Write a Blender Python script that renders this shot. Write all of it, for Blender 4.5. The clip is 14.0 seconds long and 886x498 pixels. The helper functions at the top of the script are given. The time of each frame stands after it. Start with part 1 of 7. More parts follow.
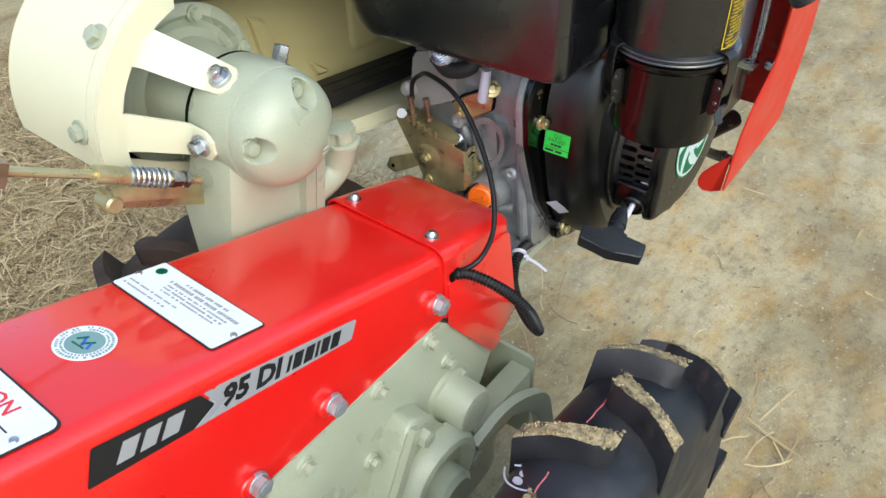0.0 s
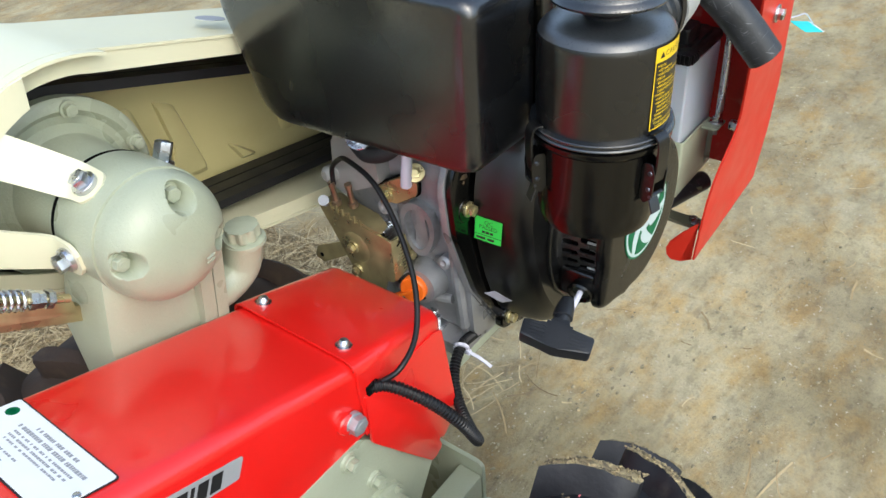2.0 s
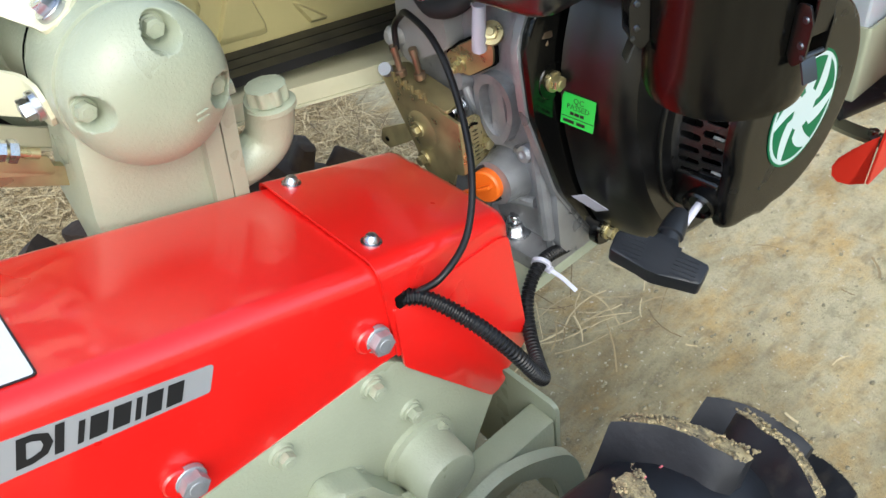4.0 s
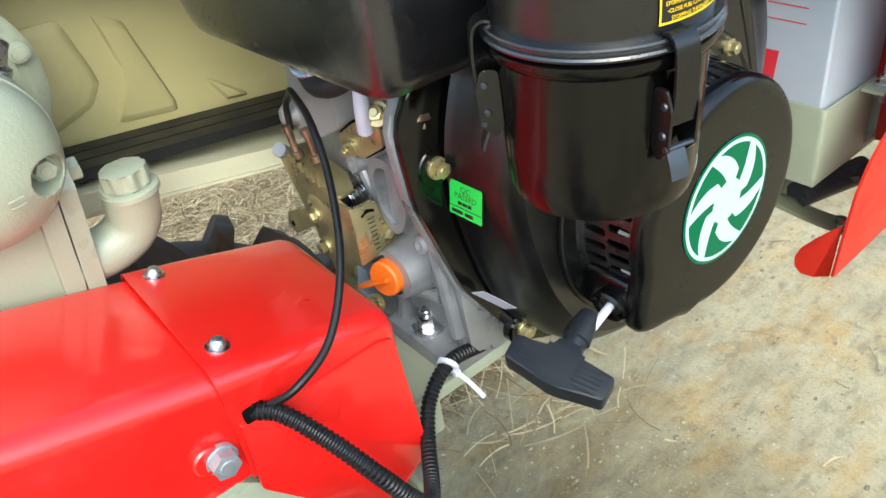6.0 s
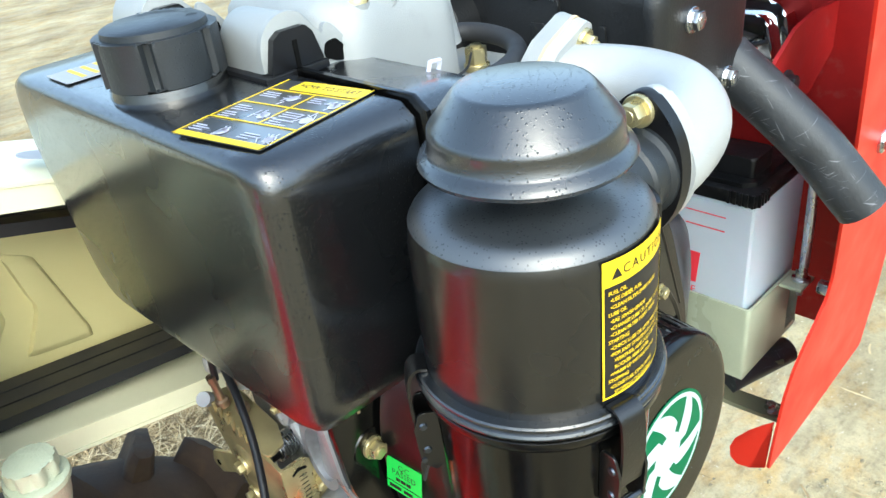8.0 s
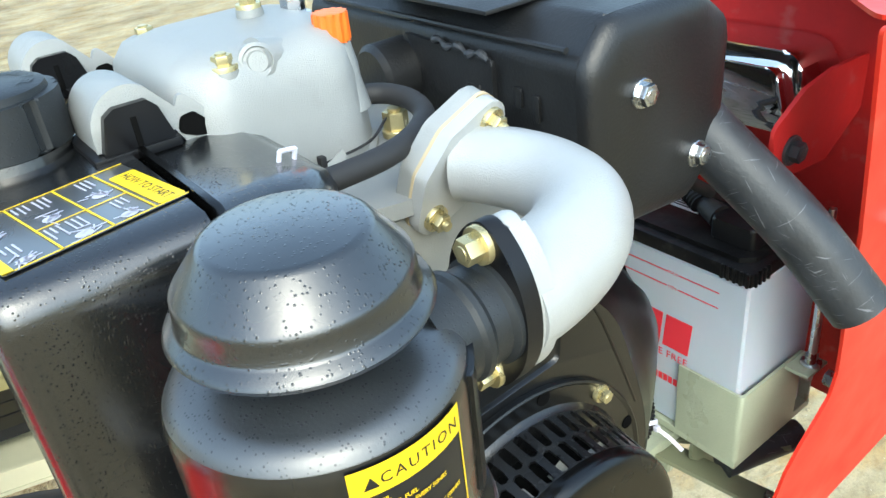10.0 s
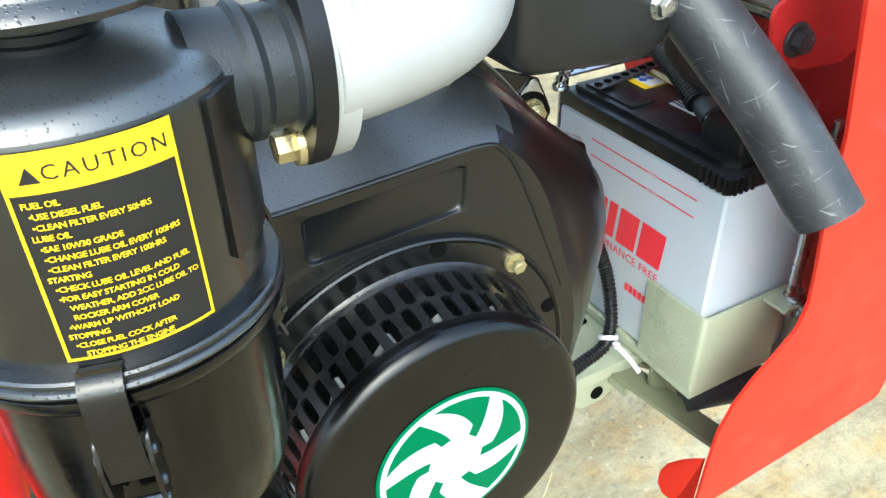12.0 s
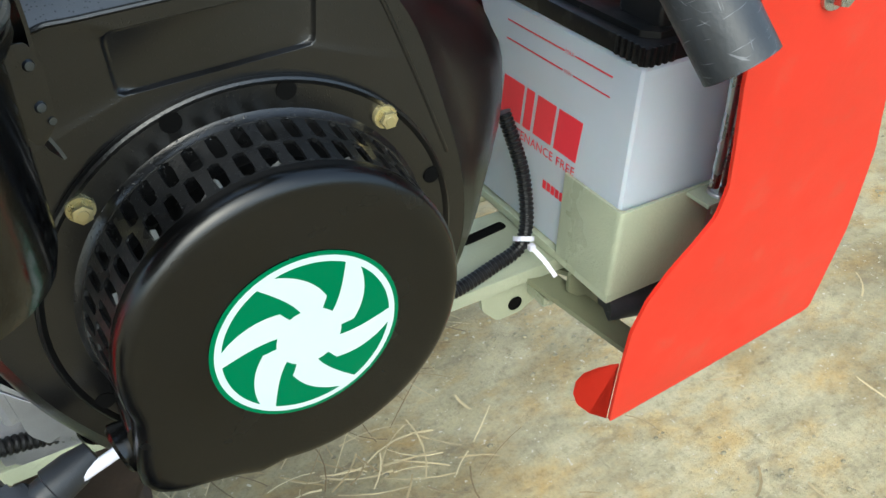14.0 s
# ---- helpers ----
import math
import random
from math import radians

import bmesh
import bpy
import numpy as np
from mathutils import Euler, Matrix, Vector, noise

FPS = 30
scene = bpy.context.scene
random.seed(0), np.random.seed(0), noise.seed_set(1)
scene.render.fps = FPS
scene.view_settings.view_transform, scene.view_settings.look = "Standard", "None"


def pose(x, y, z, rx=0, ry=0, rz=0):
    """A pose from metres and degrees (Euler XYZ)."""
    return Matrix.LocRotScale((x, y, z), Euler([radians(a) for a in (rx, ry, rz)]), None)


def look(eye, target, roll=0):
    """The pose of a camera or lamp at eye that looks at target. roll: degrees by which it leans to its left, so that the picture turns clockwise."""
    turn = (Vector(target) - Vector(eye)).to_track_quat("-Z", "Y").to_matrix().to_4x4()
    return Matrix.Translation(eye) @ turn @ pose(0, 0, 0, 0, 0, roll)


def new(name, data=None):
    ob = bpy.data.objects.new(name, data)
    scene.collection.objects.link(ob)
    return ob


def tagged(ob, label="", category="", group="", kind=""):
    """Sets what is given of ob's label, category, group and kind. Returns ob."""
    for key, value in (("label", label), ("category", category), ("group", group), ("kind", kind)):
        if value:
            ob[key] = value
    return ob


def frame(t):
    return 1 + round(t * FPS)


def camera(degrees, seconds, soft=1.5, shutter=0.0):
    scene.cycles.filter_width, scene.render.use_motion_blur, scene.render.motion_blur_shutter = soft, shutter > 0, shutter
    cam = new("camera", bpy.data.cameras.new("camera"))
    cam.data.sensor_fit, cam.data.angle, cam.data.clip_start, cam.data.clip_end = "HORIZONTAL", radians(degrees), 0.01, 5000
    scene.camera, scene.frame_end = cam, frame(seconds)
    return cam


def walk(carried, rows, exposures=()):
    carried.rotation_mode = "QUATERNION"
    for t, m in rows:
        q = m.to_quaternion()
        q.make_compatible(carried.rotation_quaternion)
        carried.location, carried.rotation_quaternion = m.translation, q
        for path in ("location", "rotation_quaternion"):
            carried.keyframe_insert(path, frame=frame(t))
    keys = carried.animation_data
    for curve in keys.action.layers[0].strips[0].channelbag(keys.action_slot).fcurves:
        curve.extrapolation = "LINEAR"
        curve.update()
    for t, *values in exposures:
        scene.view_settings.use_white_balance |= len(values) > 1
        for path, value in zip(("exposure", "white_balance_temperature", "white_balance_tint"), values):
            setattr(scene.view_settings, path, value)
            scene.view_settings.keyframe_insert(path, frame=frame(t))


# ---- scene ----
cam = camera(59.5, 14.0)
PATH = [
    (0, (-0.5, -0.473, 1.357), (0.693, 0.493, 0.075), -1.9),
    (0.5, (-0.452, -0.485, 1.371), (0.755, 0.534, 0.144), -3.1),
    (1, (-0.43, -0.496, 1.372), (0.796, 0.539, 0.178), -3.5),
    (1.5, (-0.404, -0.497, 1.369), (0.837, 0.533, 0.186), -3.6),
    (2, (-0.357, -0.48, 1.34), (0.884, 0.544, 0.151), -4.4),
    (2.5, (-0.3, -0.442, 1.314), (0.891, 0.571, 0.066), -5.6),
    (3, (-0.254, -0.433, 1.273), (0.796, 0.652, -0.039), -7.5),
    (3.2, (-0.252, -0.434, 1.257), (0.738, 0.691, -0.067), -8.3),
    (5.3, (-0.13, -0.482, 1.157), (0.723, 0.857, -0.059), -9.6),
    (5.5, (-0.12, -0.477, 1.156), (0.757, 0.866, -0.039), -9.4),
    (6, (-0.093, -0.47, 1.163), (0.829, 0.873, 0.001), -9.0),
    (6.5, (-0.059, -0.469, 1.185), (0.915, 0.875, 0.07), -8.4),
    (7, (-0.045, -0.469, 1.204), (0.99, 0.87, 0.137), -7.7),
    (7.5, (-0.03, -0.437, 1.233), (1.072, 0.884, 0.212), -7.3),
    (8, (-0.03, -0.41, 1.264), (1.127, 0.883, 0.268), -7.1),
    (8.2, (-0.029, -0.405, 1.273), (1.145, 0.877, 0.283), -7.0),
    (10.3, (0.144, -0.433, 1.278), (1.074, 1.021, 0.267), -6.3),
    (10.5, (0.155, -0.44, 1.271), (1.048, 1.032, 0.255), -5.8),
    (11, (0.178, -0.453, 1.246), (1.017, 1.034, 0.204), -4.4),
    (11.5, (0.193, -0.464, 1.217), (1.0, 1.013, 0.136), -2.8),
    (12, (0.206, -0.474, 1.189), (0.995, 0.986, 0.073), -1.5),
    (12.5, (0.219, -0.479, 1.162), (1.0, 0.96, 0.014), -0.7),
    (13, (0.239, -0.483, 1.132), (1.028, 0.936, -0.036), -0.2),
    (13.5, (0.254, -0.488, 1.119), (1.054, 0.909, -0.067), 0.1),
    (14, (0.267, -0.487, 1.105), (1.092, 0.879, -0.1), 0.6),
]
walk(cam, [(t, look(eye, target, roll)) for t, eye, target, roll in PATH], exposures=[(0, 0.06, 6250, 3), (3, 0.04, 6250, 4), (5.5, 0.44, 6100, 0), (7, 0.58, 6050, -1), (8, 0.78, 6000, -3), (10.5, 0.66, 6100, -4), (11.3, 0.90, 6050, -4), (12, 0.96, 6000, -3), (12.6, 0.76, 6050, -2), (13.3, 0.48, 6100, -2), (14, 0.38, 6150, -3)])

# ---------------------------------------------------------------- light
world = bpy.data.worlds.new("sky")
scene.world = world
world.use_nodes = True
wn, wl = world.node_tree.nodes, world.node_tree.links
sky = wn.new("ShaderNodeTexSky")
sky.sky_type, sky.sun_disc = "NISHITA", False
sky.sun_elevation, sky.sun_rotation = radians(43), radians(210)
sky.air_density, sky.dust_density, sky.ozone_density = 1.0, 2.5, 1.0
pale = wn.new("ShaderNodeHueSaturation")
pale.inputs["Saturation"].default_value = 0.8
wl.new(sky.outputs[0], pale.inputs["Color"])
# an overcast sky: brightest overhead, falling towards the horizon
way = wn.new("ShaderNodeTexCoord")
parts = wn.new("ShaderNodeSeparateXYZ")
fall = wn.new("ShaderNodeMapRange")
for key, value in (("From Min", 0.0), ("From Max", 0.32), ("To Min", 0.55), ("To Max", 2.75)):
    fall.inputs[key].default_value = value
dome_mix = wn.new("ShaderNodeVectorMath")
dome_mix.operation = "SCALE"
wl.new(way.outputs["Generated"], parts.inputs[0])
wl.new(parts.outputs["Z"], fall.inputs["Value"])
wl.new(pale.outputs[0], dome_mix.inputs[0])
wl.new(fall.outputs[0], dome_mix.inputs["Scale"])
wl.new(dome_mix.outputs[0], wn["Background"].inputs["Color"])
wn["Background"].inputs["Strength"].default_value = 0.132
sun = new("sun", bpy.data.lights.new("sun", "SUN"))
sun.data.energy, sun.data.angle, sun.data.color = 0.5, radians(80), (1.0, 0.985, 0.95)
sun.matrix_basis = look((-1.6, -2.8, 3.0), (0, 0, 0))


# ---------------------------------------------------------------- materials
def material(name, col, rough=0.5, metal=0.0, coat=0.0, var=0.18, scale=9.0, fine=160.0, bump=0.05, dirt=None, drops=0.0,
             spec=0.5, rvar=0.12, object_random=0.0, sss=0.0, coat_rough=0.12, coat_ior=1.5, scratch=None):
    """Base colour with broad and fine variation, grain in the relief, stains of a second colour, and water drops."""
    m = bpy.data.materials.new(name)
    m.use_nodes = True
    n, l = m.node_tree.nodes, m.node_tree.links
    b = n["Principled BSDF"]
    b.inputs["Roughness"].default_value, b.inputs["Metallic"].default_value = rough, metal
    b.inputs["Coat Weight"].default_value, b.inputs["Coat Roughness"].default_value = coat, coat_rough
    b.inputs["Specular IOR Level"].default_value, b.inputs["Coat IOR"].default_value = spec, coat_ior
    if sss:
        b.inputs["Subsurface Weight"].default_value, b.inputs["Subsurface Scale"].default_value = sss, 0.01
    tc = n.new("ShaderNodeTexCoord")

    def noise_tex(s, detail=3.0):
        t = n.new("ShaderNodeTexNoise")
        t.inputs["Scale"].default_value, t.inputs["Detail"].default_value = s, detail
        l.new(tc.outputs["Object"], t.inputs["Vector"])
        return t.outputs["Fac"]

    def span(v, lo, hi, a=0.0, z=1.0):
        r = n.new("ShaderNodeMapRange")
        for k, q in zip(("From Min", "From Max", "To Min", "To Max"), (lo, hi, a, z)):
            r.inputs[k].default_value = q
        l.new(v, r.inputs["Value"])
        return r.outputs[0]

    def mixed(fac, a, c):
        x = n.new("ShaderNodeMix")
        x.data_type = "RGBA"
        for sock, v in ((x.inputs["A"], a), (x.inputs["B"], c)):
            if isinstance(v, tuple):
                sock.default_value = (*v, 1)
            else:
                l.new(v, sock)
        l.new(fac, x.inputs["Factor"])
        return x.outputs["Result"]

    broad, grain = noise_tex(scale), noise_tex(fine, 2.0)
    dark, light = tuple(c * (1 - var) for c in col), tuple(min(1, c * (1 + var * 0.6)) for c in col)
    out = mixed(span(broad, 0.3, 0.7), dark, light)
    out = mixed(span(grain, 0.25, 0.75, 0.0, 0.35), out, tuple(c * (1 - var * 0.9) for c in col))
    rsock = span(broad, 0.3, 0.7, max(0.02, rough - rvar), min(1, rough + rvar))
    if object_random:
        info = n.new("ShaderNodeObjectInfo")
        out = mixed(span(info.outputs["Random"], 0, 1, 0, object_random), out, tuple(c * 0.55 for c in col))
    if dirt:
        dcol, amount, dscale = dirt
        d = span(noise_tex(dscale, 6.0), 0.62 - amount * 0.25, 0.78 - amount * 0.2, 0.0, min(1.0, amount + 0.2))
        out = mixed(d, out, dcol)
    if scratch:
        for seed in (1.7, 9.3, 4.1, 6.6):
            shift = n.new("ShaderNodeMapping")
            shift.inputs["Rotation"].default_value, shift.inputs["Scale"].default_value = (seed, seed * 1.3, seed * 0.6), (1 / 900, 1 / 42, 1 / 42)
            shift.vector_type = "TEXTURE"
            l.new(tc.outputs["Object"], shift.inputs[0])
            streak = n.new("ShaderNodeTexNoise")
            streak.inputs["Scale"].default_value, streak.inputs["Detail"].default_value = 1.0, 1.0
            l.new(shift.outputs[0], streak.inputs["Vector"])
            line = span(streak.outputs["Fac"], 0.715, 0.765, 0.0, 0.45)
            out = mixed(line, out, scratch)
    height = grain
    if drops:
        v = n.new("ShaderNodeTexVoronoi")
        v.inputs["Scale"].default_value = 620.0
        l.new(tc.outputs["Object"], v.inputs["Vector"])
        dot = span(v.outputs["Distance"], 0.10, 0.36, 1.0, 0.0)
        pick = n.new("ShaderNodeSeparateColor")
        l.new(v.outputs["Color"], pick.inputs[0])
        keep = span(pick.outputs["Red"], 0.50, 0.62)
        mul = n.new("ShaderNodeMath")
        mul.operation = "MULTIPLY"
        l.new(dot, mul.inputs[0]), l.new(keep, mul.inputs[1])
        bd = n.new("ShaderNodeBump")
        bd.inputs["Strength"].default_value, bd.inputs["Distance"].default_value = drops, 0.0012
        l.new(mul.outputs[0], bd.inputs["Height"])
    if bump:
        bp = n.new("ShaderNodeBump")
        bp.inputs["Strength"].default_value, bp.inputs["Distance"].default_value = bump, 0.0015
        l.new(height, bp.inputs["Height"])
        if drops:
            l.new(bd.outputs[0], bp.inputs["Normal"])
        l.new(bp.outputs[0], b.inputs["Normal"])
        if coat:
            l.new(bp.outputs[0], b.inputs["Coat Normal"])
        if drops and coat > 0.9:
            l.new(span(mul.outputs[0], 0.15, 0.6, coat, coat * 0.25), b.inputs["Coat Weight"])
    l.new(out, b.inputs["Base Color"]), l.new(rsock, b.inputs["Roughness"])
    return m


RED = material("red_gloss_paint", (0.72, 0.010, 0.008), 0.34, coat=0.9, coat_rough=0.06, var=0.06, scale=14, bump=0.035, fine=240, rvar=0.08, drops=0.10, dirt=((0.66, 0.05, 0.04), 0.06, 90))
ORANGE_RED = material("orange_red_paint", (0.58, 0.026, 0.013), 0.40, coat=0.0, spec=0.35, var=0.08, scale=10, bump=0.04, dirt=((0.42, 0.10, 0.06), 0.12, 26))
# dusty bumper inside; shade under the flange is put into this deeper red
DUSTY_SHADE_RED = material("dusty_shaded_red_paint", (0.50, 0.020, 0.020), 0.55, spec=0.3, var=0.25, scale=16, bump=0.06, dirt=((0.40, 0.22, 0.20), 0.14, 34))
CREAM = material("cream_paint", (0.67, 0.655, 0.46), 0.40, coat=0.15, var=0.06, scale=8, bump=0.04)
# yellower than CREAM: bounced light inside the guard is painted into the colour
CREAM_DEEP = material("bounce_warmed_cream_paint", (0.62, 0.555, 0.27), 0.42, coat=0.15, var=0.10, scale=6, bump=0.05, dirt=((0.50, 0.42, 0.18), 0.12, 18))
OLIVE = material("grey_green_paint", (0.37, 0.40, 0.29), 0.36, coat=0.25, coat_rough=0.2, var=0.10, scale=16, bump=0.30, fine=330, drops=0.30)
OLIVE_DARK = material("olive_frame_paint", (0.15, 0.16, 0.10), 0.45, coat=0.1, var=0.12, scale=12, bump=0.06)
BLACK = material("black_gloss_paint", (0.0022, 0.0022, 0.0022), 0.18, coat=0.0, spec=0.5, var=0.3, scale=12, bump=0.02, drops=0.10, rvar=0.05)
BLACK_WET = material("black_paint_with_rain_drops", (0.0058, 0.0064, 0.0073), 0.27, coat=1.0, spec=0.3, var=0.25, scale=12, bump=0.02, drops=0.24, rvar=0.06, coat_rough=0.20, coat_ior=1.75)
WET_CAP = material("slate_black_wet_paint", (0.0075, 0.0090, 0.0108), 0.28, coat=1.0, spec=0.4, var=0.25, scale=16, bump=0.03, drops=0.20, rvar=0.06, coat_rough=0.22, coat_ior=1.72)
# wet black with drops; base lightened on tops to imitate sky sheen
WET_SKY_SHEEN = material("wet_black_paint_with_sky_sheen", (0.024, 0.027, 0.030), 0.40, coat=1.0, spec=0.5, var=0.3, scale=40, bump=0.05, fine=700, drops=0.10, coat_rough=0.34, coat_ior=1.8)
SLATE = material("slate_black_plastic", (0.016, 0.019, 0.022), 0.42, spec=0.5, var=0.25, scale=30, bump=0.10, fine=500, drops=0.20)
FACE = material("dull_black_paint", (0.0020, 0.0020, 0.0021), 0.24, spec=0.5, var=0.3, scale=30, bump=0.03, drops=0.05, rvar=0.05)
CLEANER = material("black_enamel", (0.0040, 0.0043, 0.0048), 0.26, coat=0.7, spec=0.4, var=0.3, scale=14, bump=0.02, drops=0.06, rvar=0.06, coat_rough=0.22, coat_ior=1.7)
BLACK_SATIN = material("black_satin_paint", (0.0032, 0.0032, 0.0034), 0.34, coat=0.5, spec=0.35, var=0.3, scale=12, bump=0.03, fine=500, drops=0.16, rvar=0.06, coat_rough=0.24, coat_ior=1.6)
DRUM = material("dusty_black_paint", (0.0060, 0.0062, 0.0068), 0.30, coat=0.4, spec=0.6, var=0.3, scale=30, bump=0.04, drops=0.35, coat_rough=0.3, dirt=((0.08, 0.08, 0.08), 0.08, 90))
BLUED = material("blued_spring_steel", (0.11, 0.125, 0.15), 0.38, metal=1.0, var=0.2, scale=40, bump=0.05)
PLASTIC = material("black_plastic", (0.007, 0.007, 0.008), 0.38, var=0.25, scale=20, bump=0.08, spec=0.35)
LID = material("dusty_black_plastic", (0.0055, 0.0055, 0.006), 0.42, var=0.25, scale=30, bump=0.10, spec=0.3, dirt=((0.055, 0.052, 0.046), 0.30, 55))
GRIP = material("grey_black_plastic", (0.016, 0.018, 0.022), 0.42, var=0.25, scale=30, bump=0.08, spec=0.45, drops=0.12)
RUBBER = material("black_rubber", (0.016, 0.016, 0.017), 0.62, var=0.25, scale=20, bump=0.08)
BELT = material("belt_rubber", (0.014, 0.014, 0.016), 0.5, var=0.25, scale=20, bump=0.06)
HEATED = material("heat_resistant_black", (0.0115, 0.0120, 0.0130), 0.42, spec=0.5, var=0.25, scale=14, bump=0.20, fine=420, drops=0.14)
PIPE_BLACK = material("scratched_black_pipe", (0.030, 0.033, 0.038), 0.42, var=0.30, scale=26, bump=0.18, fine=300, dirt=((0.060, 0.064, 0.070), 0.25, 38), scratch=(0.26, 0.27, 0.29))
ALU = material("cast_aluminium", (0.34, 0.35, 0.365), 0.38, metal=0.5, var=0.25, scale=26, bump=0.22, fine=900, dirt=((0.09, 0.088, 0.08), 0.22, 70))
ALU_PALE = material("blasted_aluminium", (0.335, 0.345, 0.335), 0.50, metal=0.30, var=0.12, scale=18, bump=0.35, fine=1400, dirt=((0.24, 0.24, 0.22), 0.06, 50))
SILVER = material("silver_painted_casting", (0.40, 0.41, 0.405), 0.40, metal=0.15, var=0.08, scale=30, bump=0.25, fine=1100, dirt=((0.34, 0.35, 0.34), 0.12, 70))
STEEL = material("bright_zinc_steel", (0.56, 0.58, 0.61), 0.28, metal=1.0, var=0.1, scale=60, bump=0.05)
ZINC = material("dull_zinc_steel", (0.42, 0.43, 0.45), 0.38, metal=0.55, var=0.2, scale=90, bump=0.12, fine=700)
BRASSY = material("yellow_zinc_steel", (0.55, 0.48, 0.26), 0.32, metal=0.75, var=0.18, scale=55, bump=0.05, dirt=((0.55, 0.38, 0.22), 0.12, 60))
OLIVE_ZINC = material("dark_yellow_zinc_steel", (0.44, 0.38, 0.20), 0.36, metal=0.72, var=0.3, scale=40, bump=0.06, dirt=((0.20, 0.17, 0.09), 0.25, 50))
COPPER = material("copper", (0.34, 0.25, 0.17), 0.36, metal=0.9, var=0.2, scale=60)
CHROME = material("chrome", (0.8, 0.8, 0.8), 0.07, metal=1.0, var=0.02, bump=0.0, rvar=0.03)
TYRE = material("tyre_rubber", (0.018, 0.020, 0.025), 0.44, spec=0.4, var=0.35, scale=14, bump=0.12, dirt=((0.09, 0.085, 0.085), 0.16, 12))
LUG = material("worn_tread_rubber", (0.019, 0.020, 0.024), 0.5, spec=0.35, var=0.35, scale=30, bump=0.3, dirt=((0.10, 0.085, 0.07), 0.16, 40))
MUD = material("dried_mud", (0.46, 0.37, 0.20), 0.9, var=0.45, scale=70, fine=420, bump=1.0, dirt=((0.030, 0.030, 0.032), 0.62, 95))
MUDDY = material("muddy_tread_rubber", (0.060, 0.043, 0.033), 0.75, spec=0.2, var=0.35, scale=20, bump=0.35, dirt=((0.12, 0.080, 0.048), 0.22, 32))
LILAC = material("faded_label", (0.46, 0.46, 0.55), 0.5, var=0.12, scale=60, bump=0.0)
WHITE = material("white_label", (0.80, 0.81, 0.82), 0.4, var=0.04, scale=30, bump=0.0)
CASE = material("translucent_white_plastic", (0.43, 0.47, 0.53), 0.42, var=0.05, scale=12, bump=0.05, sss=0.15)
TIE = material("white_nylon", (0.60, 0.60, 0.70), 0.4, var=0.05, bump=0.0)
YELLOW = material("yellow_print", (0.80, 0.56, 0.014), 0.45, var=0.05, bump=0.0)
EMB_WHITE = material("pale_print", (0.50, 0.60, 0.60), 0.4, var=0.04, bump=0.0)
INK_GLOSS = material("glossy_black_label", (0.040, 0.043, 0.047), 0.3, coat=1.0, coat_rough=0.22, coat_ior=2.1, var=0.1, bump=0.0)
INK = material("black_print", (0.012, 0.012, 0.013), 0.5, var=0.1, bump=0.0)
GREY_INK = material("grey_print", (0.30, 0.31, 0.33), 0.5, var=0.1, bump=0.0)
SILVER_INK = material("silver_print", (0.42, 0.43, 0.45), 0.4, metal=0.3, var=0.06, bump=0.0)
RED_INK = material("red_print", (0.70, 0.03, 0.05), 0.45, var=0.05, bump=0.0)
GREEN_INK = material("dark_green_print", (0.003, 0.130, 0.050), 0.4, spec=0.15, var=0.06, bump=0.0)
BLUE_INK = material("blue_print", (0.02, 0.10, 0.55), 0.45, var=0.05, bump=0.0)
LIME = material("fluorescent_green_label", (0.045, 0.56, 0.07), 0.55, var=0.04, bump=0.0)
ORANGE = material("orange_plastic", (0.85, 0.16, 0.012), 0.42, var=0.08, scale=40, bump=0.05)
TEAL = material("turquoise_card", (0.02, 0.62, 0.62), 0.55, var=0.05, bump=0.0)
# flat near-black: shade painted in for holes, slots and gaps; also gasket, marks
DARK = material("dark_inside", (0.006, 0.006, 0.006), 0.9, spec=0.0, var=0.2, bump=0.0)


def straw_material():
    """Dry stalks, each of its own shade from old brown to pale tan."""
    m = material("dry_straw", (0.50, 0.37, 0.19), 0.8, var=0.3, scale=7, fine=30, bump=0.1)
    n, l = m.node_tree.nodes, m.node_tree.links
    b = n["Principled BSDF"]
    geo, ramp = n.new("ShaderNodeNewGeometry"), n.new("ShaderNodeValToRGB")
    ramp.color_ramp.elements[0].color, ramp.color_ramp.elements[1].color = (0.15, 0.10, 0.045, 1), (0.66, 0.53, 0.30, 1)
    mid = ramp.color_ramp.elements.new(0.45)
    mid.color = (0.40, 0.29, 0.14, 1)
    l.new(geo.outputs["Random Per Island"], ramp.inputs[0])
    l.new(ramp.outputs[0], b.inputs["Base Color"])
    return m


STRAW = straw_material()


# ---------------------------------------------------------------- building helpers
WORLD = {}


def thing(name, at, label, category, group=""):
    ob = new(name)
    ob.empty_display_size = 0.05
    ob.matrix_basis = Matrix.Translation(at)
    WORLD[ob] = ob.matrix_basis.copy()
    return tagged(ob, label, category, group)


def put(ob, parent, m=None):
    m = Matrix.Identity(4) if m is None else m
    ob.matrix_basis = m
    WORLD[ob] = m.copy()
    if parent is not None:
        ob.parent = parent
        ob.matrix_parent_inverse = WORLD[parent].inverted()
    return ob


def mesh_of(name, bm, mats, smooth=35):
    bmesh.ops.recalc_face_normals(bm, faces=bm.faces)
    me = bpy.data.meshes.new(name)
    bm.to_mesh(me)
    bm.free()
    for mt in mats if isinstance(mats, (list, tuple)) else [mats]:
        me.materials.append(mt)
    if smooth:
        me.shade_smooth()
        me.set_sharp_from_angle(angle=radians(smooth))
    return me


def part(name, bm, mats, parent, label="", smooth=35, m=None):
    ob = put(new(name, mesh_of(name, bm, mats, smooth)), parent, m)
    if label:
        ob["label"] = label
    return ob


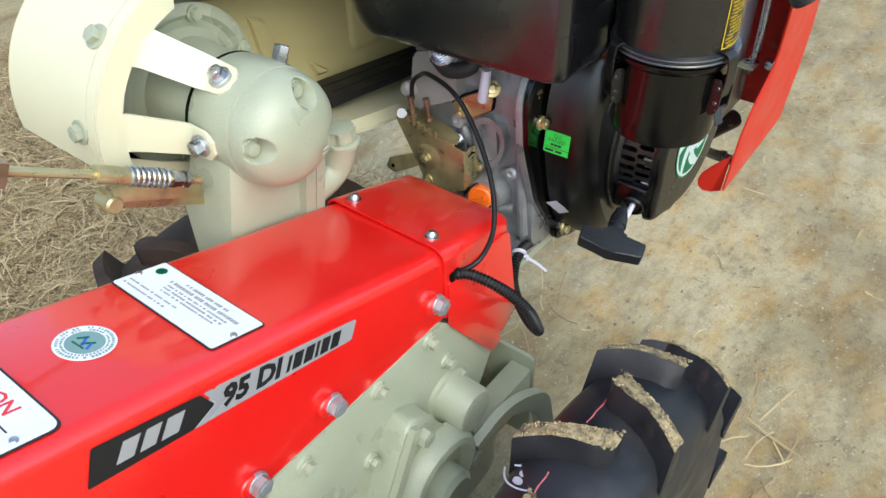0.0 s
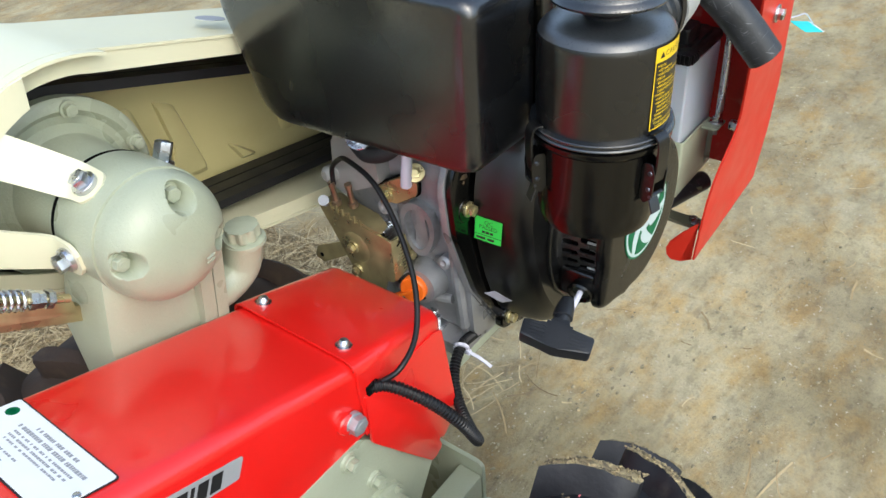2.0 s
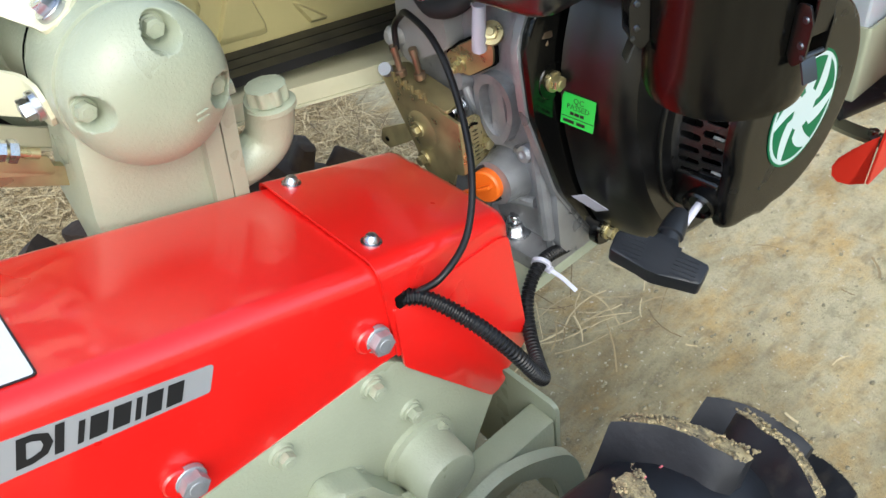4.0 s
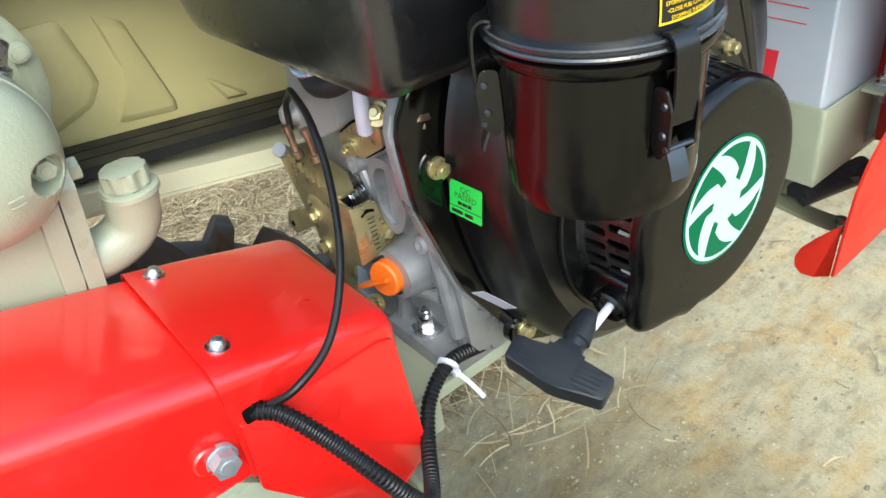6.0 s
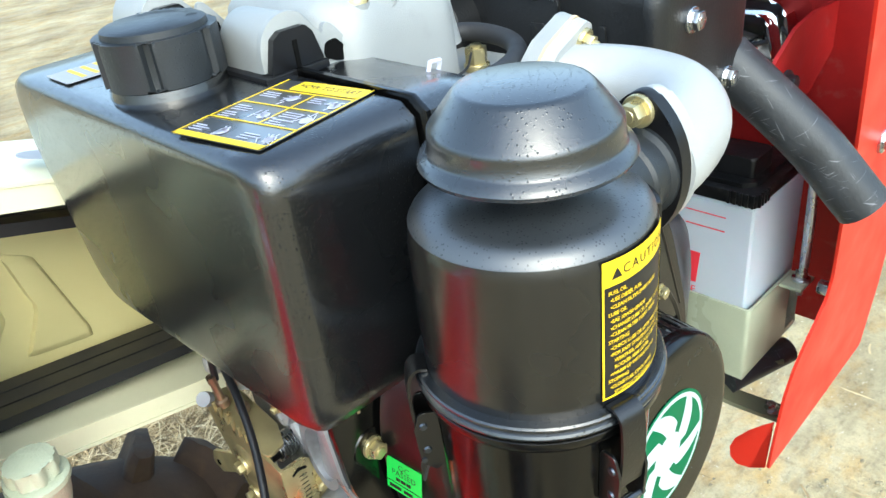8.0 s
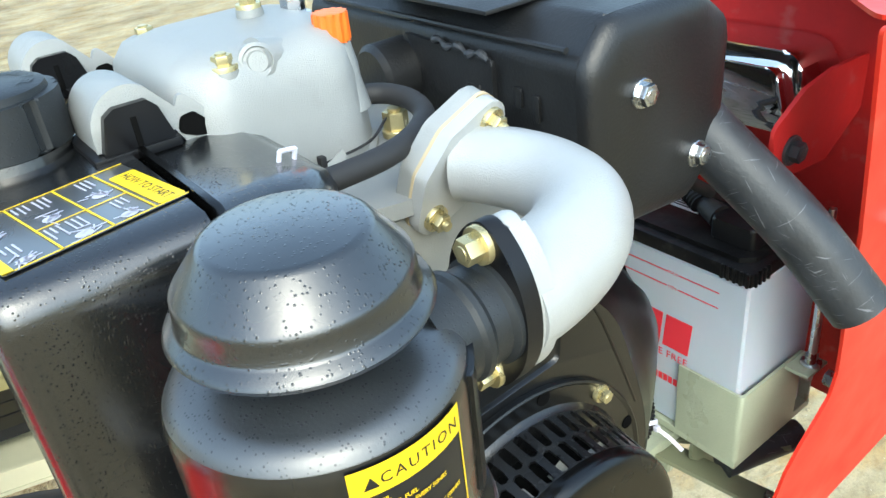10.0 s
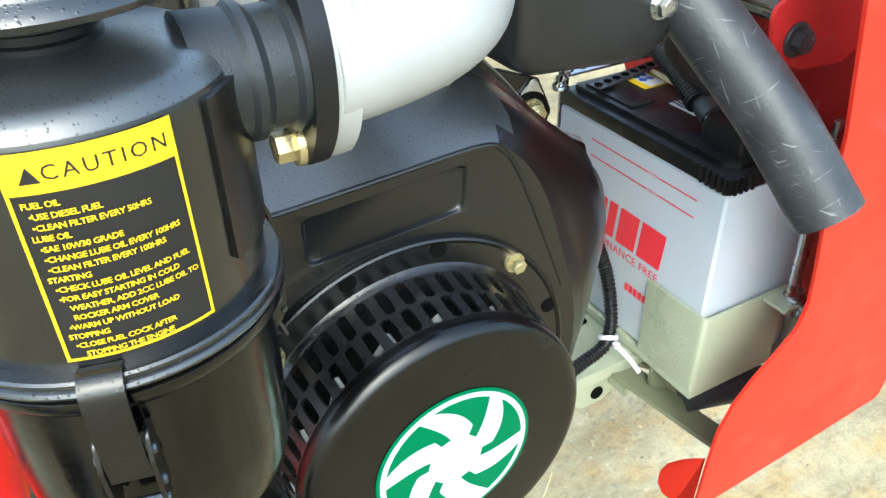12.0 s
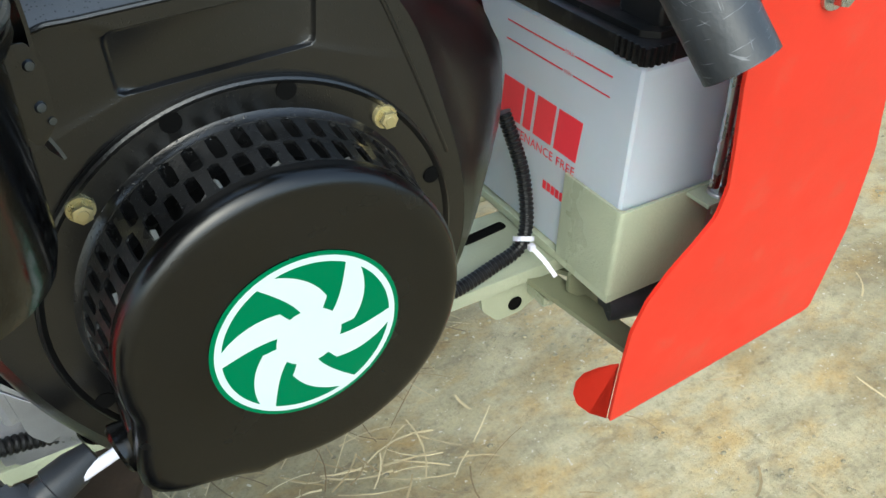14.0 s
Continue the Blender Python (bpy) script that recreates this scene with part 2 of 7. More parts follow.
def fillet(pts, r, steps=5):
    """A closed 2D outline with its corners rounded; r is one radius or one for each corner."""
    out, n = [], len(pts)
    for i in range(n):
        p, a, b = Vector(pts[i]), Vector(pts[i - 1]), Vector(pts[(i + 1) % n])
        rr = r[i] if isinstance(r, (list, tuple)) else r
        u, v = (a - p), (b - p)
        lu, lv = u.length, v.length
        u, v = u / lu, v / lv
        half = math.acos(max(-1, min(1, u.dot(v)))) / 2
        if rr <= 0 or half > 1.54:
            out.append(p)
            continue
        d = min(rr / math.tan(half), lu * 0.48, lv * 0.48)
        for k in range(steps + 1):
            s = k / steps
            q = (p + u * d) * (1 - s) ** 2 + p * 2 * s * (1 - s) + (p + v * d) * s ** 2
            out.append(q)
    return [tuple(q) for q in out]


AX = {"xz": lambda a, b, h: (a, h, b), "xy": lambda a, b, h: (a, b, h), "yz": lambda a, b, h: (h, a, b)}


def prism(outline, h0, h1, plane="xz", bevel=0.0, segs=2, bm=None):
    """An outline in a plane, carried from h0 to h1 across it, with rounded rims."""
    own = bmesh.new()
    f = AX[plane]
    va = [own.verts.new(f(a, b, h0)) for a, b in outline]
    vb = [own.verts.new(f(a, b, h1)) for a, b in outline]
    n = len(outline)
    fa, fb = own.faces.new(va), own.faces.new(list(reversed(vb)))
    for i in range(n):
        own.faces.new((va[i], vb[i], vb[(i + 1) % n], va[(i + 1) % n]))
    if bevel:
        rims = [e for e in own.edges if (e.verts[0] in va) == (e.verts[1] in va)]
        bmesh.ops.bevel(own, geom=rims, offset=bevel, segments=segs, affect="EDGES", profile=0.6, clamp_overlap=True)
    return joined(bm, own)


def joined(bm, own):
    if bm is None:
        return own
    me = bpy.data.meshes.new("tmp")
    own.to_mesh(me)
    own.free()
    bm.from_mesh(me)
    bpy.data.meshes.remove(me)
    return bm


def box(x0, x1, y0, y1, z0, z1, bevel=0.002, segs=2, m=None, bm=None):
    own = bmesh.new()
    bmesh.ops.create_cube(own, size=1.0)
    bmesh.ops.transform(own, matrix=Matrix.Translation(((x0 + x1) / 2, (y0 + y1) / 2, (z0 + z1) / 2)) @ Matrix.Diagonal((x1 - x0, y1 - y0, z1 - z0, 1)), verts=own.verts)
    if bevel:
        bmesh.ops.bevel(own, geom=own.edges[:], offset=bevel, segments=segs, affect="EDGES", profile=0.6, clamp_overlap=True)
    if m is not None:
        bmesh.ops.transform(own, matrix=m, verts=own.verts)
    return joined(bm, own)


def aim(at, axis, up=(0, 0, 1)):
    """A frame at a point whose z runs along axis."""
    z = Vector(axis).normalized()
    u = Vector(up)
    if abs(z.dot(u)) > 0.95:
        u = Vector((1, 0, 0))
    x = u.cross(z).normalized()
    y = z.cross(x)
    return Matrix.Translation(at) @ Matrix((x, y, z)).transposed().to_4x4()


def facing(at, right, up):
    """A frame at a point with x to the right and y up on a flat face."""
    x = Vector(right).normalized()
    z = x.cross(Vector(up)).normalized()
    y = z.cross(x)
    return Matrix.Translation(at) @ Matrix((x, y, z)).transposed().to_4x4()


def lathe(profile, m, seg=48, bm=None):
    """A profile of (radius, height) turned round the z of a frame."""
    own = bmesh.new()
    rings = []
    for r, h in profile:
        if r < 1e-6:
            rings.append([own.verts.new(m @ Vector((0, 0, h)))])
        else:
            rings.append([own.verts.new(m @ Vector((r * math.cos(2 * math.pi * k / seg), r * math.sin(2 * math.pi * k / seg), h))) for k in range(seg)])
    for a, b in zip(rings, rings[1:]):
        for k in range(seg):
            j = (k + 1) % seg
            quad = [a[k % len(a)], a[j % len(a)], b[j % len(b)], b[k % len(b)]]
            quad = list(dict.fromkeys(quad))
            if len(quad) > 2:
                own.faces.new(quad)
    for ring in (rings[0], rings[-1]):
        if len(ring) > 2:
            own.faces.new(ring)
    return joined(bm, own)


def curve_pts(pts, per=8):
    """A smooth line through points."""
    p = [Vector(q) for q in pts]
    p = [p[0] * 2 - p[1]] + p + [p[-1] * 2 - p[-2]]
    out = []
    for i in range(1, len(p) - 2):
        for k in range(per):
            t = k / per
            a, b, c, d = p[i - 1], p[i], p[i + 1], p[i + 2]
            out.append(0.5 * ((2 * b) + (c - a) * t + (2 * a - 5 * b + 4 * c - d) * t * t + (3 * b - a - 3 * c + d) * t ** 3))
    return out + [p[-2]]


def tube(pts, r, seg=12, per=8, rings=None, bm=None, smooth=True, open_end=0.0):
    """A round tube along a smooth line; r is a radius or a function of the way along (0 to 1)."""
    own = bmesh.new()
    line = curve_pts(pts, per) if smooth else [Vector(q) for q in pts]
    if rings:
        length = [0.0]
        for a, b in zip(line, line[1:]):
            length.append(length[-1] + (b - a).length)
        line = [Vector([np.interp(s, length, [q[c] for q in line]) for c in range(3)]) for s in np.linspace(0, length[-1], rings)]
    n = len(line)
    side = None
    loops = []
    for i, q in enumerate(line):
        d = (line[min(i + 1, n - 1)] - line[max(i - 1, 0)]).normalized()
        if side is None:
            side = d.orthogonal().normalized()
        side = (side - d * side.dot(d)).normalized()
        up = d.cross(side)
        rr = r(i / (n - 1)) if callable(r) else r
        loops.append([own.verts.new(q + side * math.cos(2 * math.pi * k / seg) * rr + up * math.sin(2 * math.pi * k / seg) * rr) for k in range(seg)])
    for a, b in zip(loops, loops[1:]):
        for k in range(seg):
            own.faces.new((a[k], a[(k + 1) % seg], b[(k + 1) % seg], b[k]))
    own.faces.new(loops[0])
    if open_end:
        c = sum((v.co for v in loops[-1]), Vector()) / seg
        back = (line[-2] - line[-1]).normalized()
        inner = [own.verts.new(c + (v.co - c) * 0.88) for v in loops[-1]]
        deep = [own.verts.new(v.co + back * open_end) for v in inner]
        for a, b in ((loops[-1], inner), (inner, deep)):
            for k in range(seg):
                own.faces.new((a[k], a[(k + 1) % seg], b[(k + 1) % seg], b[k]))
        own.faces.new(deep)
    else:
        own.faces.new(loops[-1])
    return joined(bm, own)


def conduit(pts, r, parent, name="corrugated_conduit", pitch=0.0042, label=""):
    line = curve_pts(pts, 10)
    length = sum((b - a).length for a, b in zip(line, line[1:]))
    n = int(length / pitch) * 4 + 1
    wave = (1.0, 1.0, 0.84, 0.84)
    return part(name, tube(pts, lambda s: r * wave[round(s * (n - 1)) % 4], 14, 10, rings=n), PLASTIC, parent, label, smooth=20)


BOLTS = {}


def bolt(at, axis, r, mt, parent, h=None, washer=1.45, name="bolt", flat=False, stud=0.0):
    """A hexagon bolt or nut with a washer; its shapes are shared between bolts of a size."""
    h = h or r * 1.1
    key = (round(r, 5), round(h, 5), mt.name, washer, stud)
    if key not in BOLTS:
        bm = lathe([(0, -0.003), (r * washer, -0.003), (r * washer, 0.0012), (r * washer * 0.96, 0.0018), (0, 0.0018)], Matrix.Identity(4), 20)
        hexa = [(r * math.cos(math.pi / 3 * k), r * math.sin(math.pi / 3 * k)) for k in range(6)]
        prism(hexa, 0.001, 0.0018 + h, "xy", bevel=r * 0.12, segs=2, bm=bm)
        if stud:
            lathe([(0, 0), (r * 0.55, 0), (r * 0.55, h + stud * 0.9), (r * 0.48, h + stud), (0, h + stud)], Matrix.Identity(4), 14, bm=bm)
        else:
            lathe([(r * 0.55, 0.0018 + h), (r * 0.5, 0.0022 + h), (0, 0.0022 + h)], Matrix.Identity(4), 14, bm=bm)
        BOLTS[key] = mesh_of(name, bm, mt, 30)
    m = aim(at, axis) @ Matrix.Rotation((at[0] * 77 + at[2] * 131) % 1.05, 4, "Z")
    return put(new(name, BOLTS[key]), parent, m)


def text_bm(body, size, shear=0.0, spacing=1.0, align="CENTER", depth=0.0, lean=0.0):
    cu = bpy.data.curves.new("lettering", "FONT")
    cu.body, cu.size, cu.shear, cu.space_character, cu.align_x, cu.align_y = body, size, shear, spacing, align, "CENTER"
    cu.extrude, cu.offset, cu.resolution_u = depth, lean, 2
    ob = new("lettering", cu)
    dg = bpy.context.evaluated_depsgraph_get()
    me = bpy.data.meshes.new_from_object(ob.evaluated_get(dg))
    bpy.data.objects.remove(ob)
    bpy.data.curves.remove(cu)
    bm = bmesh.new()
    bm.from_mesh(me)
    bpy.data.meshes.remove(me)
    return bm


def lettering(name, body, size, mt, parent, m, **kw):
    bm = text_bm(body, size, **kw)
    bmesh.ops.transform(bm, matrix=m, verts=bm.verts)
    return part(name, bm, mt, parent, smooth=0)


def sheet(outline, thick, m, bm=None, bevel=0.0):
    """A thin flat plate with an outline in the frame's x and y."""
    own = prism(outline, 0, thick, "xy", bevel)
    bmesh.ops.transform(own, matrix=m, verts=own.verts)
    return joined(bm, own)


def rect(w, h, r=0.0, cx=0.0, cy=0.0):
    pts = [(cx - w / 2, cy - h / 2), (cx + w / 2, cy - h / 2), (cx + w / 2, cy + h / 2), (cx - w / 2, cy + h / 2)]
    return fillet(pts, r, 4) if r else pts


def bars(rows, m, mt, parent, name, thick=0.0003):
    """Plain bars for writing that cannot be read: rows of (x, y, width, height)."""
    if len(rows) <= 40:
        for x, y, w, h in rows:
            part(name, sheet(rect(w, h, 0, x + w / 2, y), thick, m), mt, parent, smooth=0)
        return
    bm = bmesh.new()
    for x, y, w, h in rows:
        sheet(rect(w, h, 0, x + w / 2, y), thick, m, bm)
    part(name, bm, mt, parent, smooth=0)


def strip(pts, width, thick, across, bm=None, per=6, bevel=0.0008):
    """A bent flat bar along points; across gives its width direction."""
    own = bmesh.new()
    line = curve_pts(pts, per)
    loops = []
    for i, q in enumerate(line):
        d = (line[min(i + 1, len(line) - 1)] - line[max(i - 1, 0)]).normalized()
        a = Vector(across)
        a = (a - d * a.dot(d)).normalized()
        nrm = d.cross(a)
        w = width(i / (len(line) - 1)) if callable(width) else width
        loops.append([own.verts.new(q + a * sx * w / 2 + nrm * sy * thick / 2) for sx, sy in ((-1, -1), (1, -1), (1, 1), (-1, 1))])
    for a, b in zip(loops, loops[1:]):
        for k in range(4):
            own.faces.new((a[k], a[(k + 1) % 4], b[(k + 1) % 4], b[k]))
    own.faces.new(loops[0]), own.faces.new(loops[-1])
    return joined(bm, own)


def ring_outline(poly, centre, n=72):
    """A star-shaped outline as n points at even angles round a centre."""
    out = []
    c = Vector(centre)
    m = len(poly)
    for k in range(n):
        d = Vector((math.cos(2 * math.pi * k / n), math.sin(2 * math.pi * k / n)))
        best = 0.0
        for i in range(m):
            p, q = Vector(poly[i]) - c, Vector(poly[(i + 1) % m]) - c
            e = q - p
            den = d.x * e.y - d.y * e.x
            if abs(den) < 1e-12:
                continue
            s = (p.x * e.y - p.y * e.x) / den
            u = (p.x * d.y - p.y * d.x) / den
            if s > 0 and -1e-9 <= u <= 1 + 1e-9:
                best = max(best, s)
        out.append((c.x + d.x * best, c.y + d.y * best))
    return out


def loft(sections, plane="xz", cap=(True, True), bm=None):
    """Skins outlines of equal length laid at heights: sections of (height, outline)."""
    own = bmesh.new()
    f = AX[plane]
    loops = [[own.verts.new(f(a, b, h)) for a, b in o] for h, o in sections]
    n = len(loops[0])
    for a, b in zip(loops, loops[1:]):
        for k in range(n):
            own.faces.new((a[k], a[(k + 1) % n], b[(k + 1) % n], b[k]))
    if cap[0]:
        own.faces.new(loops[0])
    if cap[1]:
        own.faces.new(loops[-1])
    return joined(bm, own)


def hollow_x(outer, inner, x0, x1):
    """A wall between two outlines in y and z, from x0 to x1."""
    bm = bmesh.new()
    n = len(outer)
    q = [[bm.verts.new((x, y, z)) for y, z in o] for o, x in ((outer, x0), (inner, x0), (inner, x1), (outer, x1))]
    for a, b in zip(q, q[1:] + q[:1]):
        for k in range(n):
            bm.faces.new((a[k], a[(k + 1) % n], b[(k + 1) % n], b[k]))
    return bm


def blend(o1, o2, t):
    return [(a[0] + (b[0] - a[0]) * t, a[1] + (b[1] - a[1]) * t) for a, b in zip(o1, o2)]


def grown(o, c, k):
    return [(c[0] + (a - c[0]) * k, c[1] + (b - c[1]) * k) for a, b in o]


# ---------------------------------------------------------------- ground
def ground_material():
    m = bpy.data.materials.new("damp_trodden_earth")
    m.use_nodes = True
    n, l = m.node_tree.nodes, m.node_tree.links
    b = n["Principled BSDF"]
    tc = n.new("ShaderNodeTexCoord")

    def tex(s, d=6.0, rough=0.6, stretch=None):
        t = n.new("ShaderNodeTexNoise")
        t.inputs["Scale"].default_value, t.inputs["Detail"].default_value, t.inputs["Roughness"].default_value = s, d, rough
        if stretch:
            mp = n.new("ShaderNodeMapping")
            mp.inputs["Scale"].default_value, mp.inputs["Rotation"].default_value = stretch[0], (0, 0, radians(stretch[1]))
            l.new(tc.outputs["Object"], mp.inputs[0]), l.new(mp.outputs[0], t.inputs["Vector"])
        else:
            l.new(tc.outputs["Object"], t.inputs["Vector"])
        return t.outputs["Fac"]

    def ramp(v, *stops):
        r = n.new("ShaderNodeValToRGB")
        e = r.color_ramp.elements
        while len(e) < len(stops):
            e.new(0.5)
        for el, (p, c) in zip(e, stops):
            el.position, el.color = p, (*c, 1)
        l.new(v, r.inputs[0])
        return r.outputs[0]

    def mix(fac, a, c, kind="MIX"):
        x = n.new("ShaderNodeMix")
        x.data_type, x.blend_type = "RGBA", kind
        l.new(a, x.inputs["A"]), l.new(c, x.inputs["B"])
        if isinstance(fac, float):
            x.inputs["Factor"].default_value = fac
        else:
            l.new(fac, x.inputs["Factor"])
        return x.outputs["Result"]

    wide = ramp(tex(1.6), (0.32, (0.21, 0.165, 0.085)), (0.5, (0.360, 0.300, 0.170)), (0.72, (0.49, 0.425, 0.265)))
    # a drier, paler patch beside the machine
    where = n.new("ShaderNodeMapping")
    where.inputs["Location"].default_value, where.inputs["Scale"].default_value = (-2.0, -0.2, 0), (1.65, 1.65, 1.65)
    l.new(tc.outputs["Object"], where.inputs[0])
    ball = n.new("ShaderNodeTexGradient")
    ball.gradient_type = "SPHERICAL"
    l.new(where.outputs[0], ball.inputs[0])
    dry = n.new("ShaderNodeMath")
    dry.operation = "MULTIPLY_ADD"
    l.new(tex(2.2, 5.0), dry.inputs[0])
    dry.inputs[1].default_value = 0.7
    l.new(ball.outputs["Fac"], dry.inputs[2])
    pale_fac = ramp(dry.outputs[0], (0.52, (0, 0, 0)), (0.95, (0.7, 0.7, 0.7)))
    sand = n.new("ShaderNodeRGB")
    sand.outputs[0].default_value = (0.53, 0.45, 0.275, 1)
    wide = mix(pale_fac, wide, sand.outputs[0])
    grain = ramp(tex(38.0, 8.0, 0.75), (0.28, (0.62, 0.58, 0.50)), (0.47, (1, 1, 1)), (0.72, (1.16, 1.13, 1.05)))
    col = mix(1.0, wide, grain, "MULTIPLY")
    sandy = ramp(tex(150.0, 4.0, 0.7), (0.30, (0.84, 0.82, 0.78)), (0.48, (1, 1, 1)), (0.70, (1.10, 1.09, 1.06)))
    col = mix(1.0, col, sandy, "MULTIPLY")
    ochre = ramp(tex(6.5, 6.0, 0.65, ((1.0, 1.8, 1.0), 40)), (0.46, (1, 1, 1)), (0.66, (0.98, 0.80, 0.55)))
    col = mix(1.0, col, ochre, "MULTIPLY")
    smear = ramp(tex(3.2, 6.0, 0.65, ((1.0, 2.4, 1.0), 18)), (0.36, (0.74, 0.72, 0.68)), (0.52, (1, 1, 1)), (0.68, (1.10, 1.09, 1.05)))
    col = mix(1.0, col, smear, "MULTIPLY")
    clod = ramp(tex(15.0, 5.0, 0.6, ((1, 2.2, 1), 25)), (0.58, (0, 0, 0)), (0.66, (1, 1, 1)))
    dark = n.new("ShaderNodeRGB")
    dark.outputs[0].default_value = (0.115, 0.085, 0.055, 1)
    fleck = n.new("ShaderNodeRGB")
    fleck.outputs[0].default_value = (0.58, 0.50, 0.36, 1)
    sc = n.new("ShaderNodeMath")
    sc.operation, sc.inputs[1].default_value = "MULTIPLY", 0.30
    l.new(clod, sc.inputs[0])
    col = mix(sc.outputs[0], col, dark.outputs[0])
    spots = ramp(tex(85.0, 3.0, 0.6), (0.66, (0, 0, 0)), (0.70, (1, 1, 1)))
    col = mix(spots, col, fleck.outputs[0])
    l.new(col, b.inputs["Base Color"])
    r = n.new("ShaderNodeMapRange")
    r.inputs["From Min"].default_value, r.inputs["From Max"].default_value = 0.35, 0.65
    r.inputs["To Min"].default_value, r.inputs["To Max"].default_value = 0.55, 0.95
    l.new(tex(2.6, 4.0), r.inputs[0]), l.new(r.outputs[0], b.inputs["Roughness"])
    bp = n.new("ShaderNodeBump")
    bp.inputs["Strength"].default_value, bp.inputs["Distance"].default_value = 1.0, 0.010
    l.new(tex(34.0, 10.0, 0.76), bp.inputs["Height"]), l.new(bp.outputs[0], b.inputs["Normal"])
    return m


def build_ground():
    """One sheet: fine and uneven round the machine, coarse out to the horizon."""
    def axis(lo, hi, step):
        near = list(np.arange(lo, hi + 1e-6, step))
        far = [1.5, 4, 10, 30, 100, 400, 1500]
        return [lo - f for f in reversed(far)] + near + [hi + f for f in far]
    xs, ys = axis(-1.6, 3.2, 0.03), axis(-1.6, 3.4, 0.03)
    verts, faces = [], []
    for y in ys:
        for x in xs:
            z = 0.0
            if -1.7 < x < 3.3 and -1.7 < y < 3.5:
                edge = min(1.0, (x + 1.6) / 0.4, (3.2 - x) / 0.4, (y + 1.6) / 0.4, (3.4 - y) / 0.4)
                z = (noise.noise((x * 1.3, y * 1.3, 0.3)) * 0.012 + noise.noise((x * 6, y * 6, 3.1)) * 0.006 + abs(noise.noise((x * 15, y * 9, 7.7))) * 0.008) * max(0, edge)
                for off in (-0.18, -0.06, 0.07):  # faint wheel ruts
                    z -= 0.006 * math.exp(-((y + 0.35 * x - 0.15 - off * 2.2) / 0.03) ** 2) * max(0, edge) * (0.5 + noise.noise((x * 4, off * 9, 1.0)))
            verts.append((x, y, z))
    w = len(xs)
    for j in range(len(ys) - 1):
        for i in range(w - 1):
            a = j * w + i
            faces.append((a, a + 1, a + w + 1, a + w))
    me = bpy.data.meshes.new("ground")
    me.from_pydata(verts, [], faces)
    me.materials.append(ground_material())
    me.shade_smooth()
    tagged(new("ground", me), "damp trodden brown earth with straw scraps and faint ruts", "ground", kind="structure")


build_ground()


def straw_blades(name, count, place, label, size=(0.04, 0.16), lift=0.02, width=0.0022, seed=1):
    """Loose dry stalks, each a bent narrow strip lying on the earth."""
    rng = random.Random(seed)
    verts, faces = [], []
    for _ in range(count):
        x, y, z0 = place(rng)
        a, ln, bend = rng.uniform(0, 6.283), rng.uniform(*size), rng.uniform(-0.9, 0.9)
        tilt, w = rng.uniform(-0.25, 0.3) * lift / 0.02, width * rng.uniform(0.6, 1.5)
        px, py, pz = x, y, z0 + rng.uniform(0.003, lift)
        base = len(verts)
        for k in range(5):
            nx, ny = -math.sin(a), math.cos(a)
            verts.append((px + nx * w, py + ny * w, pz)), verts.append((px - nx * w, py - ny * w, pz + w * rng.uniform(-0.6, 0.9)))
            px, py = px + math.cos(a) * ln / 4, py + math.sin(a) * ln / 4
            pz = max(0.004, pz + tilt * ln / 4 * (1 - k / 2.2))
            a += bend / 4
        for k in range(4):
            q = base + 2 * k
            faces.append((q, q + 1, q + 3, q + 2))
    me = bpy.data.meshes.new(name)
    me.from_pydata(verts, [], faces)
    me.materials.append(STRAW)
    return tagged(new(name, me), label, "straw", kind="stuff")


def heap(rng):
    while True:
        x, y = rng.uniform(-2.0, 1.4), rng.uniform(0.45, 3.6)
        edge = 0.95 + 0.35 * noise.noise((x * 1.5, y * 1.5, 5)) - 0.12 * abs(y - 1.5)
        far = math.hypot((x + 0.1) / 1.7, (y - 1.75) / 1.55) + 0.45 * noise.noise((x * 1.1, y * 1.1, 8.0))
        if x < edge and far < 1.0 - 0.35 * rng.random() ** 2 and noise.noise((x * 1.7, y * 1.7, 2.0)) > -0.42:
            return x, y, 0.02 * max(0, noise.noise((x * 5, y * 5, 9.0)))


straw_blades("straw_litter", 80000, heap, "thick litter of dry tan straw on the earth", size=(0.03, 0.13), lift=0.035, width=0.0010, seed=3)


def sparse(rng):
    return rng.uniform(0.0, 2.6), rng.uniform(-1.0, 2.2), 0.0


straw_blades("straw_scraps", 170, sparse, "scattered scraps of dry straw on the bare earth", size=(0.02, 0.09), lift=0.01, width=0.0018, seed=8)


def root_tuft(rng):
    c = rng.choice(((0.56, 0.33), (0.63, 0.29), (0.70, 0.22), (0.47, 0.30), (0.69, -0.35), (0.65, -0.44)))
    return rng.gauss(c[0], 0.03), rng.gauss(c[1], 0.03), 0.0


straw_blades("dry_root_tufts", 55, root_tuft, "pale dry root stalks lying on the earth", size=(0.05, 0.15), lift=0.02, width=0.0012, seed=5)


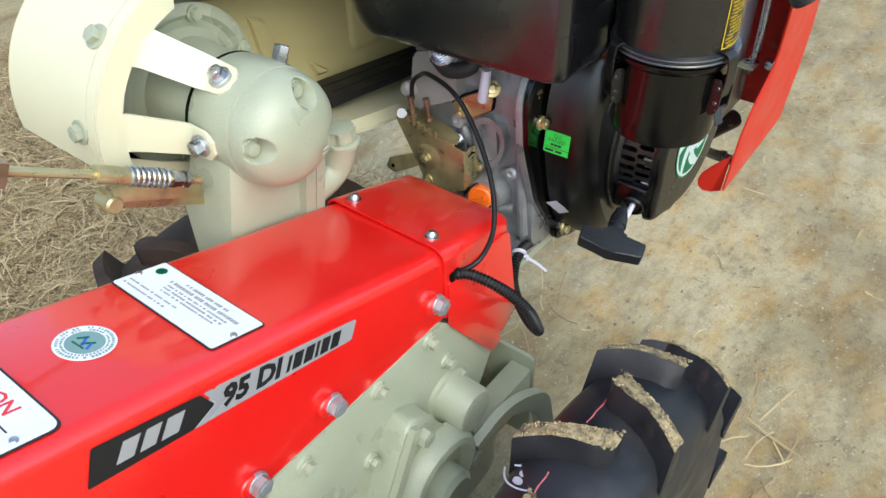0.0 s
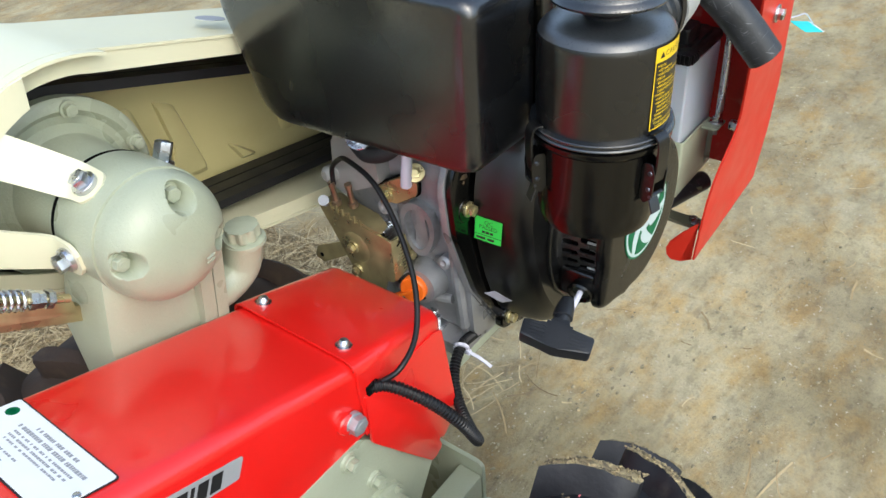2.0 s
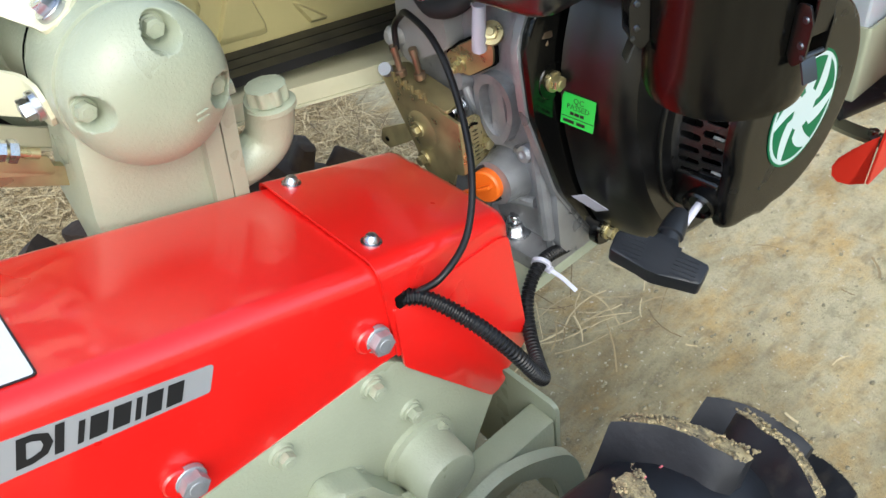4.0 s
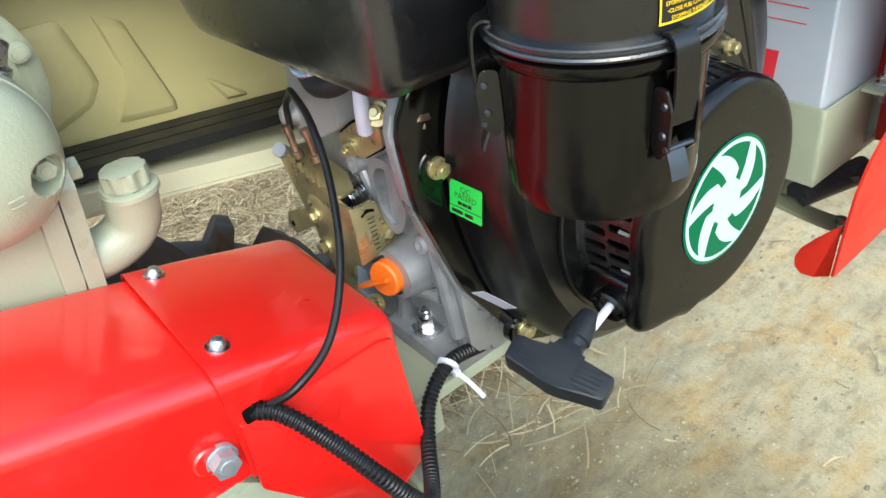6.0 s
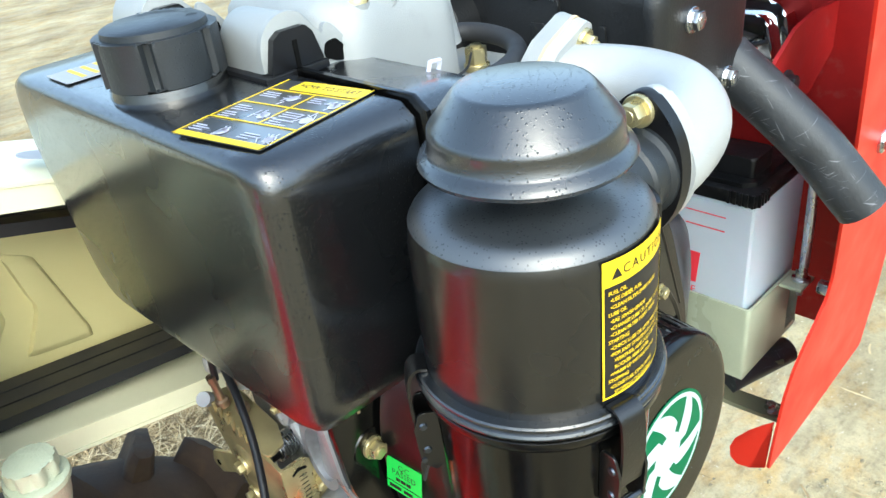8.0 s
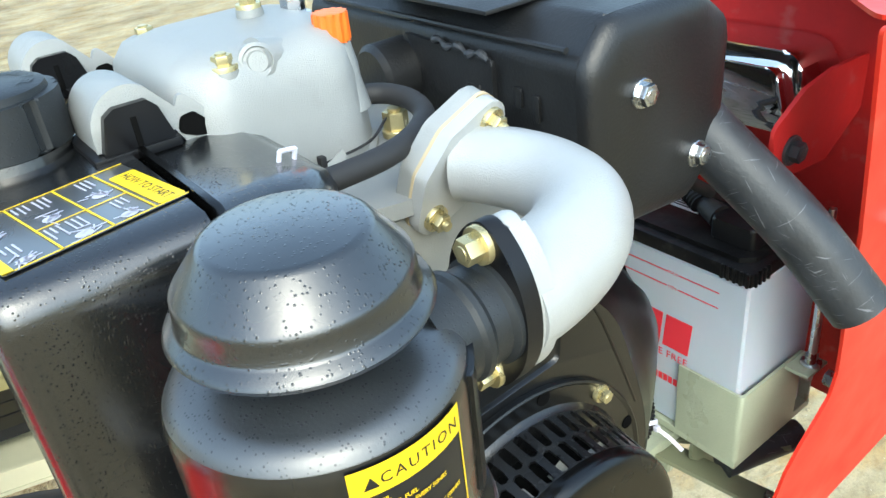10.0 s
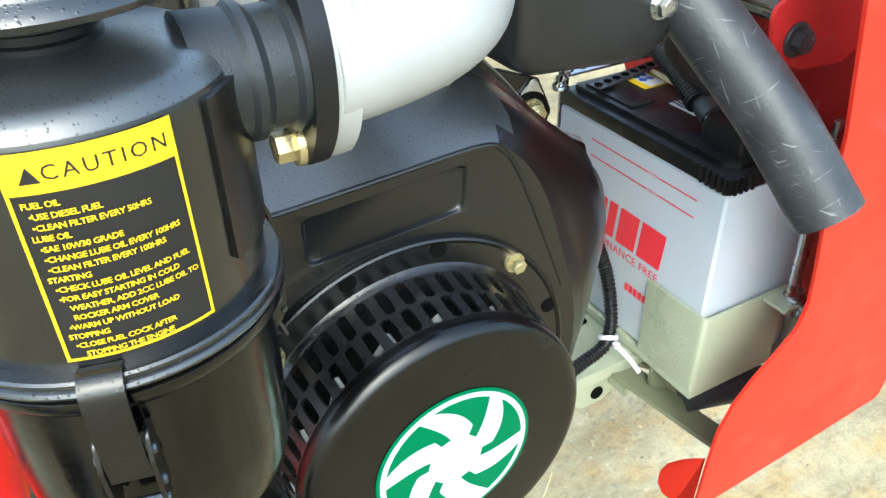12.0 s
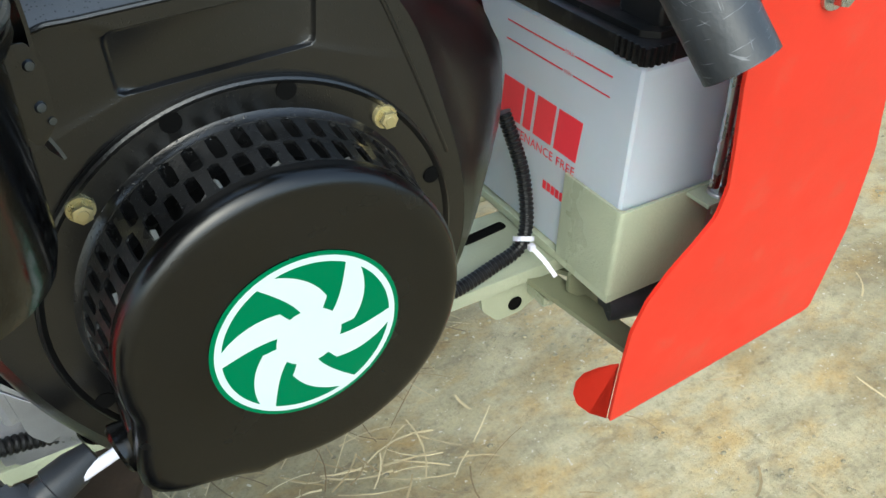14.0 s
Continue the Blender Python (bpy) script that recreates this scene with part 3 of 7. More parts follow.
def earth_clods(count, seed=21):
    """Small uneven crumbs of earth, thickest along the old wheel ruts."""
    rng = random.Random(seed)
    seed_ball = bmesh.new()
    bmesh.ops.create_icosphere(seed_ball, subdivisions=1, radius=1.0)
    ball_v = [v.co.copy() for v in seed_ball.verts]
    ball_f = [[v.index for v in f.verts] for f in seed_ball.faces]
    seed_ball.free()
    verts, faces = [], []
    patches = [(rng.uniform(0.3, 2.6), rng.uniform(-0.9, 1.6)) for _ in range(26)]
    for k in range(count):
        x, y = rng.uniform(0.2, 2.9), rng.uniform(-1.1, 2.0)
        if k % 5 < 3:
            y = 0.15 - 0.35 * x + rng.choice((-0.40, -0.13, 0.15, 0.62)) + rng.gauss(0, 0.035)
        if k % 5 == 4:  # crumbled patches
            cx, cy = patches[rng.randrange(len(patches))]
            x, y = rng.gauss(cx, 0.035), rng.gauss(cy, 0.03)
        r = 0.0010 + 0.0042 * rng.random() ** 4
        base, q = len(verts), rng.uniform(0, 50)
        for v in ball_v:
            d = r * (1 + 0.45 * noise.noise(v * 1.3 + Vector((q, 0, 0))))
            verts.append((x + v.x * d * 1.3, y + v.y * d, 0.004 + v.z * d * 0.6))
        faces.extend([[base + i for i in f] for f in ball_f])
    me = bpy.data.meshes.new("earth_clods")
    me.from_pydata(verts, [], faces)
    me.materials.append(material("crumbly_earth", (0.33, 0.275, 0.165), 0.9, var=0.4, scale=25, fine=300, bump=0.4))
    me.shade_smooth()
    return tagged(new("earth_clods", me), "small crumbs of damp brown earth scattered over the ground", "earth clods", kind="stuff")


earth_clods(4200)

# ---------------------------------------------------------------- power tiller
tiller = thing("power_tiller", (0.06, 0, 0), "power tiller with glossy red cover, grey-green casing and cream guard", "power tiller")
SLOPE = 0.28


def cover_z(x):
    return 0.824 - SLOPE * x


def u_section(half, top, bottom_r, bottom_l, r=0.016, t=0.003):
    """A sheet bent over a top and down two sides."""
    def line(h, tp, rr):
        pts = [(h, bottom_r), (h, tp - rr)]
        for k in range(1, 7):
            a = math.pi / 2 * k / 6
            pts.append((h - rr + rr * math.cos(a), tp - rr + rr * math.sin(a)))
        return pts
    right = line(half, top, r)
    outer = [(-y, z) for y, z in right] + [(y, z) for y, z in reversed(right)]
    ri = line(half - t, top - t, r - t)
    inner = [(-y, z) for y, z in ri] + [(y, z) for y, z in reversed(ri)]
    outer[-1] = (outer[-1][0], bottom_l)
    inner[-1] = (inner[-1][0], bottom_l)
    return outer + list(reversed(inner))


def sloped_frame(x, y, lift=0.0):
    """On the sloping top of the cover: x across the machine to its right, y towards its nose."""
    s = Vector((1, 0, -SLOPE)).normalized()
    return facing((x, y, cover_z(x) + lift), (0, -1, 0), s)


def shifted(section, dy):
    return [(y + dy, z) for y, z in section]


cover = part("gear_cover", loft([(x, shifted(u_section(0.083, cover_z(x), b, b), 0.004)) for x, b in ((-0.80, 0.70), (-0.40, 0.70), (-0.28, 0.735), (-0.004, 0.735))], "yz"), RED, tiller, "glossy red sheet metal gear cover")
bm = loft([(x, shifted(u_section(half, cover_z(x) + lift, low, low, r=rr), dy)) for x, half, lift, low, rr, dy in ((-0.016, 0.0865, 0.005, 0.735, 0.016, 0.004), (0.03, 0.0850, 0.005, 0.735, 0.016, 0.0045), (0.113, 0.0800, 0.004, 0.735, 0.015, 0.0065), (0.121, 0.0775, 0.001, 0.735, 0.013, 0.0065), (0.125, 0.0740, -0.004, 0.735, 0.012, 0.0065))], "yz")
front_cover = part("front_cover", bm, RED, tiller, "red front section of the cover")
# the side flap below the front section
flap = fillet([(-0.012, 0.786), (0.105, 0.776), (0.119, 0.770), (0.124, 0.648), (0.095, 0.626), (0.085, 0.634), (0.091, 0.614), (0.072, 0.606), (-0.014, 0.724)], [0.002, 0.004, 0.004, 0.006, 0.002, 0.002, 0.005, 0.008, 0.007], 4)
bm = prism(flap, -0.0880, -0.0850, "xz", 0.0008)
for v in bm.verts:  # level with the cover above, sprung outwards below
    out = min(1.0, max(0.0, (0.775 - v.co.z) / 0.09))
    v.co.y += (1 - out) * (0.003 + 0.07 * (v.co.x + 0.016)) + out * 0.01 * (v.co.x + 0.016)
part("side_flap", bm, RED, front_cover)
part("cable_slot", box(-0.0075, 0.0085, -0.0858, -0.076, 0.784, 0.795, 0.002), DARK, front_cover, "dark slot for the cables")
for x, y in ((0.003, 0.064), (0.001, -0.052)):
    m = aim((x, y, cover_z(x) + 0.0052), (SLOPE, 0, 1))
    part("round_head_screw", lathe([(0, -0.001), (0.0085, -0.001), (0.0085, 0.001), (0.0062, 0.0012), (0.0058, 0.004), (0.004, 0.0066), (0.0015, 0.0074), (0, 0.0074)], m, 24), STEEL, front_cover)
for x, z in ((-0.031, 0.769), (-0.195, 0.763), (-0.295, 0.751)):
    part("red_bushing", lathe([(0, -0.004), (0.011, -0.004), (0.011, 0.005), (0.0095, 0.0065), (0, 0.0065)], aim((x - 0.008, -0.0785, z + 0.004), (0, -1, 0.05)), 20), RED, cover)
    bolt((x, -0.0835, z), (0, -1, 0.0), 0.0105, ZINC, cover, h=0.0085, washer=1.12)

# the fold along the bottom of the cover's side
part("fold", strip([(-0.80, -0.083, 0.735), (-0.50, -0.085, 0.737), (-0.31, -0.083, 0.735)], 0.012, 0.007, (0, 0, 1)), RED, cover)

# plates and stickers on the cover
m = sloped_frame(-0.2607, 0.0075, 0.0006)
plate = part("name_plate", sheet(rect(0.138, 0.057, 0.004), 0.0008, m), INK, cover, "white maker's plate with black border and rivets")
part("plate_face", sheet(rect(0.135, 0.054, 0.003), 0.0004, m @ Matrix.Translation((0, 0, 0.0008))), WHITE, plate)
m2 = m @ Matrix.Translation((0, 0, 0.0013))
rows = []
rng = random.Random(4)
for yy, x0, w, h in ((0.017, -0.022, 0.058, 0.0030), (0.0105, -0.036, 0.090, 0.0034), (0.0045, -0.032, 0.078, 0.0020), (0.0, -0.032, 0.078, 0.0020), (-0.0045, -0.030, 0.072, 0.0018), (-0.0125, -0.062, 0.062, 0.0018), (-0.019, -0.062, 0.056, 0.0018)):
    x = x0
    while x < x0 + w:
        ww = rng.uniform(0.0012, 0.0030)
        rows.append((x, yy, ww, h))
        x += ww + (0.0030 if rng.random() < 0.2 else 0.0009)
bars(rows, m2, GREY_INK, plate, "printing")
part("plate_emblem", lathe([(0.0055, 0), (0.0055, 0.0002), (0.003, 0.0002), (0.003, 0)], m2 @ Matrix.Translation((-0.056, 0.015, 0)), 12), GREEN_INK, plate)
for sx, sy in ((-0.0655, -0.002), (0.0640, -0.002)):
    part("rivet", lathe([(0, 0), (0.0034, 0), (0.0028, 0.0012), (0, 0.0016)], m @ Matrix.Translation((sx, sy, 0.001)), 14), STEEL, plate)

m = sloped_frame(-0.349, 0.010, 0.0005)
badge = part("round_sticker", lathe([(0, 0), (0.0235, 0), (0.0235, 0.0004), (0, 0.0004)], m, 40), WHITE, cover, "round white sticker with green and blue print")
TEAL_INK = material("grey_teal_print", (0.20, 0.33, 0.32), 0.5, bump=0.0)
rng = random.Random(6)
bm = bmesh.new()
for r0, h, count in ((0.0205, 0.0022, 46), (0.0172, 0.0016, 40)):
    for k in range(count):
        if rng.random() < 0.86:
            sheet(rect(h, 0.0016 * rng.uniform(0.6, 1.3)), 0.0003, m @ Matrix.Rotation(2 * math.pi * k / count, 4, "Z") @ Matrix.Translation((r0, 0, 0.0005)), bm)
part("sticker_print", bm, TEAL_INK, badge, smooth=0)
part("sticker_ring", lathe([(0.0145, 0.0004), (0.0150, 0.0004), (0.0150, 0.0007), (0.0145, 0.0007)], m, 40), TEAL_INK, badge)
part("sticker_field", lathe([(0, 0.0004), (0.0143, 0.0004), (0.0143, 0.0006), (0, 0.0006)], m, 40), material("pale_pink_print", (0.62, 0.50, 0.56), 0.5, var=0.3, scale=180, bump=0.0), badge)
for x, y, w, h, a in ((-0.006, 0.002, 0.009, 0.0022, 60), (-0.001, 0.0, 0.011, 0.0022, -50), (0.003, 0.001, 0.011, 0.0022, 55), (0.007, -0.001, 0.008, 0.0020, -60), (0.0, -0.006, 0.014, 0.0016, 4)):
    part("sticker_sign", sheet(rect(w, h), 0.0003, m @ Matrix.Translation((x, y, 0.0007)) @ Matrix.Rotation(radians(a), 4, "Z")), GREEN_INK if a > 0 else BLUE_INK, badge, smooth=0)

m = sloped_frame(-0.447, -0.004, 0.0006)
warn = part("caution_plate", sheet(rect(0.125, 0.085, 0.010), 0.0008, m), INK, cover, "white warning plate with red heading")
part("plate_face", sheet(rect(0.121, 0.081, 0.009), 0.0004, m @ Matrix.Translation((0, 0, 0.0008))), WHITE, warn)
m2 = m @ Matrix.Translation((0, 0, 0.0013))
lettering("heading", "CAUTION", 0.018, RED_INK, warn, m2 @ Matrix.Translation((-0.012, 0.024, 0)), lean=0.0004)
bars([(-0.03, 0.012, 0.075, 0.0012), (-0.05, -0.004, 0.10, 0.006), (-0.05, -0.016, 0.085, 0.006), (-0.05, -0.028, 0.095, 0.006)], m2, INK, warn, "printing")
part("rivet", lathe([(0, 0), (0.0034, 0), (0.0028, 0.0012), (0, 0.0016)], m @ Matrix.Translation((0.054, 0.012, 0.001)), 14), STEEL, warn)

# the striped decal along the cover's side
lip = Vector((1, 0, -0.296)).normalized()
m = facing((-0.277, -0.0792, 0.866), lip, (0, 0, 1))
decal = part("side_decal", sheet(fillet([(-0.055, -0.016), (0.128, -0.011), (0.132, 0.011), (-0.03, 0.015)], 0.003, 3), 0.0005, m), SILVER_INK, cover, "silver and black striped model decal")
part("black_field", sheet(fillet([(-0.14, -0.019), (-0.052, -0.016), (-0.032, -0.001), (-0.046, 0.0145), (-0.136, 0.016)], 0.002, 3), 0.0004, m @ Matrix.Translation((0, 0, 0.0004))), INK, decal)
part("dark_chevron", sheet([(-0.050, -0.016), (-0.040, -0.0157), (-0.020, -0.0008), (-0.034, 0.0147), (-0.043, 0.0145), (-0.030, -0.001)], 0.0003, m @ Matrix.Translation((0, 0, 0.0005))), GREY_INK, decal)
m3 = m @ Matrix.Translation((0, 0, 0.0009))
for x, w in ((-0.118, 0.014), (-0.099, 0.013), (-0.081, 0.015)):
    part("logo_shape", sheet([(x, -0.0095), (x + w, -0.0093), (x + w + 0.006, 0.0085), (x + 0.006, 0.0085)], 0.0003, m3), SILVER_INK, decal, smooth=0)
lettering("model_number", "95 DI", 0.0275, INK, decal, m3 @ Matrix.Translation((0.006, 0.0, 0)), shear=0.15, lean=0.0013)
x = 0.044
for w in (0.0035, 0.0105, 0.0105, 0.0035, 0.010, 0.0105):
    part("name_bar", sheet([(x, -0.0085), (x + w, -0.0083), (x + w + 0.003, 0.0078), (x + 0.003, 0.008)], 0.0003, m3), INK, decal, smooth=0)
    x += w + 0.0032

# ---- gear casing under the cover
outline = fillet([(-0.305, 0.728), (-0.030, 0.730), (0.080, 0.630), (0.080, 0.60), (0.046, 0.54), (0.03, 0.42), (0.0, 0.30), (-0.16, 0.28), (-0.36, 0.46), (-0.36, 0.70)], 0.012)
casing = part("gear_casing", prism(outline, -0.066, 0.080, "xz", 0.004), OLIVE, tiller, "grey-green painted cast gear casing")
outline = fillet([(-0.285, 0.733), (-0.026, 0.736), (0.084, 0.632), (0.084, 0.607), (0.048, 0.548), (0.03, 0.45), (-0.02, 0.40), (-0.22, 0.42), (-0.30, 0.62)], 0.008)
side_plate = part("side_plate", prism(outline, -0.080, -0.0675, "xz", 0.0020), OLIVE, casing)
for x, z in ((-0.045, 0.722), (-0.016, 0.663), (0.006, 0.622), (-0.132, 0.721), (-0.083, 0.636), (-0.241, 0.714), (-0.156, 0.624), (-0.20, 0.565), (-0.262, 0.66)):
    part("bolt_boss", lathe([(0, 0), (0.0115, 0), (0.0100, 0.0035), (0, 0.0035)], aim((x, -0.079, z), (0, -1, 0)), 20), OLIVE, casing)
    bolt((x, -0.0835, z), (0, -1, 0), 0.0072, OLIVE, casing, h=0.007, washer=1.25)
part("shaft_cover", lathe([(0, 0), (0.041, 0), (0.040, 0.006), (0.0345, 0.008), (0.0325, 0.012), (0.0315, 0.040), (0.028, 0.046), (0.020, 0.048), (0, 0.048)], aim((-0.017, -0.079, 0.601), (0, -1, 0)), 48), OLIVE, casing)
web = fillet([(-0.205, 0.50), (-0.118, 0.672), (-0.082, 0.650), (-0.070, 0.625), (-0.030, 0.560), (0.02, 0.53), (0.05, 0.50), (0.05, 0.40), (-0.16, 0.38)], 0.014)
part("bearing_housing", prism(web, -0.108, -0.078, "xz", 0.006, 3), OLIVE, casing)
part("bearing_boss", lathe([(0, 0), (0.066, 0), (0.064, 0.020), (0.058, 0.028), (0.050, 0.030), (0.047, 0.026), (0.043, 0.016), (0, 0.014)], aim((-0.085, -0.104, 0.545), (0, -1, 0)), 48), OLIVE, casing)
part("inner_boss", lathe([(0, 0), (0.034, 0), (0.033, 0.030), (0.026, 0.036), (0, 0.036)], aim((-0.085, -0.112, 0.525), (0, -1, 0)), 36), OLIVE, casing)
part("edge_rib", strip([(-0.195, -0.110, 0.505), (-0.150, -0.111, 0.590), (-0.112, -0.110, 0.660)], 0.012, 0.012, (0, 1, 0)), OLIVE, casing)
bolt((-0.104, -0.111, 0.640), (0, -1, 0), 0.0115, OLIVE, casing, h=0.012, washer=1.2)
bolt((-0.018, -0.118, 0.512), (0, -1, 0), 0.0105, OLIVE, casing, h=0.011, washer=1.25)
bolt((-0.150, -0.118, 0.520), (0, -1, 0), 0.0105, OLIVE, casing, h=0.011, washer=1.25)
part("rib", strip([(-0.02, -0.125, 0.535), (0.03, -0.130, 0.552), (0.065, -0.138, 0.548), (0.10, -0.145, 0.52), (0.115, -0.150, 0.45)], 0.012, 0.030, (0, 1, 0.2)), OLIVE, casing)
part("axle_housing", lathe([(0, 0), (0.075, 0), (0.07, 0.02), (0.045, 0.04), (0.04, 0.13), (0, 0.13)], aim((-0.072, -0.078, 0.367), (0, -1, 0)), 36), OLIVE, casing)
part("axle_housing", lathe([(0, 0), (0.075, 0), (0.07, 0.02), (0.045, 0.04), (0.04, 0.16), (0, 0.16)], aim((-0.072, 0.078, 0.367), (0, 1, 0)), 36), OLIVE, casing)

# ---- bracket in front of the casing
bracket = part("hitch_bracket", prism(fillet([(-0.120, 0.40), (0.10, 0.40), (0.10, 0.567), (-0.120, 0.567)], 0.010), 0.122, 0.128, "yz", 0.0015), OLIVE, tiller, "grey-green bracket plate between casing and frame")
part("bracket_arm", box(-0.01, 0.1215, -0.119, -0.086, 0.490, 0.548, 0.003), OLIVE, bracket)
part("bracket_arm", box(0.05, 0.1215, 0.05, 0.083, 0.490, 0.548, 0.003), OLIVE, bracket)

# ---- frame rails under the engine
frame_ob = part("engine_frame", box(0.06, 0.684, -0.050, -0.044, 0.645, 0.660, 0.002), OLIVE, tiller, "olive painted pressed steel engine frame")
part("rail_top", box(0.06, 0.662, -0.046, 0.045, 0.655, 0.660, 0.0015), OLIVE, frame_ob)
part("rail_web", box(0.06, 0.90, 0.125, 0.131, 0.612, 0.660, 0.002), OLIVE, frame_ob)
part("rail_top", box(0.06, 0.90, 0.075, 0.128, 0.655, 0.660, 0.0015), OLIVE, frame_ob)
part("cross_member", box(0.12, 0.17, -0.045, 0.13, 0.60, 0.655, 0.003), OLIVE, frame_ob)
lug_out = fillet([(0.585, 0.655), (0.684, 0.655), (0.684, 0.612), (0.672, 0.600), (0.640, 0.581), (0.612, 0.580), (0.594, 0.600)], 0.009)
part("rail_slot", prism(fillet([(0.590, 0.010), (0.645, 0.016), (0.645, 0.028), (0.590, 0.022)], 0.0055), 0.6602, 0.6608, "xy"), DARK, frame_ob)
lug = part("lug_plate", prism(lug_out, -0.022, -0.017, "xz", 0.0008), OLIVE, frame_ob, "drilled lug on the frame")
part("lug_hole", lathe([(0, 0), (0.008, 0), (0.008, 0.0012), (0, 0.0012)], aim((0.632, -0.0223, 0.5955), (0, -1, 0)), 20), DARK, lug)
part("stop_peg", box(0.646, 0.664, -0.050, -0.020, 0.603, 0.616, 0.003), OLIVE, lug)
part("bumper_strap", strip([(0.630, -0.033, 0.652), (0.660, -0.080, 0.626), (0.685, -0.118, 0.604), (0.705, -0.158, 0.590)], 0.030, 0.005, (0.8, 0.5, 0)), OLIVE_DARK, frame_ob)
bolt((0.697, -0.143, 0.597), (0, 0, 1), 0.007, STEEL, frame_ob)
part("cross_arm", strip([(0.66, -0.02, 0.645), (0.71, -0.07, 0.637), (0.76, -0.120, 0.632)], 0.04, 0.005, (0.7, 0.6, 0)), OLIVE_DARK, frame_ob)
part("cross_tube", tube([(0.684, -0.092, 0.624), (0.715, -0.102, 0.625), (0.775, -0.125, 0.63)], 0.0165, 18, smooth=False, open_end=0.0), PIPE_BLACK, frame_ob)


# ---- wheels
def wheel(parent, y, flip, rubber, top, first, x=-0.072):
    """A lugged farm tyre on a pressed rim, turning round the y axis."""
    c = Vector((x, y, 0.375))
    m = aim(c, (0, -1 if flip else 1, 0)) @ Matrix.Diagonal((1.018, 1.018, 1, 1))
    tyre_profile = [(0.170, -0.052), (0.190, -0.060), (0.240, -0.066), (0.290, -0.065), (0.315, -0.060), (0.328, -0.051), (0.338, -0.028), (0.342, 0.0), (0.338, 0.028), (0.328, 0.051), (0.315, 0.060), (0.290, 0.065), (0.240, 0.066), (0.190, 0.060), (0.170, 0.052)]
    w = part("wheel", lathe([(0, -0.03), (0.05, -0.03), (0.05, 0.03), (0, 0.03)], m, 28), OLIVE_DARK, parent, "farm wheel with a black lugged tyre caked with mud")
    part("tyre", lathe(tyre_profile, m, 72), rubber, w)
    part("rim", lathe([(0.05, 0.004), (0.10, 0.012), (0.14, -0.01), (0.155, -0.05), (0.176, -0.064), (0.180, -0.060), (0.162, -0.045), (0.150, 0.0), (0.162, 0.045), (0.180, 0.060), (0.176, 0.064), (0.155, 0.05), (0.142, 0.0), (0.10, 0.020), (0.05, 0.010)], m, 56), STEEL, w, "grey pressed steel rim")
    # one lug of each hand, shared by all the rest
    meshes = []
    for hand in (1, -1):
        bm = bmesh.new()
        n = 12
        loops = []
        for k in range(n):
            s = k / (n - 1)
            h = hand * (-0.022 + 0.088 * s)
            a = 0.100 * s ** 1.15
            round_nose = min(1.0, 0.45 + (s / 0.16) ** 0.5 * 0.55)
            wid = (0.029 - 0.011 * min(1, s / 0.5)) * round_nose + 0.004 * max(0, s - 0.7) / 0.3
            rad = 0.3690 - 0.050 * max(0, s - 0.55) ** 1.6 - 0.006 * (1 - round_nose)
            low = 0.327 - 0.075 * max(0, s - 0.55) ** 1.3
            rows = []
            for rr, ww in ((low, wid * 1.75), ((low + rad) / 2 + 0.002, wid * 1.28), (rad - 0.003, wid * 1.02), (rad + 0.0022 * noise.noise((k * 3.1, 4, hand)), wid * 0.9 + 0.006 * noise.noise((k * 2.3, 9, hand)))):
                for sd in (-1, 1):
                    ang = a + sd * ww / 0.35 / 2
                    rows.append(bm.verts.new((rr * math.cos(ang), rr * math.sin(ang), h)))
            loops.append([rows[0], rows[2], rows[4], rows[6], rows[7], rows[5], rows[3], rows[1]])
        for a_, b_ in zip(loops, loops[1:]):
            for k in range(8):
                f = bm.faces.new((a_[k], a_[(k + 1) % 8], b_[(k + 1) % 8], b_[k]))
                f.material_index = 1 if k == 3 else 0
        for e in (loops[0], loops[-1]):
            bm.faces.new(e)
        meshes.append(mesh_of("tread_lug", bm, [LUG if flip else rubber, top], 40))
    count = 13
    for k in range(count):
        for hand in (0, 1):
            ang = 2 * math.pi * k / count + radians(first[hand])
            put(new("tread_lug", meshes[hand]), w, m @ Matrix.Rotation(ang, 4, "Z"))
    return w


def caked_mud(parent, y, seed=17):
    """Sand and mud caked on the lugs' worn tops and hanging over their rims."""
    rng = random.Random(seed)
    ball = bmesh.new()
    bmesh.ops.create_icosphere(ball, subdivisions=1, radius=1.0)
    ball_v, ball_f = [v.co.copy() for v in ball.verts], [[v.index for v in f.verts] for f in ball.faces]
    ball.free()
    verts, faces = [], []
    for hand, first in ((1, 75.8), (-1, 88.2)):
        for k in range(-2, 3):
            for _ in range(300):
                s = rng.random()
                edge = rng.choice((-1, 1)) * rng.random() ** 0.4
                wid = 0.029 - 0.011 * min(1, s / 0.5)
                ang = radians(first + k * 360 / 13) + 0.100 * s ** 1.15 + edge * wid / 0.72 * 0.95
                rad = (0.3700 - 0.050 * max(0, s - 0.55) ** 1.6) * 1.018 - 0.0006
                h = hand * (-0.022 + 0.088 * s)
                at = Vector((-0.072 + rad * math.cos(ang), y - h, 0.375 + rad * math.sin(ang)))
                r, q, base = 0.0005 + 0.0013 * rng.random() ** 2, rng.uniform(0, 40), len(verts)
                for v in ball_v:
                    verts.append(at + v * r * (1 + 0.5 * noise.noise(v * 1.4 + Vector((q, 0, 0)))))
                faces.extend([[base + i for i in f] for f in ball_f])
    me = bpy.data.meshes.new("caked_mud")
    me.from_pydata(verts, [], faces)
    me.materials.append(MUD)
    me.shade_smooth()
    ob = put(new("caked_mud", me), parent)
    return tagged(ob, "sandy mud crumbs caked on the tread", kind="stuff")


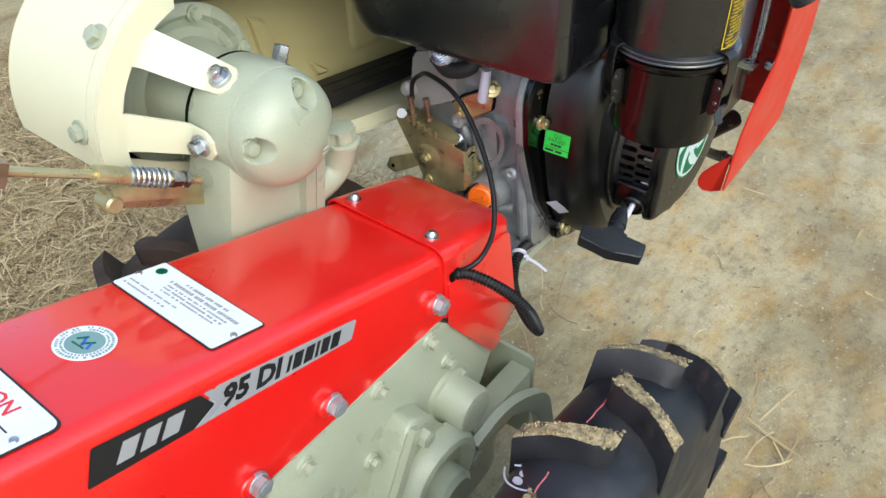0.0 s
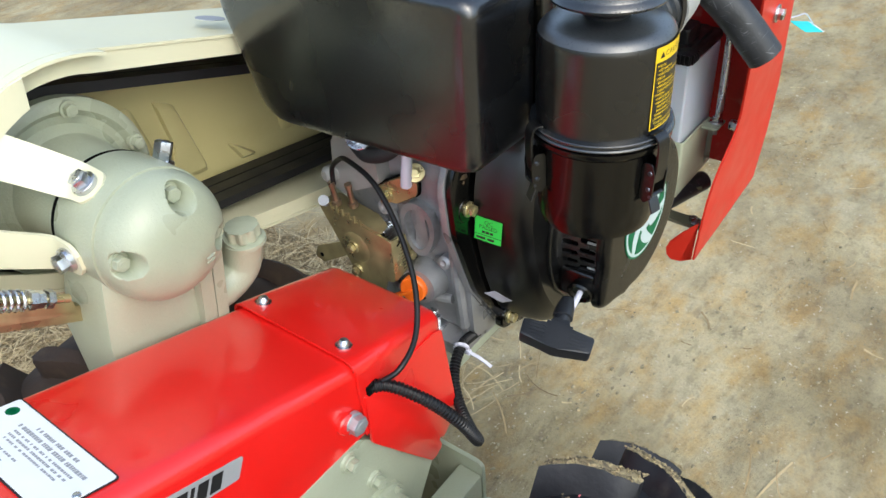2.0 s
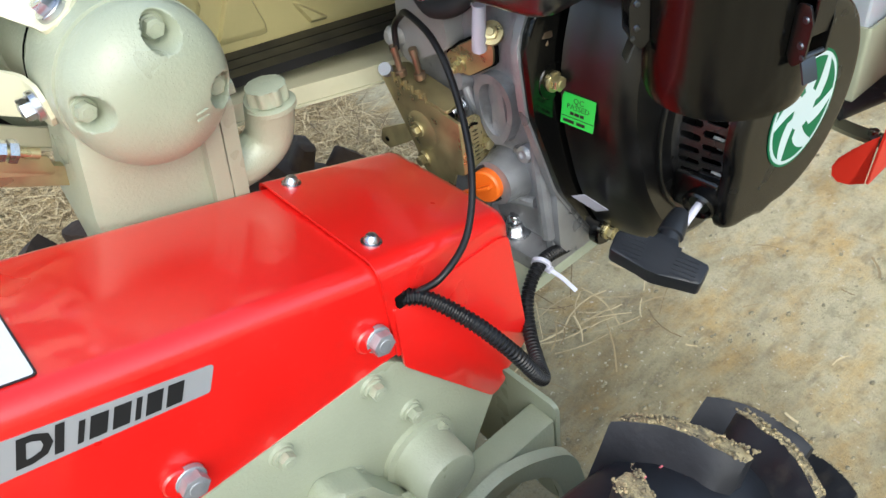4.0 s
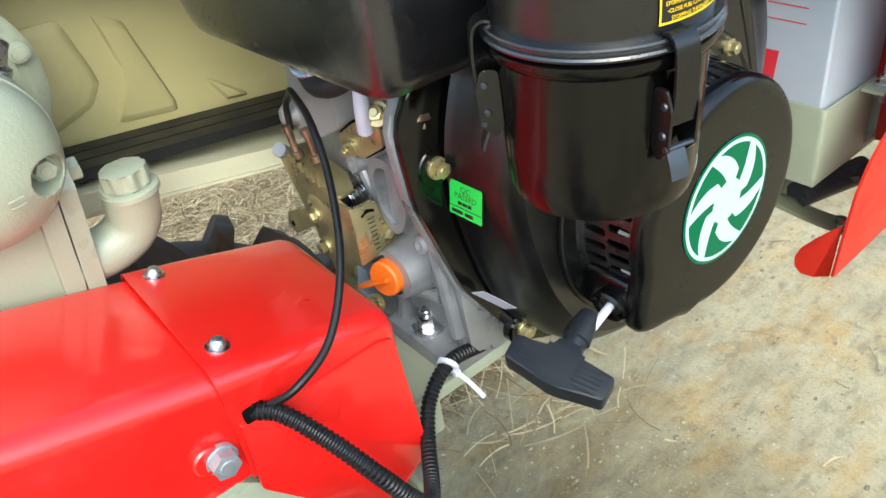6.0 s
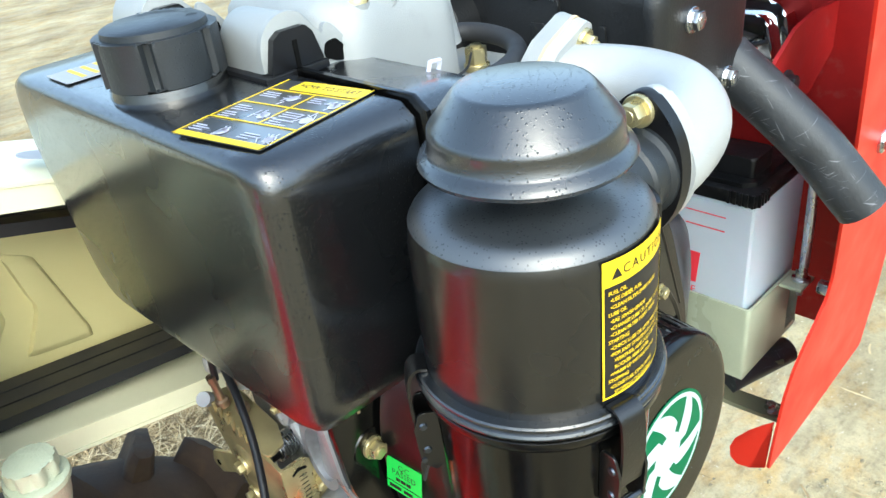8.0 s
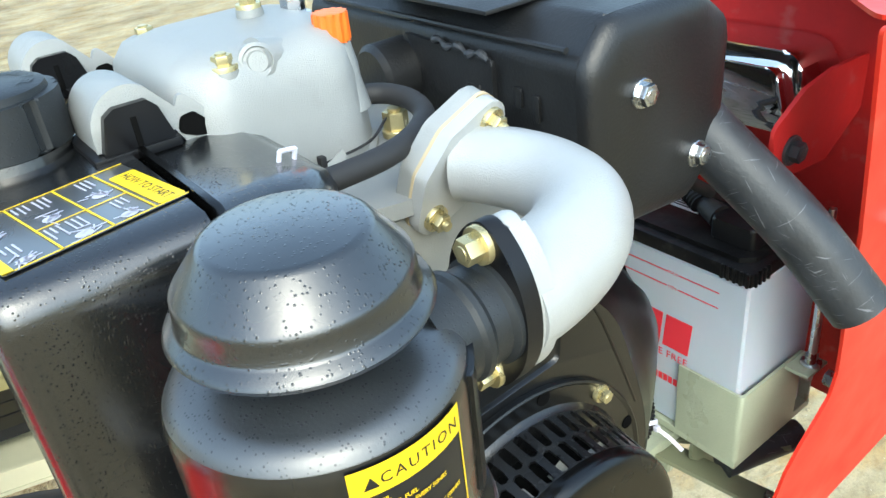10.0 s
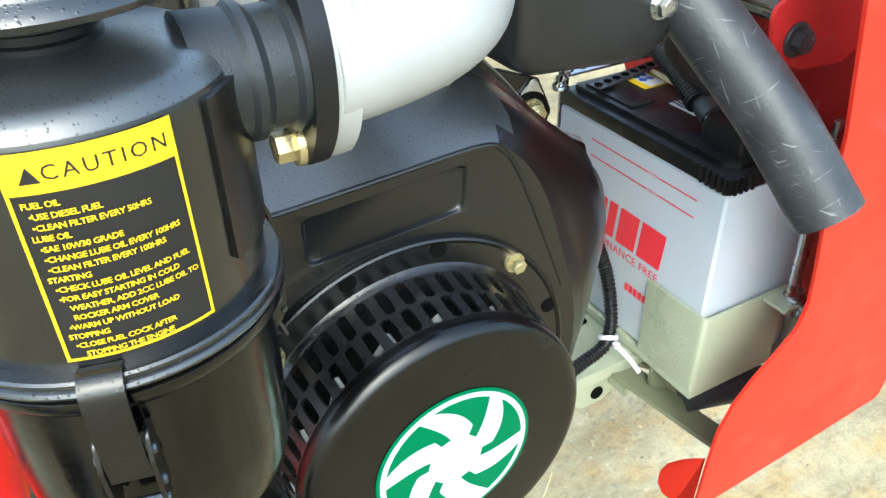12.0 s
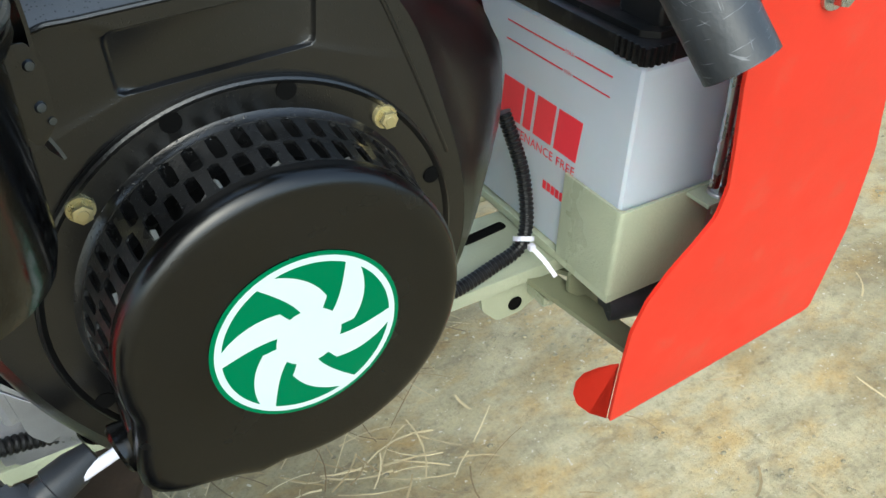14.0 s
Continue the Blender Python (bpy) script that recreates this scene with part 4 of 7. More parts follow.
turn = aim((0, 0, 0), (0, 1, 0)).inverted()
FAR = []
for a in (61.0, 49.0):
    v = turn @ Vector((math.cos(radians(a)), 0, math.sin(radians(a))))
    FAR.append(math.degrees(math.atan2(v.y, v.x)))
near_wheel = wheel(tiller, -0.299, True, TYRE, MUD, (75.8, 88.2))
wheel(tiller, 0.300, False, MUDDY, MUDDY, FAR, x=-0.050)
caked_mud(near_wheel, -0.299)
wm = aim((-0.072, -0.299, 0.375), (0, -1, 0))
PINK = material("worn_pink_paint", (0.55, 0.14, 0.16), 0.6, var=0.4, scale=120, bump=0.1)
for a0, a1 in ((52, 66), (69, 84), (86, 93), (96, 113), (117, 130)):  # worn line of paint round the tyre
    pts = [wm @ Vector((0.3448 * math.cos(radians(a)), 0.3448 * math.sin(radians(a)), -0.0230 + 0.0004 * math.sin(a * 1.7))) for a in range(a0, a1 + 1)]
    part("paint_line", tube(pts, 0.0009, 6, per=2), PINK, near_wheel, "thin worn red paint line round the tyre")
mark = wm @ Matrix.Rotation(radians(98.8), 4, "Z") @ Matrix.Translation((0.3368, 0, -0.044)) @ Matrix.Rotation(math.pi / 2, 4, "Y") @ Matrix.Rotation(0.45, 4, "X")
pts = [mark @ Vector((0.0175 * (1 + 0.09 * math.sin(a * 3.1 + 1)) * math.cos(a * 0.628), 0.0165 * math.sin(a * 0.628), 0.001)) for a in range(10)]
part("chalk_ring", tube(pts, 0.0010, 6), LILAC, near_wheel, "white chalk ring on the tyre")
for dy in (-0.0062, 0.0062):
    part("chalk_spot", lathe([(0, 0), (0.0050, 0), (0.0047, 0.0016), (0, 0.0016)], mark @ Matrix.Translation((0, dy, 0)), 14), LILAC, near_wheel)
part("axle", lathe([(0, -0.36), (0.022, -0.36), (0.022, 0.36), (0, 0.36)], aim((-0.072, 0, 0.375), (0, 1, 0)), 24), STEEL, tiller)

# ---- clutch housing and its pedestal
CX, CZ, CY = -0.075, 0.957, 0.033
m = aim((CX, CY, CZ), (0, -1, 0))
profile = [(0, -0.108), (0.060, -0.108), (0.0615, -0.100), (0.0615, -0.051), (0.0612, -0.049), (0.0590, -0.0485), (0.0590, -0.0460), (0.0602, -0.0455)]
for k in range(0, 65):
    a = math.pi / 2 * k / 64
    profile.append((0.0595 * math.cos(a) ** 0.75 if k < 64 else 0.0, -0.042 + 0.040 * math.sin(a)))
dome = lathe(profile, m, 192)
for v in dome.verts:  # pockets sunk into the dome for its bolts
    for px, pz in ((-0.061, 0.998), (-0.124, 0.964), (-0.034, 0.942)):
        d = math.hypot(v.co.x - px, v.co.z - pz)
        if d < 0.0132 and v.co.y < 0.0640:
            v.co.y = 0.0640 if d < 0.0104 else 0.0640 + (v.co.y - 0.0640) * (d - 0.0104) / 0.0028
housing = part("clutch_housing", dome, OLIVE, tiller, "grey-green domed cast clutch housing", smooth=50)
ped = ring_outline(fillet([(-0.134, 0.082), (-0.018, 0.082), (-0.016, 0.160), (-0.134, 0.160)], 0.015), (-0.075, 0.12), 40)
ped2 = ring_outline(fillet([(-0.148, 0.090), (-0.026, 0.090), (-0.018, 0.175), (-0.148, 0.175)], 0.012), (-0.075, 0.13), 40)
part("pedestal", loft([(0.72, ped2), (0.865, ped2), (0.90, blend(ped2, ped, 0.5)), (0.935, ped), (0.965, grown(ped, (-0.075, 0.12), 0.8))], "xy"), OLIVE, housing)
for x0, x1 in ((-0.047, -0.0325), (-0.0312, -0.018)):
    bm = prism(fillet([(0.083, 0.80), (0.150, 0.80), (0.150, 0.915), (0.125, 0.936), (0.083, 0.934), (0.074, 0.915)], 0.010), x0, x1, "yz", 0.003)
    for v in bm.verts:
        v.co.x += (v.co.z - 0.93) * 0.10
    part("joint_flange", bm, OLIVE, housing)
bolt((-0.019, 0.092, 0.921), (1, -0.1, 0), 0.009, OLIVE, housing, h=0.008, washer=1.0)
for x, z in ((-0.061, 0.998), (-0.124, 0.964), (-0.034, 0.942)):
    bolt((x, 0.0640, z), (0, -1, 0), 0.0072, OLIVE, housing, h=0.007, washer=1.2)
bars([(-0.006, 0.002, 0.010, 0.0016), (-0.006, -0.003, 0.010, 0.0016)], facing((-0.060, 0.0340, 0.942), (0.95, 0.2, 0), (0, -0.2, 1)) @ Matrix.Translation((0, 0, 0.004)), OLIVE, housing, "cast_marks", 0.002)
part("filler_elbow", tube([(-0.045, 0.100, 0.846), (-0.010, 0.101, 0.846), (0.011, 0.098, 0.860), (0.017, 0.090, 0.893)], lambda u: 0.0195 + 0.0015 * u, 24), OLIVE, housing)
part("filler_flange", lathe([(0, 0), (0.0218, 0), (0.0218, 0.004), (0.0195, 0.0055), (0, 0.0055)], aim((0.017, 0.089, 0.888), (0, 0, 1)), 32), OLIVE, housing)
cap = [(0.0165 + 0.0016 * math.cos(8 * 2 * math.pi * k / 64)) for k in range(64)]
part("filler_cap", prism([(0.017 + r * math.cos(2 * math.pi * k / 64), 0.089 + r * math.sin(2 * math.pi * k / 64)) for k, r in enumerate(cap)], 0.8945, 0.9085, "xy", 0.002), OLIVE, housing, "fluted grey-green filler cap")
part("gap_ring", lathe([(0.054, 0), (0.060, 0), (0.060, 0.005), (0.054, 0.005)], aim((CX, CY + 0.113, CZ), (0, -1, 0)), 48), DARK, housing)
bolt((-0.029, 0.118, 0.996), (0.45, 0, 0.89), 0.0085, STEEL, housing, h=0.018, washer=1.4)
# pulley with its bolted flange
m = aim((CX, 0.312, CZ), (0, -1, 0))
pulley = part("clutch_pulley", lathe([(0, 0.0), (0.085, 0.0), (0.088, 0.075), (0.092, 0.080), (0.092, 0.092), (0.088, 0.095), (0.080, 0.096), (0.074, 0.090), (0.066, 0.089), (0.058, 0.097), (0.055, 0.115), (0.0545, 0.19), (0, 0.19)], m, 64), OLIVE, tiller, "grey-green belt pulley with bolted flange")
for a in range(12, 372, 60):
    bolt((CX + 0.081 * math.cos(radians(a)), 0.216, CZ + 0.081 * math.sin(radians(a))), (0, -1, 0), 0.0065, OLIVE, pulley, h=0.006, washer=1.35)

# ---- belt guard
def guard_outline(grow=0.0):
    """Round the clutch pulley and, with a smaller bow, round the engine pulley."""
    ra, rb, bx, bz = 0.1435 + grow, 0.100 + grow, 0.45, 0.868
    pts = [(CX + ra * math.cos(radians(t)), CZ + ra * math.sin(radians(t))) for t in range(70, 190, 5)]
    pts += [(-0.150, 0.895 - grow), (-0.06, 0.8455 - grow), (0.051, 0.8260 - grow), (0.167, 0.803 - grow), (0.30, 0.780 - grow)]
    pts += [(bx + rb * math.cos(radians(t)), bz + rb * math.sin(radians(t))) for t in range(-102, 75, 8)]
    return pts


def hollow(outer, inner, y0, y1):
    """A wall between two outlines, from y0 to y1."""
    bm = bmesh.new()
    n = len(outer)
    q = [[bm.verts.new((x, y, z)) for x, z in o] for o, y in ((outer, y0), (inner, y0), (inner, y1), (outer, y1))]
    for a, b in zip(q, q[1:] + q[:1]):
        for k in range(n):
            bm.faces.new((a[k], a[(k + 1) % n], b[(k + 1) % n], b[k]))
    return bm


guard = part("belt_guard", hollow(guard_outline(), guard_outline(-0.003), 0.180, 0.315), CREAM, tiller, "cream painted sheet metal belt guard, open on its inner side")
part("guard_back", prism(guard_outline(-0.001), 0.3152, 0.3182, "xz"), CREAM_DEEP, guard)
part("guard_lip", hollow(guard_outline(-0.0035), guard_outline(-0.022), 0.1815, 0.1845), CREAM, guard)
rim = [(CX + 0.1435 * math.cos(radians(a)), CZ + 0.1435 * math.sin(radians(a))) for a in range(68, 188, 6)]
rim_in = [(CX + 0.1405 * math.cos(radians(a)), CZ + 0.1405 * math.sin(radians(a))) for a in range(68, 188, 6)]
part("guard_shoulder", prism(rim + list(reversed(rim_in)), 0.166, 0.179, "xz"), CREAM, guard)
ann = [(CX + 0.1430 * math.cos(radians(a)), CZ + 0.1430 * math.sin(radians(a))) for a in range(100, 190, 6)]
ann_in = [(CX + 0.117 * math.cos(radians(a)), CZ + 0.117 * math.sin(radians(a))) for a in range(104, 190, 6)]
part("guard_annulus", prism(ann + list(reversed(ann_in)), 0.162, 0.1655, "xz", 0.0008), CREAM, guard)
for y, a in ((0.188, 133), (0.191, 170)):
    rr = 0.1435
    bolt((CX + rr * math.cos(radians(a)), y, CZ + rr * math.sin(radians(a))), (math.cos(radians(a)), 0, math.sin(radians(a))), 0.0085, OLIVE, guard, h=0.007)
for bx, by, bz, pts in ((-0.1035, 0.113, 1.0115, [(-0.158, 0.1635, 1.056), (-0.145, 0.162, 1.047), (-0.124, 0.148, 1.029), (-0.107, 0.129, 1.0145), (-0.1035, 0.113, 1.0115), (-0.1030, 0.097, 1.0110)]),
                        (-0.1385, 0.116, 0.9565, [(-0.196, 0.1635, 0.979), (-0.182, 0.162, 0.974), (-0.161, 0.149, 0.965), (-0.142, 0.132, 0.958), (-0.1385, 0.116, 0.9565), (-0.1380, 0.100, 0.9565)])):
    rad = Vector((bx - CX, 0, bz - CZ)).normalized()
    tang = Vector((-rad.z, 0, rad.x))
    part("guard_arm", strip(pts, lambda s: (0.040 - 0.009 * s) * (1.0 if s < 0.86 else max(0.2, 1 - ((s - 0.86) / 0.14) ** 2) ** 0.5), 0.0035, tang, per=10), CREAM, guard)
    bolt(Vector((bx, by, bz)) + rad * 0.0045, rad, 0.0085, STEEL, guard, h=0.008, washer=1.35)
# pressed panels in the guard's back
def pressed(outline, r, rise=0.006):
    outline = [(-0.1 + (x + 0.1) * 0.919, 1.16 + (z - 1.16) * 0.919) for x, z in outline]
    o = ring_outline(fillet(outline, r, 5), tuple(sum(p[c] for p in outline) / len(outline) for c in (0, 1)), 64)
    c = tuple(sum(p[i] for p in o) / len(o) for i in (0, 1))
    k = 1 - 0.010 / max(0.02, max(math.hypot(p[0] - c[0], p[1] - c[1]) for p in o))
    part("pressed_panel", loft([(0.3156, o), (0.3138, grown(o, c, 0.995)), (0.3157 - rise, grown(o, c, k)), (0.3152 - rise, grown(o, c, k - 0.03))], "xz"), CREAM_DEEP, guard, smooth=50)


pressed([(0.196, 0.843), (0.219, 0.802), (0.251, 0.797)], 0.003)
pressed([(0.134, 0.926), (0.163, 0.812), (0.088, 0.824), (0.113, 0.856), (0.117, 0.879), (0.099, 0.946)], 0.006)
pressed([(0.074, 0.947), (0.087, 0.891), (0.089, 0.873), (0.074, 0.852), (0.023, 0.836), (0.0, 0.86), (0.01, 0.95)], 0.010)
pressed([(0.30, 0.94), (0.38, 0.92), (0.38, 0.80), (0.30, 0.81)], 0.010)
part("oval_mark", lathe([(0, 0), (0.016, 0), (0.016, 0.0006), (0, 0.0006)], facing((0.128, 0.215, 1.063), (0.93, 0, -0.25), (0, 1, 0)) @ Matrix.Diagonal((1.0, 0.9, 1, 1)), 32), GREY_INK, guard)
bars([(0, 0, 0.004, 0.004), (0.006, 0, 0.003, 0.004), (0.011, 0, 0.004, 0.004), (0.017, 0, 0.003, 0.004)], facing((0.125, 0.181, 0.822), (1, 0, -0.23), (0, 0, 1)), CREAM, guard, "stamp")
# two grooved belts
def belt_loop(y0, y1, ra, rb):
    a, b = Vector((CX, CZ)), Vector((0.46, 0.845))
    d = b - a
    base, off = math.atan2(d.y, d.x), math.acos((ra - rb) / d.length)
    o, i = [], []
    for c, r, t0, t1, n in ((a, ra, off, 2 * math.pi - off, 24), (b, rb, -off, off, 16)):
        for k in range(n + 1):
            t = base + t0 + (t1 - t0) * k / n
            o.append((c.x + r * math.cos(t), c.y + r * math.sin(t)))
            i.append((c.x + (r - 0.011) * math.cos(t), c.y + (r - 0.011) * math.sin(t)))
    return hollow(o, i, y0, y1)


for k, y in enumerate((0.235, 0.257, 0.279)):
    part("drive_belt", belt_loop(y, y + 0.019, 0.100, 0.060), BELT, tiller, "black rubber drive belt" if k == 0 else "")
part("engine_pulley", lathe([(0, 0), (0.058, 0), (0.058, 0.07), (0, 0.07)], aim((0.46, 0.30, 0.845), (0, -1, 0)), 40), PLASTIC, tiller)

# ---- clutch rod and lever
rod = part("clutch_rod", tube([(-0.62, 0.117, 1.206), (-0.42, 0.114, 1.085), (-0.255, 0.112, 0.987), (-0.156, 0.110, 0.926)], 0.0042, 12), BRASSY, tiller, "yellow zinc clutch rod with spring")
part("rod_sleeve", tube([(-0.252, 0.1125, 0.9855), (-0.224, 0.112, 0.968)], 0.0085, 16, smooth=False), BRASSY, rod)
pts = []
rod_dir = Vector((0.037, 0, -0.0225)).normalized()
rod_up = Vector((-rod_dir.z, 0, rod_dir.x))
for k in range(110):
    t = k / 109
    c = Vector((-0.226, 0.112, 0.9692)).lerp(Vector((-0.189, 0.1113, 0.9465)), t)
    ang = t * 2 * math.pi * 8
    pts.append(c + Vector((0, math.cos(ang) * 0.0085, 0)) + rod_up * math.sin(ang) * 0.0085)
part("spring", tube(pts, 0.0015, 6, smooth=False), STEEL, rod)
for d, r in ((0.002, 0.0088), (0.009, 0.0078), (0.017, 0.0086)):
    part("nut", lathe([(0, 0), (r, 0), (r, 0.006), (0, 0.006)], aim(Vector((-0.188, 0.111, 0.9458)) + rod_dir * d, rod_dir), 6), STEEL, rod)
part("copper_clevis", box(-0.03, 0.03, -0.011, 0.011, -0.011, 0.011, 0.003, m=Matrix.Translation((-0.345, 0.113, 1.040)) @ Matrix.Rotation(0.545, 4, "Y")), COPPER, rod)
lever = part("clutch_lever", strip([(-0.246, 0.138, 0.944), (-0.195, 0.138, 0.916), (-0.135, 0.138, 0.884)], 0.016, 0.010, (0, 0, 1)), OLIVE_ZINC, tiller, "dull yellow zinc clutch lever")
part("lever_fork", prism(fillet([(-0.238, 0.957), (-0.150, 0.915), (-0.150, 0.898), (-0.238, 0.942)], 0.004), 0.122, 0.126, "xz", 0.001), OLIVE_ZINC, lever)
part("lever_pin", lathe([(0, 0), (0.009, 0), (0.009, 0.02), (0.007, 0.022), (0, 0.022)], aim((-0.240, 0.142, 0.940), (0, -1, 0)), 20), OLIVE_ZINC, lever)

# ---- bumper
def wing_y(z):
    """The side wing leans outwards towards its top."""
    return -0.173 - 0.075 * (z - 0.575)


wing = [(0.592, 1.135), (0.620, 1.050), (0.646, 0.968), (0.659, 0.895), (0.671, 0.850), (0.680, 0.812), (0.678, 0.785), (0.663, 0.765), (0.645, 0.745), (0.630, 0.721), (0.622, 0.690), (0.623, 0.640), (0.627, 0.575), (0.738, 0.584), (0.877, 0.599), (0.876, 0.70), (0.858, 0.79), (0.825, 0.87), (0.790, 0.965), (0.758, 1.05), (0.730, 1.135)]
wing = fillet(wing, [0.004] + [0.02] * 11 + [0.004, 0.1, 0.008] + [0.1] * 5 + [0.01], 4)
bm = prism(wing, -0.003, 0.0, "xz")
for f in bm.faces:  # the inner side gets the dusty red deepened for its shade
    f.material_index = 1 if f.calc_center_median().y > -0.0005 else 0
for v in bm.verts:
    v.co.y += wing_y(v.co.z)
bumper = part("front_bumper", bm, [ORANGE_RED, DUSTY_SHADE_RED], tiller, "orange-red painted sheet metal front bumper")
bm = bmesh.new()
quad = [bm.verts.new(p) for p in ((0.627, -0.172, 0.576), (0.621, -0.157, 0.571), (0.618, -0.143, 0.571), (0.620, -0.134, 0.576), (0.625, -0.130, 0.585), (0.630, -0.133, 0.596), (0.633, -0.146, 0.613), (0.629, -0.163, 0.634), (0.6255, -0.1755, 0.648))]
face = bm.faces.new(quad)
bmesh.ops.solidify(bm, geom=[face], thickness=0.003)
part("inner_lip", bm, ORANGE_RED, bumper)
bm = bmesh.new()
rows = []
for z, x in ((0.62, 0.866), (0.70, 0.866), (0.79, 0.848), (0.87, 0.815), (0.965, 0.806), (1.05, 0.803), (1.134, 0.800)):
    rows.append([bm.verts.new((x + dx, y, z)) for dx, y in ((0, wing_y(z) + 0.001), (0, 0.20), (0.003, 0.20), (0.003, wing_y(z) + 0.001))])
for a, b in zip(rows, rows[1:]):
    for k in range(4):
        bm.faces.new((a[k], a[(k + 1) % 4], b[(k + 1) % 4], b[k]))
bm.faces.new(rows[0]), bm.faces.new(rows[-1])
part("front_wall", bm, DUSTY_SHADE_RED, bumper, "dusty inside of the bumper, crimson with its shade painted in")
part("top_flange", prism(fillet([(0.600, -0.214), (0.820, -0.214), (0.820, 0.20), (0.775, 0.20), (0.735, -0.02), (0.69, -0.13), (0.640, -0.175)], 0.02), 1.1345, 1.1375, "xy"), ORANGE_RED, bumper)
part("lamp_bracket", prism(fillet([(0.662, 1.022), (0.671, 0.985), (0.704, 0.972), (0.752, 0.968), (0.803, 1.00), (0.803, 1.05), (0.745, 1.052), (0.705, 1.046)], [0.012, 0.014, 0.012, 0.01, 0.004, 0.004, 0.01, 0.01]), -0.118, -0.114, "xz", 0.0008), DUSTY_SHADE_RED, bumper)
bolt((0.692, -0.119, 0.997), (0, -1, 0), 0.009, PIPE_BLACK, bumper, h=0.008)
bolt((0.716, wing_y(0.948) - 0.004, 0.948), (0, -1, 0), 0.0085, STEEL, bumper, h=0.008)
bolt((0.712, wing_y(0.775) + 0.004, 0.775), (0, 1, 0), 0.008, STEEL, bumper, h=0.012)
lamp = part("head_lamp", prism(fillet([(-0.106, 0.985), (0.08, 0.985), (0.08, 1.060), (-0.088, 1.060)], 0.02), 0.742, 0.80, "yz", 0.005, 2), CHROME, tiller, "chromed back of the head lamp")
part("lamp_seat", prism(fillet([(-0.094, 1.0), (0.06, 1.0), (0.06, 1.050), (-0.080, 1.050)], 0.014), 0.722, 0.743, "yz", 0.003, 2), CHROME, lamp)
part("lamp_stay", tube([(0.722, -0.150, 0.775), (0.715, -0.152, 0.85), (0.71, -0.15, 0.92)], 0.004, 10), STEEL, bumper)


# ---------------------------------------------------------------- diesel engine
engine = thing("diesel_engine", (0.33, 0, 0.66), "small black air-cooled diesel engine with cast aluminium crankcase and recoil starter", "engine")

# ---- crankcase
crank = part("crankcase", prism(fillet([(0.205, 0.690), (0.200, 0.78), (0.196, 0.90), (0.215, 0.955), (0.30, 1.0), (0.44, 1.0), (0.46, 0.90), (0.46, 0.72), (0.44, 0.668), (0.22, 0.668)], 0.02), -0.056, 0.125, "xz", 0.008), ALU, engine, "bare cast aluminium crankcase")
part("foot", prism(fillet([(0.19, 0.660), (0.49, 0.660), (0.49, 0.676), (0.19, 0.676)], 0.003), -0.05, 0.14, "xz", 0.002), ALU, crank)
part("foot_pad", box(0.182, 0.262, -0.048, 0.046, 0.660, 0.679, 0.004), ALU, crank)
part("foot_web", prism(fillet([(0.204, 0.676), (0.250, 0.676), (0.206, 0.740)], 0.004), -0.046, -0.038, "xz", 0.0015), ALU, crank)
part("foot_web", prism(fillet([(0.190, 0.676), (0.250, 0.676), (0.206, 0.725), (0.200, 0.725)], 0.004), 0.030, 0.037, "xz", 0.0015), ALU, crank)
part("plug_boss", lathe([(0, 0), (0.030, 0), (0.026, 0.012), (0.023, 0.030), (0, 0.030)], aim((0.204, 0.004, 0.757), (-1, -0.1, 0.05)), 36), ALU, crank)
pocket = [(0.004 + 0.024 * math.cos(a) * (1 + 0.2 * math.sin(a)), 0.832 + 0.036 * math.sin(a)) for a in np.linspace(0, 2 * math.pi, 36, endpoint=False)]
part("pocket_rim", hollow_x(pocket, grown(pocket, (0.004, 0.832), 0.74), 0.186, 0.201), ALU, crank)
part("pocket_web", prism(fillet([(-0.010, 0.80), (0.012, 0.80), (0.008, 0.86), (-0.004, 0.86)], 0.004), 0.190, 0.199, "yz", 0.002), ALU, crank)
for y0, z0, y1, z1, rr in ((-0.045, 0.70, -0.040, 0.93, 0.007), (0.035, 0.86, 0.085, 0.905, 0.006), (0.050, 0.70, 0.070, 0.78, 0.006), (0.03, 0.80, 0.06, 0.87, 0.005), (-0.035, 0.800, -0.012, 0.79, 0.005), (-0.03, 0.735, 0.06, 0.72, 0.006)):
    part("cast_rib", tube([(0.200, y0, z0), (0.193, (y0 + y1) / 2, (z0 + z1) / 2), (0.199, y1, z1)], rr, 10), ALU, crank)
part("head_lug", prism(fillet([(0.045, 0.885), (0.112, 0.850), (0.120, 0.865), (0.112, 0.930), (0.050, 0.950)], 0.010), 0.176, 0.200, "yz", 0.004, 3), ALU_PALE, crank)
part("cast_boss", lathe([(0, 0), (0.011, 0), (0.010, 0.012), (0.006, 0.016), (0, 0.0165)], aim((0.180, 0.118, 0.878), (-1, 0.2, 0.1)), 24), ALU_PALE, crank)
part("cast_boss", lathe([(0, 0), (0.012, 0), (0.009, 0.012), (0.004, 0.013), (0, 0.011)], aim((0.198, 0.052, 0.845), (-1, 0, 0.2)), 24), ALU, crank)
part("cast_boss", lathe([(0, 0), (0.010, 0), (0.008, 0.014), (0.004, 0.016), (0, 0.014)], aim((0.200, -0.030, 0.795), (-1, -0.1, 0.3)), 24), ALU, crank)
for k in range(5):
    part("cooling_fin", box(0.182, 0.24, 0.005, 0.112, 0.930 + k * 0.013, 0.934 + k * 0.013, 0.001), ALU_PALE, crank)
pn = facing((0.188, 0.026, 0.882), (0.1, -0.93, 0.32), (-0.2, 0.3, 0.9))
